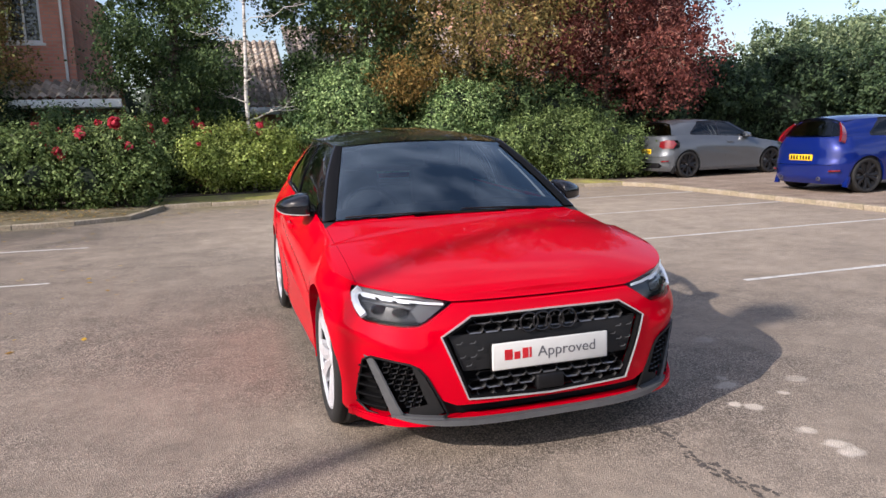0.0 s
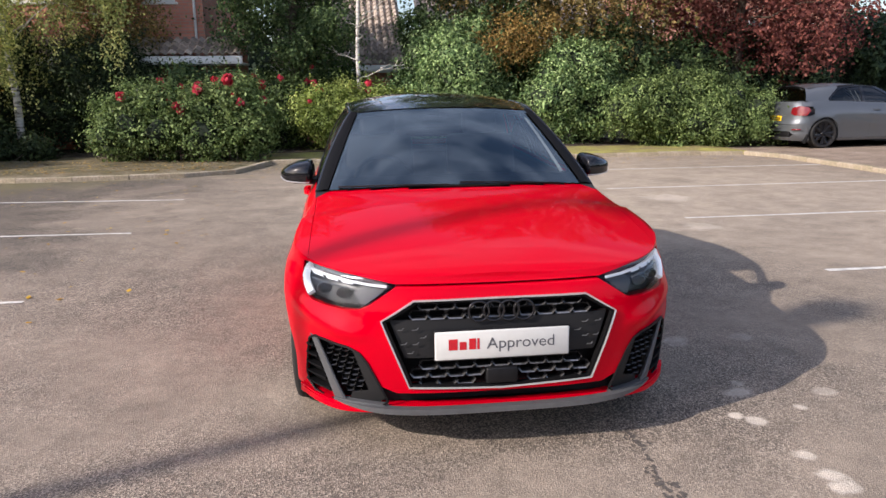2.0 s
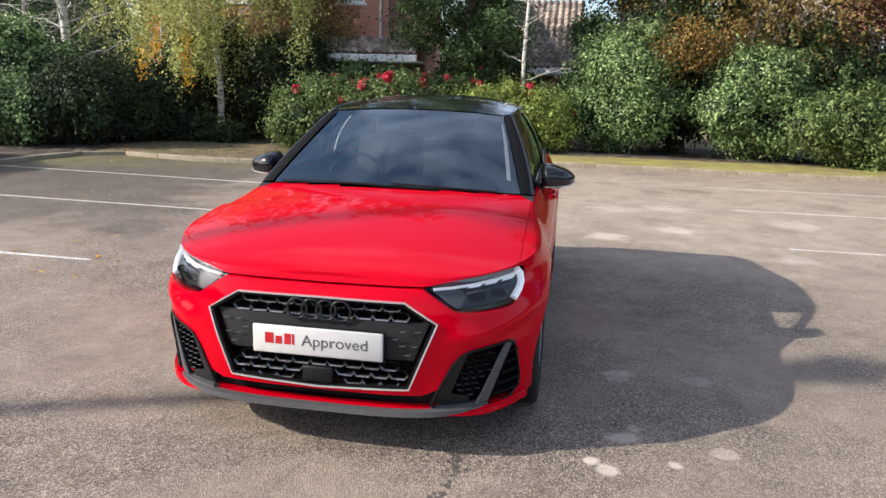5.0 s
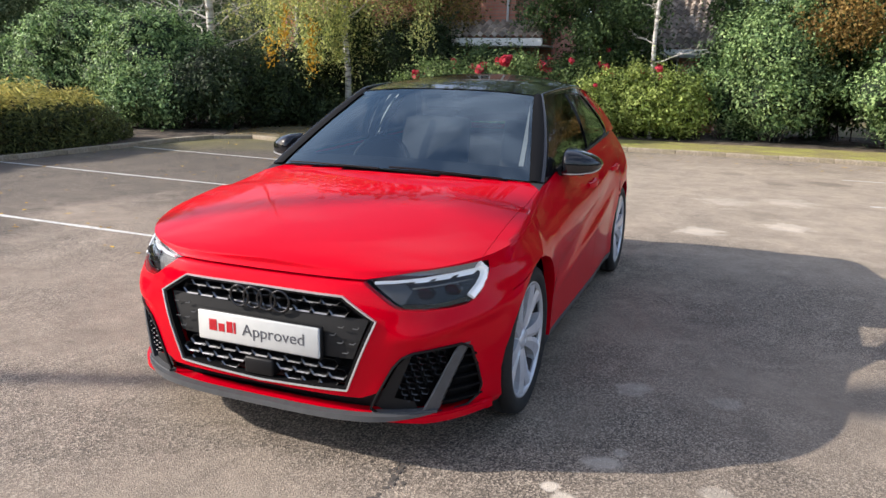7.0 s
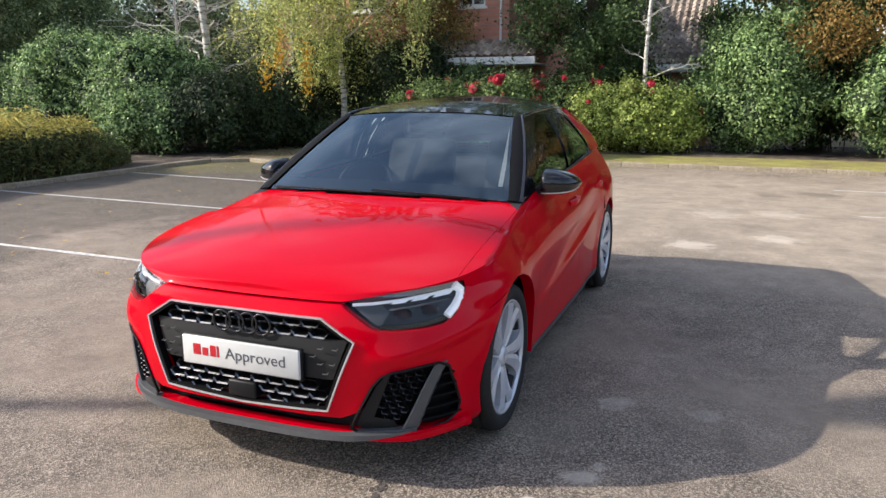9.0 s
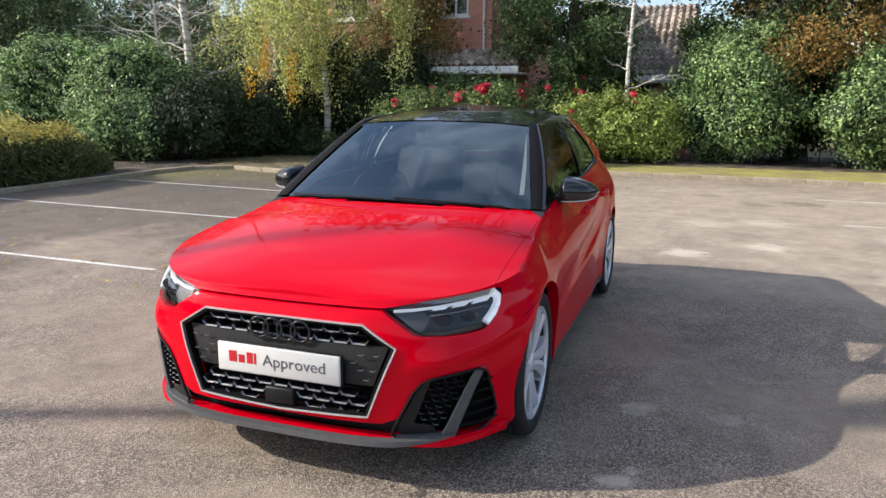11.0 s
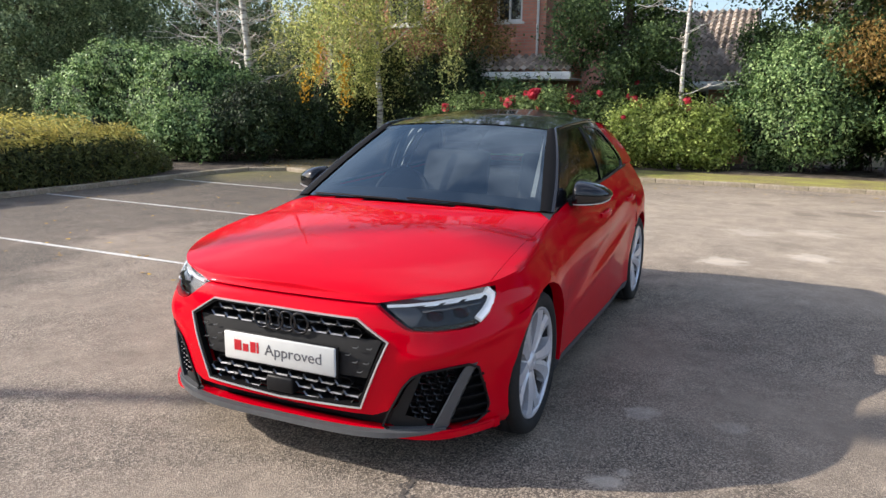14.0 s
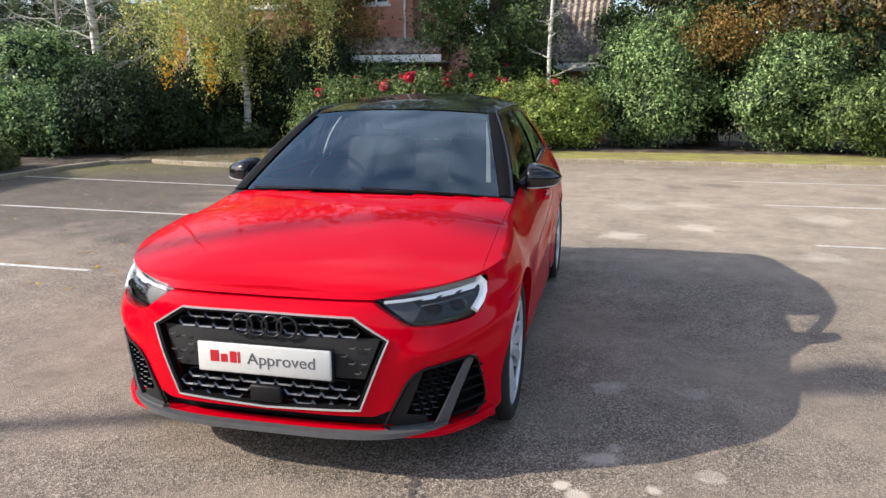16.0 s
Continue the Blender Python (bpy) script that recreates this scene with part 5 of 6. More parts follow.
def lumps(rng, size, n, rr=(0.17, 0.33)):
    """Blobs that together make a shrub's uneven mass: centre and radii in a box of that size standing on 0."""
    w, d, h = size
    # a low heart, and boughs that bulge out of it at all heights
    out = [(np.array([0, 0.05 * d, h * 0.40]), np.array([w * 0.36, d * 0.34, h * 0.36]))]
    for k in range(n):
        r = rng.uniform(*rr) * min(h, max(w, d))
        r = min(r, h * 0.45, w * 0.45)
        a, e = rng.uniform(0, 2 * math.pi), rng.uniform(-0.25, 1.0)
        e = e * math.pi / 2
        q = rng.uniform(0.75, 1.22)
        c = np.array([math.cos(a) * math.cos(e) ** 0.6 * (w / 2 - r * 0.75), math.sin(a) * math.cos(e) ** 0.6 * max(0.05, d / 2 - min(r, d / 2) * 0.75), h * 0.42 + math.sin(e) * (h * rng.uniform(0.42, 0.62) - r * 0.8)]) * np.array([q, q, 1])
        c[2] = max(c[2], r * 0.6)
        out.append((c, np.array([r, min(r, d * 0.5), r * rng.uniform(0.7, 1.15)])))
    # small bunches that stand proud of the boughs, with dark hollows between them
    for k in range(5 * n):
        c, q = out[int(rng.integers(len(out)))]
        v = rng.normal(0, 1, 3)
        v[1] -= 0.4
        v[2] += 0.35
        v /= np.linalg.norm(v)
        r = rng.uniform(0.10, 0.20) * (0.5 + 0.25 * h)
        p = c + v * q * rng.uniform(0.85, 1.12)
        if r * 0.5 < p[2] < h * 1.03 and abs(p[0]) < w * 0.56 and abs(p[1]) < d * 0.6:
            out.append((p, np.array([r, r, r * rng.uniform(0.8, 1.2)])))
    return out


def scatter(rng, blobs, n, depth=0.3, spray=11, width=0.075):
    """Points in the outer layer of the blobs, in small sprays, and their outward directions."""
    area = np.array([b[1][0] * b[1][2] for b in blobs])
    total, n = n, n // spray + 1
    pick = rng.choice(len(blobs), n, p=area / area.sum())
    d = rng.normal(0, 1, (n, 3))
    d /= np.linalg.norm(d, axis=1, keepdims=True)
    rad = 1 - depth * rng.random(n) ** 1.6 + 0.10 * rng.normal(0, 1, n) ** 2 * (rng.random(n) < 0.3)
    c = np.array([b[0] for b in blobs])[pick]
    r = np.array([b[1] for b in blobs])[pick]
    # sprays: a coarse wobble of the outline
    wob = 1 + 0.13 * np.sin(d[:, 0] * 7 + pick) * np.sin(d[:, 2] * 9 + 2 * pick) + 0.07 * np.sin(d[:, 1] * 17 + d[:, 2] * 13)
    p = c + d * r * (rad * wob)[:, None]
    # nothing deep inside another blob
    keep = np.ones(n, bool)
    for k, (cc, rr) in enumerate(blobs):
        q = np.linalg.norm((p - cc) / rr, axis=1)
        keep &= (q > 0.62) | (pick == k)
    keep &= p[:, 2] > 0.02
    # deeper hollows here and there
    f = 3.4 / max(0.35, float(np.mean(r[:, 0]))) ** 0.5
    gap = np.sin(p[:, 0] * f + 1.3) * np.sin(p[:, 1] * f + 0.4) + np.sin(p[:, 2] * f * 1.2 + p[:, 0] * 1.7) * np.cos(p[:, 1] * f * 0.9 - p[:, 2] * 2.1)
    keep &= gap + 0.35 * rng.normal(0, 1, n) > -1.05
    p, d = p[keep], d[keep]
    # each place bears a spray of leaves that fans outwards
    i = rng.integers(0, len(p), total)
    size = rng.uniform(0.6, 1.5, len(p))[i][:, None]
    off = rng.normal(0, 1, (total, 3))
    q = p[i] + (off * width + d[i] * np.abs(off[:, :1]) * width * 0.6) * size
    q[:, 2] = np.maximum(q[:, 2], 0.03)
    return q, d[i] + 0.45 * off


def core_bm(blobs, k=0.80):
    bm = bmesh.new()
    for c, r in blobs:
        g = bmesh.ops.create_icosphere(bm, subdivisions=2, radius=1.0)["verts"]
        for v in g:
            w = 1 + 0.15 * math.sin(v.co.x * 6 + c[0] * 5) * math.cos(v.co.z * 7)
            v.co = Vector((c[0] + v.co.x * r[0] * k * w, c[1] + v.co.y * r[1] * k * w, max(0.0, c[2] + v.co.z * r[2] * k * w)))
    return bm


def stems_bm(rng, blobs, n):
    bm = bmesh.new()
    for k in range(n):
        c, r = blobs[k % len(blobs)]
        x, y = c[0] * 0.6 + rng.normal(0, 0.1), c[1] * 0.6 + rng.normal(0, 0.05)
        e = c + r * np.array([rng.uniform(-0.7, 0.7), rng.uniform(-0.6, 0.6), rng.uniform(0.3, 0.9)])
        m = (np.array([x, y, 0]) + e) / 2 + rng.normal(0, 0.08, 3)
        sweep(bm, [(x, y, -0.05), tuple(m), tuple(e)], 0.035, 0.035, (0.3, 1, 0.1), round_=True, taper=lambda t: 1 - 0.75 * t)
    return bm


def shrub(seed, x, y, z, size, n, leaf, mat, label, name="shrub", nb=7, group="shrubs behind the kerb", aspect=0.45, blooms=0, rot=0.0):
    rng = np.random.default_rng(seed)
    ob = root(name, pose(x, y, z, 0, 0, rot), label, "shrub", group)
    bl = lumps(rng, size, 2 * nb)
    p, d = scatter(rng, bl, int(n * 1.45), 0.22)
    pf, df = scatter(rng, bl, int(n * 0.4), 0.4, 2)
    p, d = np.vstack([p, pf]), np.vstack([d, df])
    # shoots that stand out of the mass
    sp, sd = [], []
    for j in rng.permutation(np.flatnonzero(d[:, 2] > -0.1))[:int(20 + 24 * size[0])]:
        dirn = d[j] * np.array([1, 1, 0.6]) + np.array([0, 0, rng.uniform(0.1, 0.9)])
        ln = rng.uniform(0.15, 0.30 + 0.10 * size[2])
        for t in np.linspace(0.0, 1.0, 14):
            sp.append(p[j] + dirn * ln * t + rng.normal(0, 0.05 * (1.1 - t), 3))
            sd.append(dirn)
    p, d = np.vstack([p, np.array(sp)]), np.vstack([d, np.array(sd)])
    part_me("foliage", leaf_me("foliage", leaves(rng, p, d, leaf, aspect, 0.6)), mat, ob)
    # dark solid heart that stands in for shade deep in the shrub
    part("shade_core", core_bm(bl[:2 * nb + 1], 0.62 if blooms else 0.75), M_INNER, ob)
    part("stem", stems_bm(rng, bl[:2 * nb + 1], 10), M_BARK, ob)
    if blooms:
        fm = []
        for k in range(3):
            q = rng.normal(0, 1, (46, 3))
            q /= np.linalg.norm(q, axis=1, keepdims=True)
            me = leaf_me("bloom", leaves(rng, q * 0.045 * rng.uniform(0.4, 1, (46, 1)), q, 0.05, 0.9, 0.3))
            me.materials.append(M_PETAL)
            fm.append(me)
        pk = rng.permutation(np.flatnonzero((d[:, 2] > 0.1) & (d[:, 1] < 0.5) & (p[:, 2] > size[2] * 0.62)))[:blooms]
        for j in pk:
            o = new("bloom", fm[int(rng.integers(3))])
            o.parent = ob
            o["label"] = "red rose bloom"
            o.location = p[j] + d[j] * 0.06
            s = rng.uniform(1.1, 2.6)
            o.scale = (s, s, s)
    return ob


def limb(bm, a, b, r0, r1, rng, bend=0.08, seg=5):
    a, b = np.array(a, float), np.array(b, float)
    ln = np.linalg.norm(b - a)
    pts = [tuple(a + (b - a) * k / seg + (rng.normal(0, bend * ln / seg, 3) if 0 < k < seg else 0)) for k in range(seg + 1)]
    sweep(bm, pts, 2 * r0, 2 * r0, (0.31, 0.87, 0.2), round_=True, taper=lambda t: 1 + (r1 / r0 - 1) * t)
    return pts


def tree(seed, x, y, z, height, crown, base, n, leaf, leaf_m, trunk_r, bark, label, droop=0.0, nlimbs=12, nblobs=16, extra=None, name="tree", bare=False, depth=0.9, lean=(0, 0), strands=0):
    """Tapered trunk, limbs that leave it at several heights, and a crown of separate leaves in loose sprays."""
    rng = np.random.default_rng(seed)
    ob = root(name, pose(x, y, z), label, "tree", "trees round the car park")
    b = bmesh.new()
    top = (lean[0] + rng.normal(0, 0.1), lean[1] + rng.normal(0, 0.1), height * 0.93)
    pts = limb(b, (0, 0, -0.1), top, trunk_r, trunk_r * 0.18, rng, 0.05, 10)
    part("trunk", fix(b), bark, ob)
    lb = bmesh.new()
    blobs = []
    for k in range(nlimbs):
        t = base / height + (0.95 - base / height) * (k + 0.5) / nlimbs
        i = min(9, int(t * 10))
        o = np.array(pts[i]) + (np.array(pts[i + 1]) - np.array(pts[i])) * (t * 10 - i)
        an = k * 2.4 + rng.uniform(-0.4, 0.4)
        ln = crown * (1.0 - 0.55 * ((t - 0.45) / 0.55) ** 2) * rng.uniform(0.7, 1.05)
        e = o + np.array([math.cos(an) * ln, math.sin(an) * ln, ln * rng.uniform(0.15, 0.6)])
        lp = limb(lb, o, e, trunk_r * (0.24 if bare else 0.26) * (1.15 - t), 0.006, rng, 0.16, 6)
        for q in range(3 if not bare else 6):
            s = np.array(lp[2 + q % 4])
            f = s + np.array([rng.normal(0, 0.4), rng.normal(0, 0.4), rng.uniform(-0.15, 0.45)]) * ln * 0.55
            if droop:
                f[2] -= droop * rng.uniform(0.3, 1.0)
            limb(lb, s, f, 0.011 if not bare else 0.009, 0.003, rng, 0.15, 4)
            if not bare:
                r = crown * rng.uniform(0.24, 0.40)
                blobs.append((f, np.array([r, r, r * (0.8 + droop * 0.5)])))
        if not bare:
            r = crown * rng.uniform(0.26, 0.42)
            blobs.append((e, np.array([r, r, r * 0.8])))
    part("limb", fix(lb), bark if bark is not M_BIRCH else M_TWIG, ob)
    if not bare:
        p, d = scatter(rng, blobs, n, depth, 12, 0.10)
        if droop:
            # hanging sprays
            p[:, 2] -= droop * rng.random(len(p)) ** 2 * 0.9
        part_me("crown", leaf_me("crown", leaves(rng, p, d, leaf, 0.6, 1.2, droop)), leaf_m, ob)
    if strands:
        # long hanging twigs strung with leaves
        sp = []
        for k in range(strands):
            # several strands hang together, with gaps between the bunches
            if k % 10 == 0:
                c, r = blobs[int(rng.integers(len(blobs)))]
                bunch = c + rng.normal(0, 0.5, 3) * r
                drop = rng.uniform(0.5, 1.6)
            o = bunch + rng.normal(0, 0.11, 3)
            ln = drop * rng.uniform(0.5, 1.0)
            for t in np.linspace(0, 1, int(26 * ln) + 6):
                sp.append(o + np.array([0.12 * math.sin(3 * t + k), 0.12 * math.cos(2 * t + k), -ln * t]) + rng.normal(0, 0.035, 3))
        sp = np.array([q for q in sp if q[2] > 1.55])
        part_me("hanging_foliage", leaf_me("hanging_foliage", leaves(rng, sp, rng.normal(0, 1, sp.shape), leaf, 0.6, 1.2, 0.8)), leaf_m, ob)
    if extra:
        spots, m, cnt, sg = extra
        pos = np.vstack([np.array(q) + rng.normal(0, 1, (cnt, 3)) * np.array(sg) for q in spots])
        cnt = len(pos)
        tagged(part_me("autumn_spray", leaf_me("autumn_spray", leaves(rng, pos, rng.normal(0, 1, (cnt, 3)), 0.07, 0.6, 1.0, 0.8)), m, ob, "hanging autumn leaves"), kind="stuff")
    return ob


# ---- setting ----
g = grid_bm(lambda u, v: Vector((-400 + 800 * u, -400 + 800 * v, 0)), 4, 4)
tagged(part("ground", g, M_ASPHALT, None, smooth=False), "worn grey-brown tarmac car park surface", "ground", kind="structure")

# bay lines: start x, end x, y at start, y at end
BAYS = [(-2.85, -9.0, 2.60, 2.78), (-2.85, -9.0, 5.16, 5.5), (-2.85, -9.0, 7.6, 8.2), (-2.85, -9.0, 0.1, 0.2), (3.06, 7.95, 0.02, 0.0), (3.06, 7.95, 2.47, 2.45), (3.06, 7.95, 4.90, 4.88), (3.06, 7.95, 7.42, 7.38), (3.06, 7.95, 9.92, 9.8), (3.06, 7.95, -2.4, -2.4)]
rngl = np.random.default_rng(5)
for x0, x1, y0, y1 in BAYS:
    b = bmesh.new()
    n = 26
    rows = []
    for k in range(n + 1):
        t = k / n
        w = 0.030 + rngl.normal(0, 0.004)
        rows.append((b.verts.new((x0 + (x1 - x0) * t, y0 + (y1 - y0) * t - w, 0.004)), b.verts.new((x0 + (x1 - x0) * t, y0 + (y1 - y0) * t + w, 0.004))))
    for p, q in zip(rows, rows[1:]):
        b.faces.new((p[0], q[0], q[1], p[1]))
    tagged(part("bay_line", fix(b), M_LINE, None, smooth=False), "worn white painted parking bay line", "road marking", "bay lines", "structure")


def arc(cx, cy, r, a0, a1, n):
    return [(cx + r * math.cos(radians(a0 + (a1 - a0) * k / n)), cy + r * math.sin(radians(a0 + (a1 - a0) * k / n))) for k in range(n + 1)]


# the kerb's front edge, anticlockwise from the right-hand corner to the left-hand side
KERB = [(8.0, -14.0), (8.0, 11.4)] + arc(7.3, 11.4, 0.7, 0, 90, 5) + [(4.5, 12.3), (1.5, 12.5), (-2.1, 12.55), (-2.32, 12.35), (-2.42, 11.3), (-2.6, 10.85), (-2.95, 10.57), (-3.5, 10.42), (-4.75, 10.26), (-6.0, 10.22), (-7.2, 10.5), (-8.0, 10.75), (-8.45, 10.5), (-8.65, 9.6), (-8.55, 8.2), (-8.5, 5.0), (-8.5, -14.0)]
BED = 0.07


def kerb_run(path, name, label):
    ob = root(name, pose(0, 0, 0), label, "kerb", kind="structure")
    pts = [Vector((x, y, 0)) for x, y in path]
    cum = [0.0]
    for p, q in zip(pts, pts[1:]):
        cum.append(cum[-1] + (q - p).length)

    def at(s):
        for k in range(len(cum) - 1):
            if s <= cum[k + 1] or k == len(cum) - 2:
                return pts[k].lerp(pts[k + 1], (s - cum[k]) / (cum[k + 1] - cum[k]))
    rng = np.random.default_rng(11)
    s, shapes = 0.0, {}
    while s < cum[-1] - 0.05:
        ln = 0.9
        a, b = at(s), at(min(cum[-1], s + ln))
        d = b - a
        k = round(d.length, 1)
        if k not in shapes:
            bm = box_bm((0.003, 0.0, -0.1), (k - 0.003, 0.13, 0.08), 0.012, 2)
            me = bpy.data.meshes.new("kerbstone")
            bm.to_mesh(me)
            bm.free()
            me.materials.append(M_KERB)
            shapes[k] = me
        o = new("kerbstone", shapes[k])
        o.parent = ob
        # the stone lies outside the car park: the right of the way walked
        o.matrix_basis = pose(a.x, a.y, rng.normal(0, 0.004), rng.normal(0, 0.8), 0, math.degrees(math.atan2(d.y, d.x)) + rng.normal(0, 0.3)) @ Matrix.Diagonal((d.length / k, -1, 1, 1))
        s += ln
    return ob


# raised beds behind the kerbs, with a slightly uneven top
def bed(name, outline, mat, label, z=BED, amp=0.03, kind="structure"):
    xs, ys = [p[0] for p in outline], [p[1] for p in outline]
    nx, ny = int(max(8, (max(xs) - min(xs)) / 0.5)), int(max(6, (max(ys) - min(ys)) / 0.4))
    bm = grid_bm(lambda u, v: Vector((min(xs) + (max(xs) - min(xs)) * u, min(ys) + (max(ys) - min(ys)) * v, z)), nx, ny)
    cut(bm, outline, (0, 1), lambda c: True, remove=False)
    bmesh.ops.delete(bm, geom=[f for f in bm.faces if not inside((f.calc_center_median().x, f.calc_center_median().y), outline)], context="FACES")
    for v in bm.verts:
        if not v.is_boundary:
            v.co.z += amp * (noise.noise(Vector((v.co.x * 1.3, v.co.y * 1.3, 0))) + 0.5)
    r = bmesh.ops.extrude_face_region(bm, geom=bm.faces[:])
    for q in r["geom"]:
        if isinstance(q, bmesh.types.BMVert):
            q.co.z = -0.1
    fix(bm)
    tagged(part(name, bm, mat, None), label, "ground", kind=kind)


bed("verge", [(7.9, 12.15), (7.3, 12.22), (4.5, 12.42), (1.5, 12.62), (-2.15, 12.67), (-2.44, 12.8), (-2.44, 14.58), (7.9, 14.58)], M_MOSS, "broad mossy verge with fallen leaves behind the kerb")
bed("verge", [(-2.46, 14.58), (-2.46, 12.45), (-2.54, 11.35), (-2.7, 10.97), (-3.02, 10.7), (-3.52, 10.54), (-4.75, 10.38), (-6.0, 10.34), (-7.2, 10.62), (-8.0, 10.88), (-8.5, 10.66), (-9.3, 13.36), (-9.38, 14.58)], M_DIRT, "dry dirt verge with leaf litter before the roses")
bed("planting_bed", [(24, 13.4), (7.92, 13.4), (7.92, 14.6), (-9.4, 14.6), (-9.4, 13.4), (-24, 13.4), (-24, 19.0), (24, 19.0)], M_SOIL, "bare soil bed with fallen leaves under the shrubs", BED - 0.02, 0.06)
bed("side_bed", [(-8.77, 9.6), (-8.67, 8.2), (-8.62, 5.0), (-8.62, -14), (-24, -14), (-24, 13.38), (-9.32, 13.38), (-8.55, 10.62)], M_SOIL, "bare earth bed beside the kerb", BED, 0.04)
bed("pavement", [(8.12, -14), (8.12, 11.3), (7.92, 12.0), (7.92, 13.38), (30, 13.38), (30, -14)], M_PAVE, "pale brick-coloured paved parking area", 0.07, 0.0)


# ---- buildings ----
def tiled_roof(parent, x0, x1, y0, z0, y1, z1, step=0.30, col_w=0.22, name="roof"):
    """A slope of overlapping rolled tiles from the eave (y0, z0) to the ridge (y1, z1): courses of waves, each with its own lower edge."""
    run = math.hypot(y1 - y0, z1 - z0)
    rows = int(run / step)
    d = Vector((0, (y1 - y0) / run, (z1 - z0) / run))
    up = Vector((0, -d.z, d.y))
    verts, faces = [], []
    cols = int((x1 - x0) / col_w)
    prof = [(0.0, 0.0), (0.22, 0.055), (0.5, 0.07), (0.75, 0.03), (1.0, 0.0)]
    for r in range(rows):
        for c in range(cols):
            xb = x0 + c * col_w
            b = len(verts)
            for px, ph in prof:
                o = Vector((xb + px * col_w, y0, z0))
                lo = o + d * (r * step - 0.03) + up * (ph + 0.03)
                hi = o + d * ((r + 1) * step) + up * ph
                verts += [tuple(lo - up * 0.025), tuple(lo), tuple(hi)]
            for k in range(len(prof) - 1):
                a = b + 3 * k
                faces += [(a, a + 3, a + 4, a + 1), (a + 1, a + 4, a + 5, a + 2)]
    me = bpy.data.meshes.new(name)
    me.from_pydata(verts, [], faces)
    o = part_me(name, me, M_ROOFTILE, parent, "weathered brown clay tiles", smooth=False)
    return tagged(o, kind="stuff")


def house_window(parent, x, z, w, h, y):
    """A white framed window set in a wall that faces -y."""
    o = part("window", box_bm((x + 0.05, y + 0.05, z + 0.05), (x + w - 0.05, y + 0.07, z + h - 0.05)), M_WINDOW, parent, "dark glazed window with white frame", smooth=False)
    b = bmesh.new()
    for lo, hi in (((x, y + 0.0, z), (x + 0.06, y + 0.09, z + h)), ((x + w - 0.06, y, z), (x + w, y + 0.09, z + h)), ((x + 0.06, y, z), (x + w - 0.06, y + 0.09, z + 0.06)), ((x + 0.06, y, z + h - 0.06), (x + w - 0.06, y + 0.09, z + h)), ((x + w * 0.5 - 0.025, y + 0.005, z + 0.06), (x + w * 0.5 + 0.025, y + 0.085, z + h - 0.06))):
        box(b, lo, hi, 0.006, 1)
    part("frame", b, M_WHITE, o, smooth=False)
    part("sill", box_bm((x - 0.06, y - 0.07, z - 0.07), (x + w + 0.06, y + 0.08, z - 0.002), 0.008), M_WHITE, o)


def wall_with_openings(parent, x0, x1, y0, y1, z0, z1, openings, mat):
    """A wall that faces -y, built up round its openings (x, z, w, h)."""
    bm = grid_bm(lambda u, v: Vector((x0 + (x1 - x0) * u, y0, z0 + (z1 - z0) * v)), 12, 8)
    for x, z, w, h in openings:
        cut(bm, [(x, z), (x + w, z), (x + w, z + h), (x, z + h)], (0, 2), lambda c: True, (0, 0.10, 0))
    b2 = bmesh.new()
    box(b2, (x0, y0 + 0.14, z0), (x1, y1, z1))
    me = bpy.data.meshes.new("t")
    b2.to_mesh(me)
    b2.free()
    bm.from_mesh(me)
    bpy.data.meshes.remove(me)
    for a, b in ((x0, 1), (x1, -1)):
        f = [bm.verts.new(p) for p in ((a, y0, z0), (a, y0 + 0.14, z0), (a, y0 + 0.14, z1), (a, y0, z1))]
        bm.faces.new(f)
    return part("wall", fix(bm), mat, parent, "orange-red brick wall" if mat is M_BRICK else "", smooth=False)


h1 = root("house", pose(0, 0, 0), "red brick house with white windows and a tiled lean-to porch", "house")
wins = [(-5.55, 3.70, 0.74, 1.25), (-8.9, 3.70, 1.15, 1.2), (-7.2, 0.9, 1.4, 1.1)]
wall_with_openings(h1, -11.4, -4.15, 17.2, 25.0, 0.0, 5.5, wins, M_BRICK)
for x, z, w, h in wins:
    house_window(h1, x, z, w, h, 17.23)
tiled_roof(h1, -11.7, -4.0, 16.75, 5.38, 21.0, 6.6)
tiled_roof(h1, -7.9, -3.1, 16.0, 2.33, 17.18, 2.86, 0.27, 0.19)
part("porch_wall", box_bm((-4.14, 17.2, 0.0), (-3.15, 17.4, 2.8)), M_BRICK, h1, smooth=False)
part("fascia", box_bm((-7.9, 15.98, 2.13), (-3.1, 16.06, 2.32), 0.01), M_WHITE, h1)
part("soffit", box_bm((-7.9, 16.06, 2.13), (-3.1, 17.19, 2.17)), M_WHITE, h1)
part("fascia", box_bm((-11.7, 16.72, 5.15), (-4.0, 16.78, 5.36), 0.01), M_WHITE, h1)
part("downpipe", lathe([(2.4, 0.035), (5.3, 0.035)], 12, "Z"), M_WHITE, h1).location = (-4.35, 17.13, 0)

h2 = root("house", pose(0, 0, 0), "low house with a steep brown tiled roof", "house")
wall_with_openings(h2, -2.3, 0.95, 18.0, 24.0, 0.0, 2.2, [(-1.3, 0.85, 1.3, 1.1)], M_BRICK)
house_window(h2, -1.3, 0.85, 1.3, 1.1, 18.03)
tiled_roof(h2, -2.6, 1.15, 17.6, 2.12, 21.5, 4.35, 0.27, 0.19)
gb = bmesh.new()
v = [gb.verts.new(p) for p in ((-2.3, 18.0, 2.2), (-2.3, 24.0, 2.2), (-2.3, 21.5, 4.25))]
w2 = [gb.verts.new((p.co.x + 3.25, p.co.y, p.co.z)) for p in v]
gb.faces.new(v)
gb.faces.new(w2)
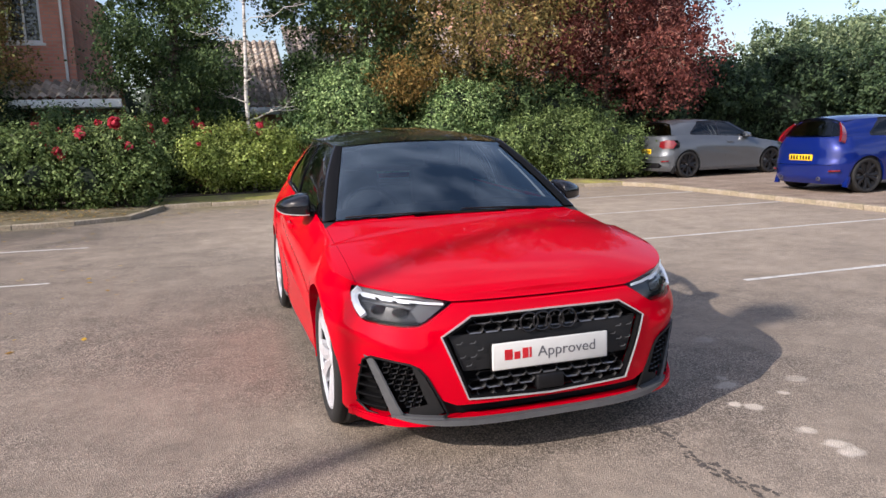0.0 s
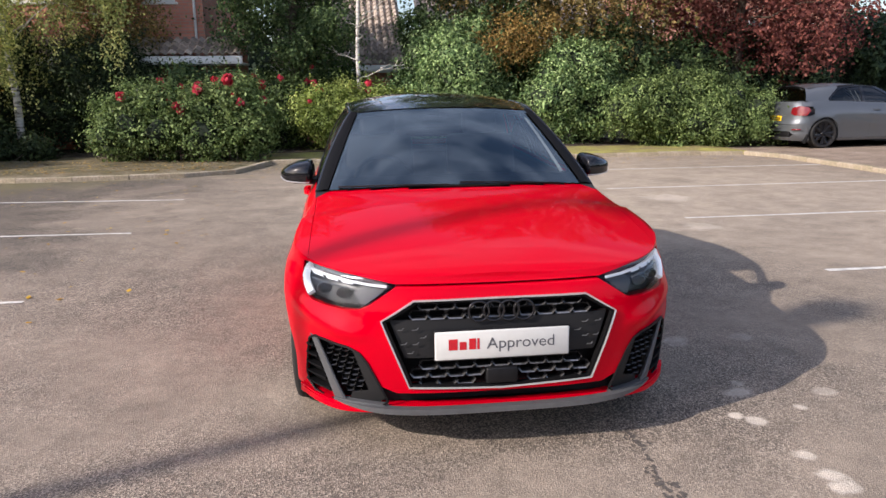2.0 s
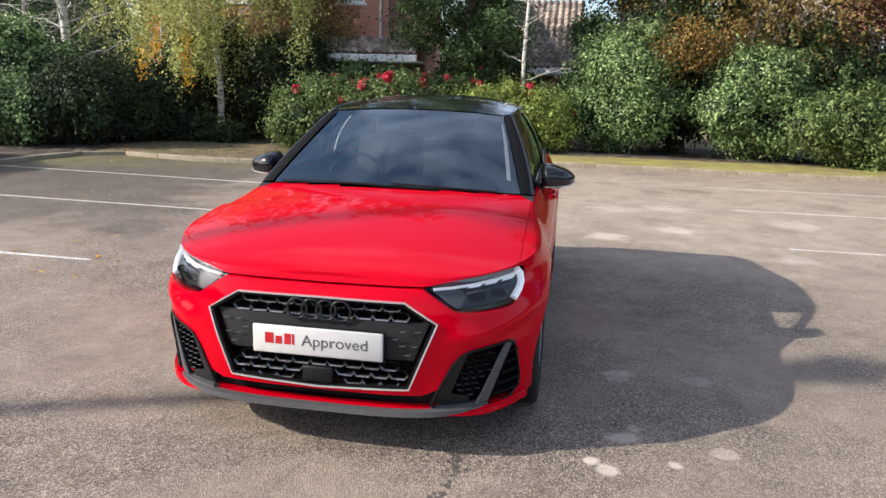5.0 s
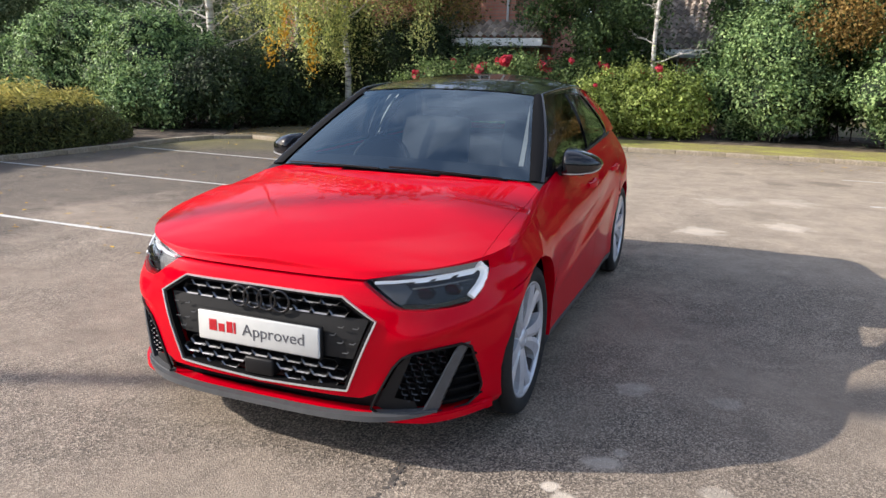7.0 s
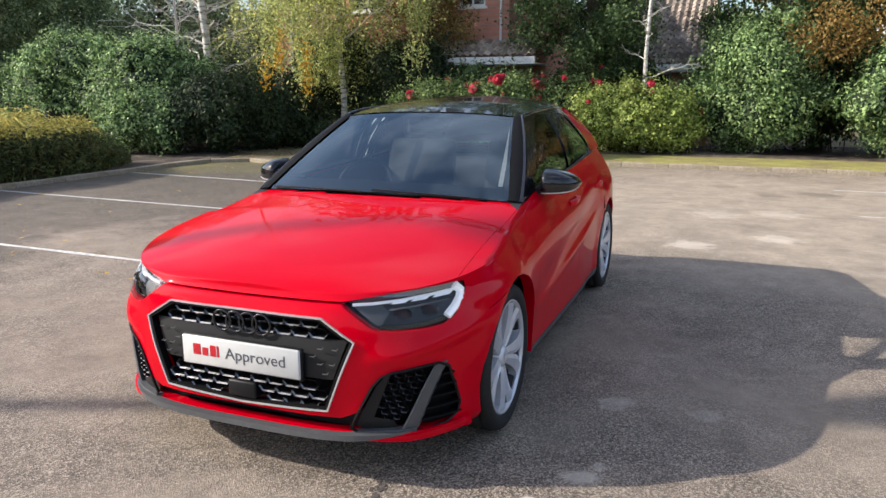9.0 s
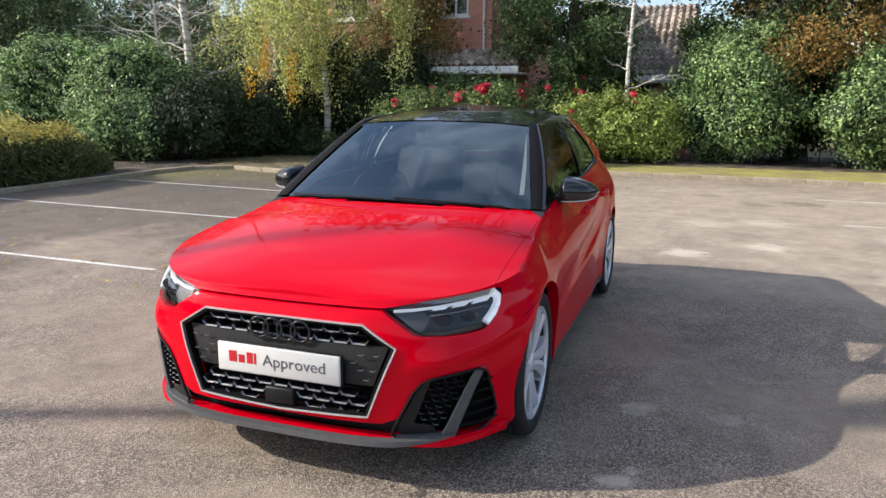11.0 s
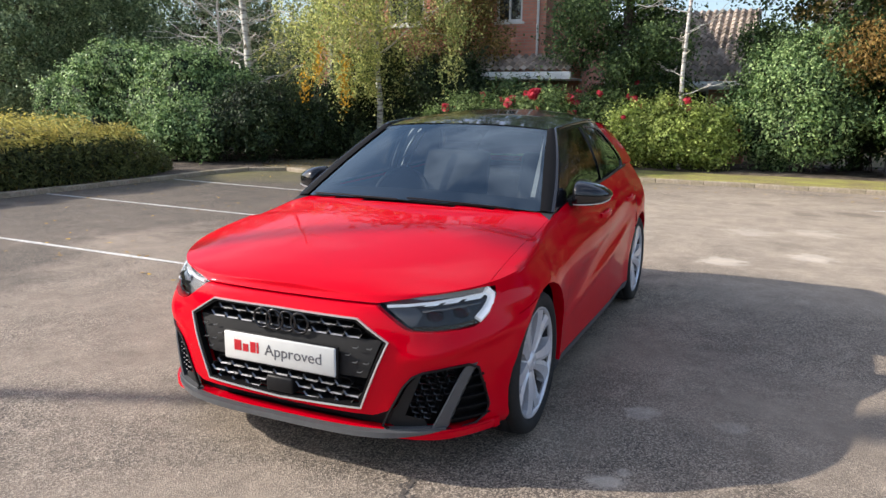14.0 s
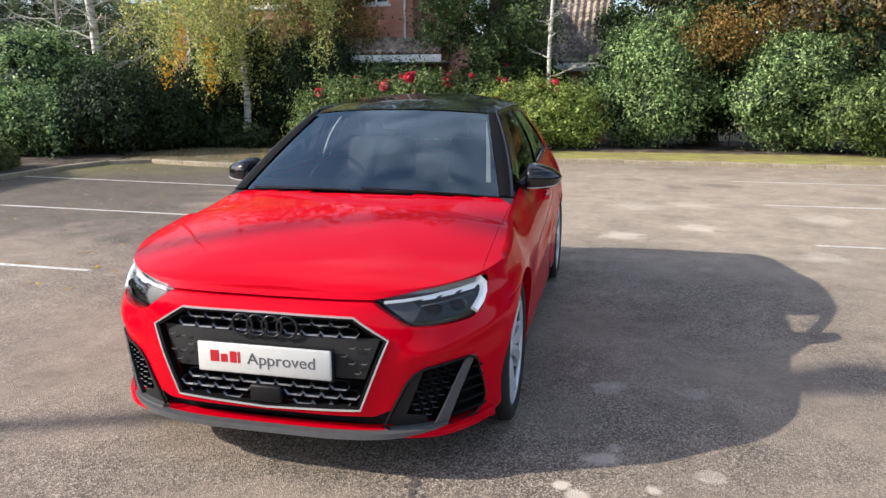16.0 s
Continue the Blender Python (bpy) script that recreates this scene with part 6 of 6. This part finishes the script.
gb.faces.new((v[1], w2[1], w2[2], v[2]))
part("gable", fix(gb), M_BRICK, h2, smooth=False)
part("fascia", box_bm((-2.6, 17.55, 1.93), (1.15, 17.62, 2.13)), M_WHITE, h2)

for x0, x1, y0, zt, lab in ((3.0, 6.5, 33.0, 4.6, "far white rendered house behind the trees"), (8.0, 13.0, 36.0, 5.0, "far pale house behind the red tree")):
    hh = root("house", pose(0, 0, 0), lab, "house")
    wall_with_openings(hh, x0, x1, y0, y0 + 7, 0.0, zt, [(x0 + 0.8, 2.6, 1.1, 1.1)], M_STUCCO)
    house_window(hh, x0 + 0.8, 2.6, 1.1, 1.1, y0 + 0.03)
    tiled_roof(hh, x0 - 0.3, x1 + 0.3, y0 - 0.4, zt - 0.1, y0 + 3.5, zt + 2.3, 0.35, 0.3)
h4 = root("house", pose(0, 0, 0), "tall red brick building with white windows seen through the trees", "building")
wins = [(15.0 + 3.2 * k, z, 1.5, 1.6) for k in range(4) for z in (3.6, 6.8)]
wall_with_openings(h4, 13.5, 28.0, 38.0, 48.0, 0.0, 9.6, wins, M_BRICK)
for x, z, w, h in wins:
    house_window(h4, x, z, w, h, 38.03)
tiled_roof(h4, 13.2, 28.3, 37.5, 9.5, 43.0, 12.5, 0.4, 0.35)

# ---- cars ----
red_car()
other_car("hatchback_car", pose(13.0, 13.45, 0.07, 0, 0, 95), M_GREY, "silver-grey three-door hatchback with black wheels, parked on paving", (1.03, 1.05, 1.02), False)
other_car("hatchback_car", pose(13.0, 8.05, 0.07, 0, 0, 90), M_BLUE, "bright blue hatchback with black wheels, parked on paving", (1.03, 1.05, 0.99), True)

# ---- lamp column beyond the kerb, whose shadow crosses the tarmac ----
lp = root("street_lamp", pose(-13.3, -4.75, 0.06), "tall galvanised street lamp column on the side bed", "street lamp")
part("column", lathe([(0.0, 0.15), (0.02, 0.15), (1.2, 0.145), (1.25, 0.125), (9.2, 0.045), (9.25, 0.0001)], 16, "Z"), M_GALV, lp)
ar = bmesh.new()
sweep(ar, [(0, 0, 9.15), (0.02, -0.04, 9.28), (0.03, -0.10, 9.36)], 0.07, 0.07, (1, 0, 0), round_=True)
part("bracket", fix(ar), M_GALV, lp)
lt = part("lantern", lathe([(9.32, 0.08), (9.34, 0.15), (9.55, 0.20), (9.60, 0.22), (9.68, 0.16), (9.72, 0.0001)], 20, "Z"), M_GALV, lp)
lt.location = (0.03, -0.10, 0.0)

# ---- plants, left to right ----
Z = BED
LA = "glossy dark green laurel shrub in the planting bed"
shrub(1, -17.4, 13.6, Z, (3.0, 2.4, 2.2), 12000, 0.095, M_LAUREL2, LA, nb=8)
shrub(2, -14.6, 12.7, Z, (2.9, 2.5, 2.75), 22000, 0.090, M_LAUREL2, LA, nb=10)
shrub(3, -11.75, 12.3, Z, (2.7, 2.5, 2.6), 20000, 0.088, M_LAUREL2, LA, nb=10)
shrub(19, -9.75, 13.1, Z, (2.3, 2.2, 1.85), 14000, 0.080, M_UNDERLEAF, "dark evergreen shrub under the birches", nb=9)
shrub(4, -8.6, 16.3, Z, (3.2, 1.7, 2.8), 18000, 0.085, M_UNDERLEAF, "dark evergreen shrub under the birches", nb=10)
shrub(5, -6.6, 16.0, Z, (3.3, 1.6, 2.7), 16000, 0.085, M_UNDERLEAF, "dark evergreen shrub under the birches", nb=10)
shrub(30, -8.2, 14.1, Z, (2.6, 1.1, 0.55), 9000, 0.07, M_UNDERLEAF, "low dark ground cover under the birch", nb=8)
shrub(32, -10.75, 10.95, Z, (1.8, 1.5, 1.35), 12000, 0.085, M_LAUREL2, LA, nb=8)
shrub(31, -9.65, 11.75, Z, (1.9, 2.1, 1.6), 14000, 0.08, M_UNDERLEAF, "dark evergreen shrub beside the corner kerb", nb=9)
RO = "leggy rose bush with yellow-green leaves and red blooms"
shrub(6, -4.45, 13.3, Z, (2.3, 1.8, 1.45), 13000, 0.070, M_ROSEDARK, RO, "rose_bush", 14, "rose bushes", 0.6, 14)
shrub(7, -3.1, 13.2, Z, (2.0, 1.8, 1.5), 13000, 0.070, M_ROSEDARK, RO, "rose_bush", 14, "rose bushes", 0.6, 22)
shrub(8, -2.3, 15.7, Z, (2.2, 1.4, 1.65), 12000, 0.070, M_ROSEDARK, RO, "rose_bush", 14, "rose bushes", 0.6, 18)
shrub(9, -0.5, 15.3, Z, (2.9, 1.5, 1.5), 22000, 0.072, M_ROSE, RO, "rose_bush", 14, "rose bushes", 0.6, 9)
shrub(10, 2.0, 16.0, Z, (2.5, 2.1, 3.05), 27000, 0.085, M_LAUREL2, "tall bright green laurel shrub behind the mossy verge", nb=13)
shrub(11, 4.95, 15.3, Z, (2.5, 2.0, 2.5), 22000, 0.085, M_LAUREL2, "tall bright green laurel shrub behind the mossy verge", nb=11)
shrub(12, 6.9, 14.1, Z, (2.8, 1.7, 1.55), 18000, 0.080, M_ROSEDARK, "low dull green shrub behind the verge", nb=9)
shrub(13, 8.4, 13.5, Z, (2.4, 1.5, 1.25), 12000, 0.075, M_ROSEDARK, "low dry green shrub behind the verge", nb=7)
shrub(14, 3.5, 17.2, Z, (3.0, 1.4, 3.0), 12000, 0.11, M_DARKLEAF, LA, nb=8)
shrub(17, 10.8, 17.6, Z, (4.5, 1.6, 3.3), 13000, 0.11, M_DARKLEAF, LA, nb=9)
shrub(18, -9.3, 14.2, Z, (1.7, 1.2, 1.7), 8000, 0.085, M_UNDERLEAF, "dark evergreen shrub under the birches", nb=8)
shrub(15, 7.3, 16.2, Z, (4.6, 2.0, 2.9), 15000, 0.11, M_DARKLEAF, LA, nb=8)
shrub(16, -3.9, 15.2, Z, (2.6, 1.2, 1.85), 9000, 0.085, M_DARKLEAF, "dark evergreen shrub before the porch", nb=8)
for k, (x, y, h) in enumerate(((11.5, 17.0, 3.0), (14.5, 17.2, 3.4), (17.5, 17.0, 3.6), (20.5, 15.5, 3.7), (22.5, 12.5, 3.6), (23.5, 9.5, 3.6))):
    shrub(20 + k, x, y, Z, (4.0, 2.6, h), 11000, 0.13, M_HEDGELEAF, "tall dark green hedge behind the parked cars", "hedge", 9, "hedge behind the cars")
# clipped golden hedge on the side bed
rng = np.random.default_rng(50)
hd = root("clipped_hedge", pose(-10.1, 4.4, Z), "low rounded golden-green ornamental hedge on the side bed", "hedge")
def hedge_pt(u, v):
    a = math.pi * v
    e = max(0.0, abs(2 * u - 1) - 0.45) / 0.55
    w = 1.55 * math.sqrt(max(0.0, 1 - 0.75 * e * e))
    h = (0.84 + 0.26 * u) * math.sqrt(max(0.0, 1 - 0.97 * e * e))
    return np.array([-math.copysign(abs(math.cos(a)) ** 0.55, math.cos(a)) * w * 0.95, (2 * u - 1) * 4.6, h * math.sin(a) ** 0.62])
pp, dd = [], []
for k in range(44000):
    u, v = rng.random(), 0.5 - 0.5 * math.cos(math.pi * rng.random())
    lift = 1 + 0.10 * math.sin(u * 31) * math.sin(v * 9 + 1) + 0.06 * math.sin(u * 77 + v * 5)
    q = hedge_pt(u, v) * (1 - 0.12 * rng.random()) * np.array([1, 1, lift])
    q[2] += 0.14 * rng.random() ** 6
    pp.append(q)
    dd.append(np.array([-math.cos(math.pi * v), 0, math.sin(math.pi * v)]))
pp, dd = np.array(pp), np.array(dd)
# split by height: sunlight coloured into the top leaves, shade into the sides
sunlit = pp[:, 2] + rng.normal(0, 0.05, len(pp)) > 0.63 + 0.10 * (pp[:, 1] / 4.6)
part_me("sunlit_top", leaf_me("sunlit_top", leaves(rng, pp[sunlit], dd[sunlit], 0.11, 0.26, 0.38)), M_HEDGEGRASS, hd, "golden fresh growth on the top")
part_me("shaded_side", leaf_me("shaded_side", leaves(rng, pp[~sunlit], dd[~sunlit], 0.10, 0.26, 0.6)), M_HEDGESIDE, hd, "dark green foliage of the sides")
part("shade_core", fix(grid_bm(lambda u, v: Vector(hedge_pt(u, v) * 0.86), 16, 12)), M_INNER, hd)

tree(101, -11.52, 14.09, Z, 11.0, 2.6, 1.9, 0, 0.07, M_BIRCHLEAF, 0.135, M_BIRCH, "silver birch with white bark and bare drooping branches", 0.5, 40, name="birch_tree", bare=True)
tree(102, -7.95, 15.0, Z, 7.6, 2.5, 2.8, 11000, 0.072, M_BIRCHLEAF, 0.092, M_BIRCH, "weeping silver birch with yellowing leaves", 1.1, 22, name="birch_tree", lean=(0.2, -0.9), strands=1150, extra=(((0.90, -3.15, 2.15), (0.86, -3.15, 1.95), (0.92, -3.15, 1.72), (0.83, -3.15, 1.48), (0.45, -3.45, 2.42), (0.40, -3.45, 2.22), (0.38, -3.45, 2.0), (0.17, -3.60, 1.82), (0.15, -3.60, 1.6)), M_YELLOWLEAF, 50, (0.07, 0.07, 0.17)))
tree(103, -0.29, 15.2, Z, 8.5, 1.5, 1.7, 0, 0.05, M_BIRCHLEAF, 0.062, M_BIRCH, "slender young birch with bare branches", 0.0, 14, bare=True, name="birch_tree")
tree(104, -1.9, 16.6, Z, 9.0, 1.5, 1.3, 76000, 0.082, M_DARKLEAF, 0.16, M_BARK, "dense dark evergreen tree before the houses", 0.0, 26)
tree(116, 1.55, 17.1, Z, 3.5, 0.75, 1.4, 16000, 0.08, M_DARKLEAF, 0.08, M_BARK, "small dark evergreen tree beside the tiled roof", 0.0, 16)
tree(105, 3.4, 17.4, Z, 13.0, 2.6, 1.4, 76000, 0.10, M_DARKLEAF, 0.16, M_BARK, "dense dark evergreen tree before the houses", 0.0, 24)
BROWN = ((-2.9, -1.2, 2.45), (-2.6, -1.3, 2.25), (-2.3, -1.3, 2.65), (-2.0, -1.2, 2.3), (-1.7, -1.2, 2.55), (-2.4, -1.2, 2.9), (-1.2, -1.0, 2.9))
tree(106, 5.7, 16.4, Z, 12.5, 3.0, 1.9, 64000, 0.098, M_OLIVELEAF, 0.15, M_BARK, "broad tree turning olive and brown", 0.3, 22, extra=(BROWN, M_BROWNLEAF, 420, (0.22, 0.16, 0.20)))
tree(107, 9.5, 16.0, Z, 10.5, 2.7, 2.3, 72000, 0.098, M_REDLEAF, 0.15, M_BARK, "broad tree with crimson autumn leaves", 0.3, 22)
tree(115, -14.6, 16.6, Z, 6.5, 2.6, 1.6, 0, 0.05, M_BIRCHLEAF, 0.08, M_TWIG, "bare branching tree behind the laurels", 0.0, 34, bare=True)
tree(109, -17.5, 19.0, Z, 8.0, 3.6, 1.0, 70000, 0.10, M_WOODS, 0.2, M_BARK, "tall dark tree behind the laurels", 0.2, 26)
tree(110, -22.5, 16.0, Z, 6.5, 3.4, 1.0, 100000, 0.10, M_WOODS, 0.2, M_BARK, "tall green tree behind the laurels", 0.2, 28)
tree(117, -26.5, 20.0, Z, 9.0, 4.2, 1.0, 80000, 0.13, M_WOODS, 0.2, M_BARK, "tall green tree behind the laurels", 0.2, 26)
tree(111, -9.7, 15.5, Z, 5.5, 1.5, 2.2, 5000, 0.07, M_BIRCHLEAF, 0.11, M_BIRCH, "silver birch behind the laurels", 0.6, 18, name="birch_tree", strands=70)
tree(114, -6.2, 17.0, Z, 6.2, 1.3, 1.6, 26000, 0.075, M_OLIVELEAF, 0.07, M_BARK, "small tree turning brown before the house", 0.3, 18)
tree(112, 26.0, 24.0, Z, 5.0, 3.8, 1.3, 40000, 0.16, M_WOODS, 0.2, M_BARK, "tall pale green tree beyond the hedge", 0.2, 20)
tree(113, 31.0, 18.0, Z, 4.8, 3.8, 1.3, 30000, 0.16, M_WOODS, 0.2, M_BARK, "tall pale green tree beyond the hedge", 0.2, 18)

# tall trees behind the houses, mirrored in the bonnet
TALL = "tall leafy tree standing behind the houses"
tree(120, -6.5, 28.0, 0, 17.0, 4.2, 6.5, 26000, 0.20, M_DARKLEAF, 0.28, M_BARK, TALL, 0.0, 20, depth=0.6)
tree(121, -14.0, 27.0, 0, 16.0, 4.2, 6.0, 26000, 0.20, M_DARKLEAF, 0.28, M_BARK, TALL, 0.0, 20, depth=0.6)
tree(122, 5.5, 29.0, 0, 16.0, 4.0, 6.5, 26000, 0.20, M_DARKLEAF, 0.28, M_BARK, TALL, 0.0, 20, depth=0.6)
tree(123, 14.0, 27.0, 0, 14.0, 4.0, 6.0, 22000, 0.20, M_DARKLEAF, 0.28, M_BARK, TALL, 0.0, 20, depth=0.6)

# far woods all round, one mass of foliage
rng = np.random.default_rng(77)
bl = []
for k in range(150):
    a = 2 * math.pi * k / 150
    r = rng.uniform(62, 80)
    h = rng.uniform(3.0, 5.5)
    bl.append((np.array([r * math.cos(a), r * math.sin(a) + 5, h * 0.9]), np.array([rng.uniform(2.5, 4.5), rng.uniform(2.5, 4.5), h])))
p, d = scatter(rng, bl, 42000, 0.25, 6, 0.5)
fw = part_me("far_woods", leaf_me("far_woods", leaves(rng, p, d, 0.55, 0.6)), M_WOODS, None)
tagged(fw, "distant belt of green trees", "woods", kind="stuff")
part("far_woods_shade_core", core_bm(bl, 0.85), M_INNER, fw)

# ---- small things on the ground ----
def crack(x0, y0, x1, y1, n, seed):
    """A line of ragged pits where the surface has broken away."""
    rg = np.random.default_rng(seed)
    b = bmesh.new()
    for k in range(n):
        t = rg.random()
        cx, cy = x0 + (x1 - x0) * t + 0.02 * math.sin(9 * t) + rg.normal(0, 0.011), y0 + (y1 - y0) * t
        r = rg.uniform(0.003, 0.010)
        m = int(rg.integers(5, 9))
        b.faces.new([b.verts.new((cx + r * rg.uniform(0.5, 1.4) * math.cos(2 * math.pi * j / m), cy + 1.5 * r * rg.uniform(0.5, 1.4) * math.sin(2 * math.pi * j / m), 0.002 + 0.00001 * k)) for j in range(m)])
    tagged(part("ground_crack", fix(b), M_CRACK, None, smooth=False), "ragged line of dark pits in the tarmac", "crack", kind="structure")


crack(0.53, 0.12, 0.53, -0.75, 150, 3)
crack(0.53, -0.3, 0.60, -0.62, 50, 4)
rng = np.random.default_rng(90)
n = 520
lx = np.concatenate([rng.uniform(-9, -2, n // 2), rng.uniform(-8.5, 8, n // 2)])
ly = np.concatenate([rng.uniform(2, 11, n // 2), 11.8 - np.abs(rng.normal(0, 0.5, n // 2))])
keepl = ~((lx < -2.4) & (ly > 10.2))
pos = np.stack([lx, ly, np.full(n, 0.012)], axis=1)[keepl]
fl = part_me("fallen_leaves", leaf_me("fallen_leaves", leaves(rng, pos, np.tile([0, 0, 6.0], (len(pos), 1)), 0.05, 0.6, 0.3)), M_YELLOWLEAF, None)
tagged(fl, "scattered dry yellow leaves on the tarmac", "leaves", kind="stuff")

n = 1500
pos = np.stack([rng.uniform(-9.0, -2.7, n), 13.6 - 2.9 * rng.random(n) ** 0.7, np.full(n, BED + 0.035)], axis=1)
fl = part_me("leaf_litter", leaf_me("leaf_litter", leaves(rng, pos, np.tile([0, 0, 4.0], (len(pos), 1)), 0.06, 0.6, 0.5)), M_BROWNLEAF, None)
tagged(fl, "brown leaf litter on the dirt verge", "leaves", kind="stuff")

# ---- kerbs ----
kerb_run(KERB, "kerb", "weathered concrete kerbstones round the car park")
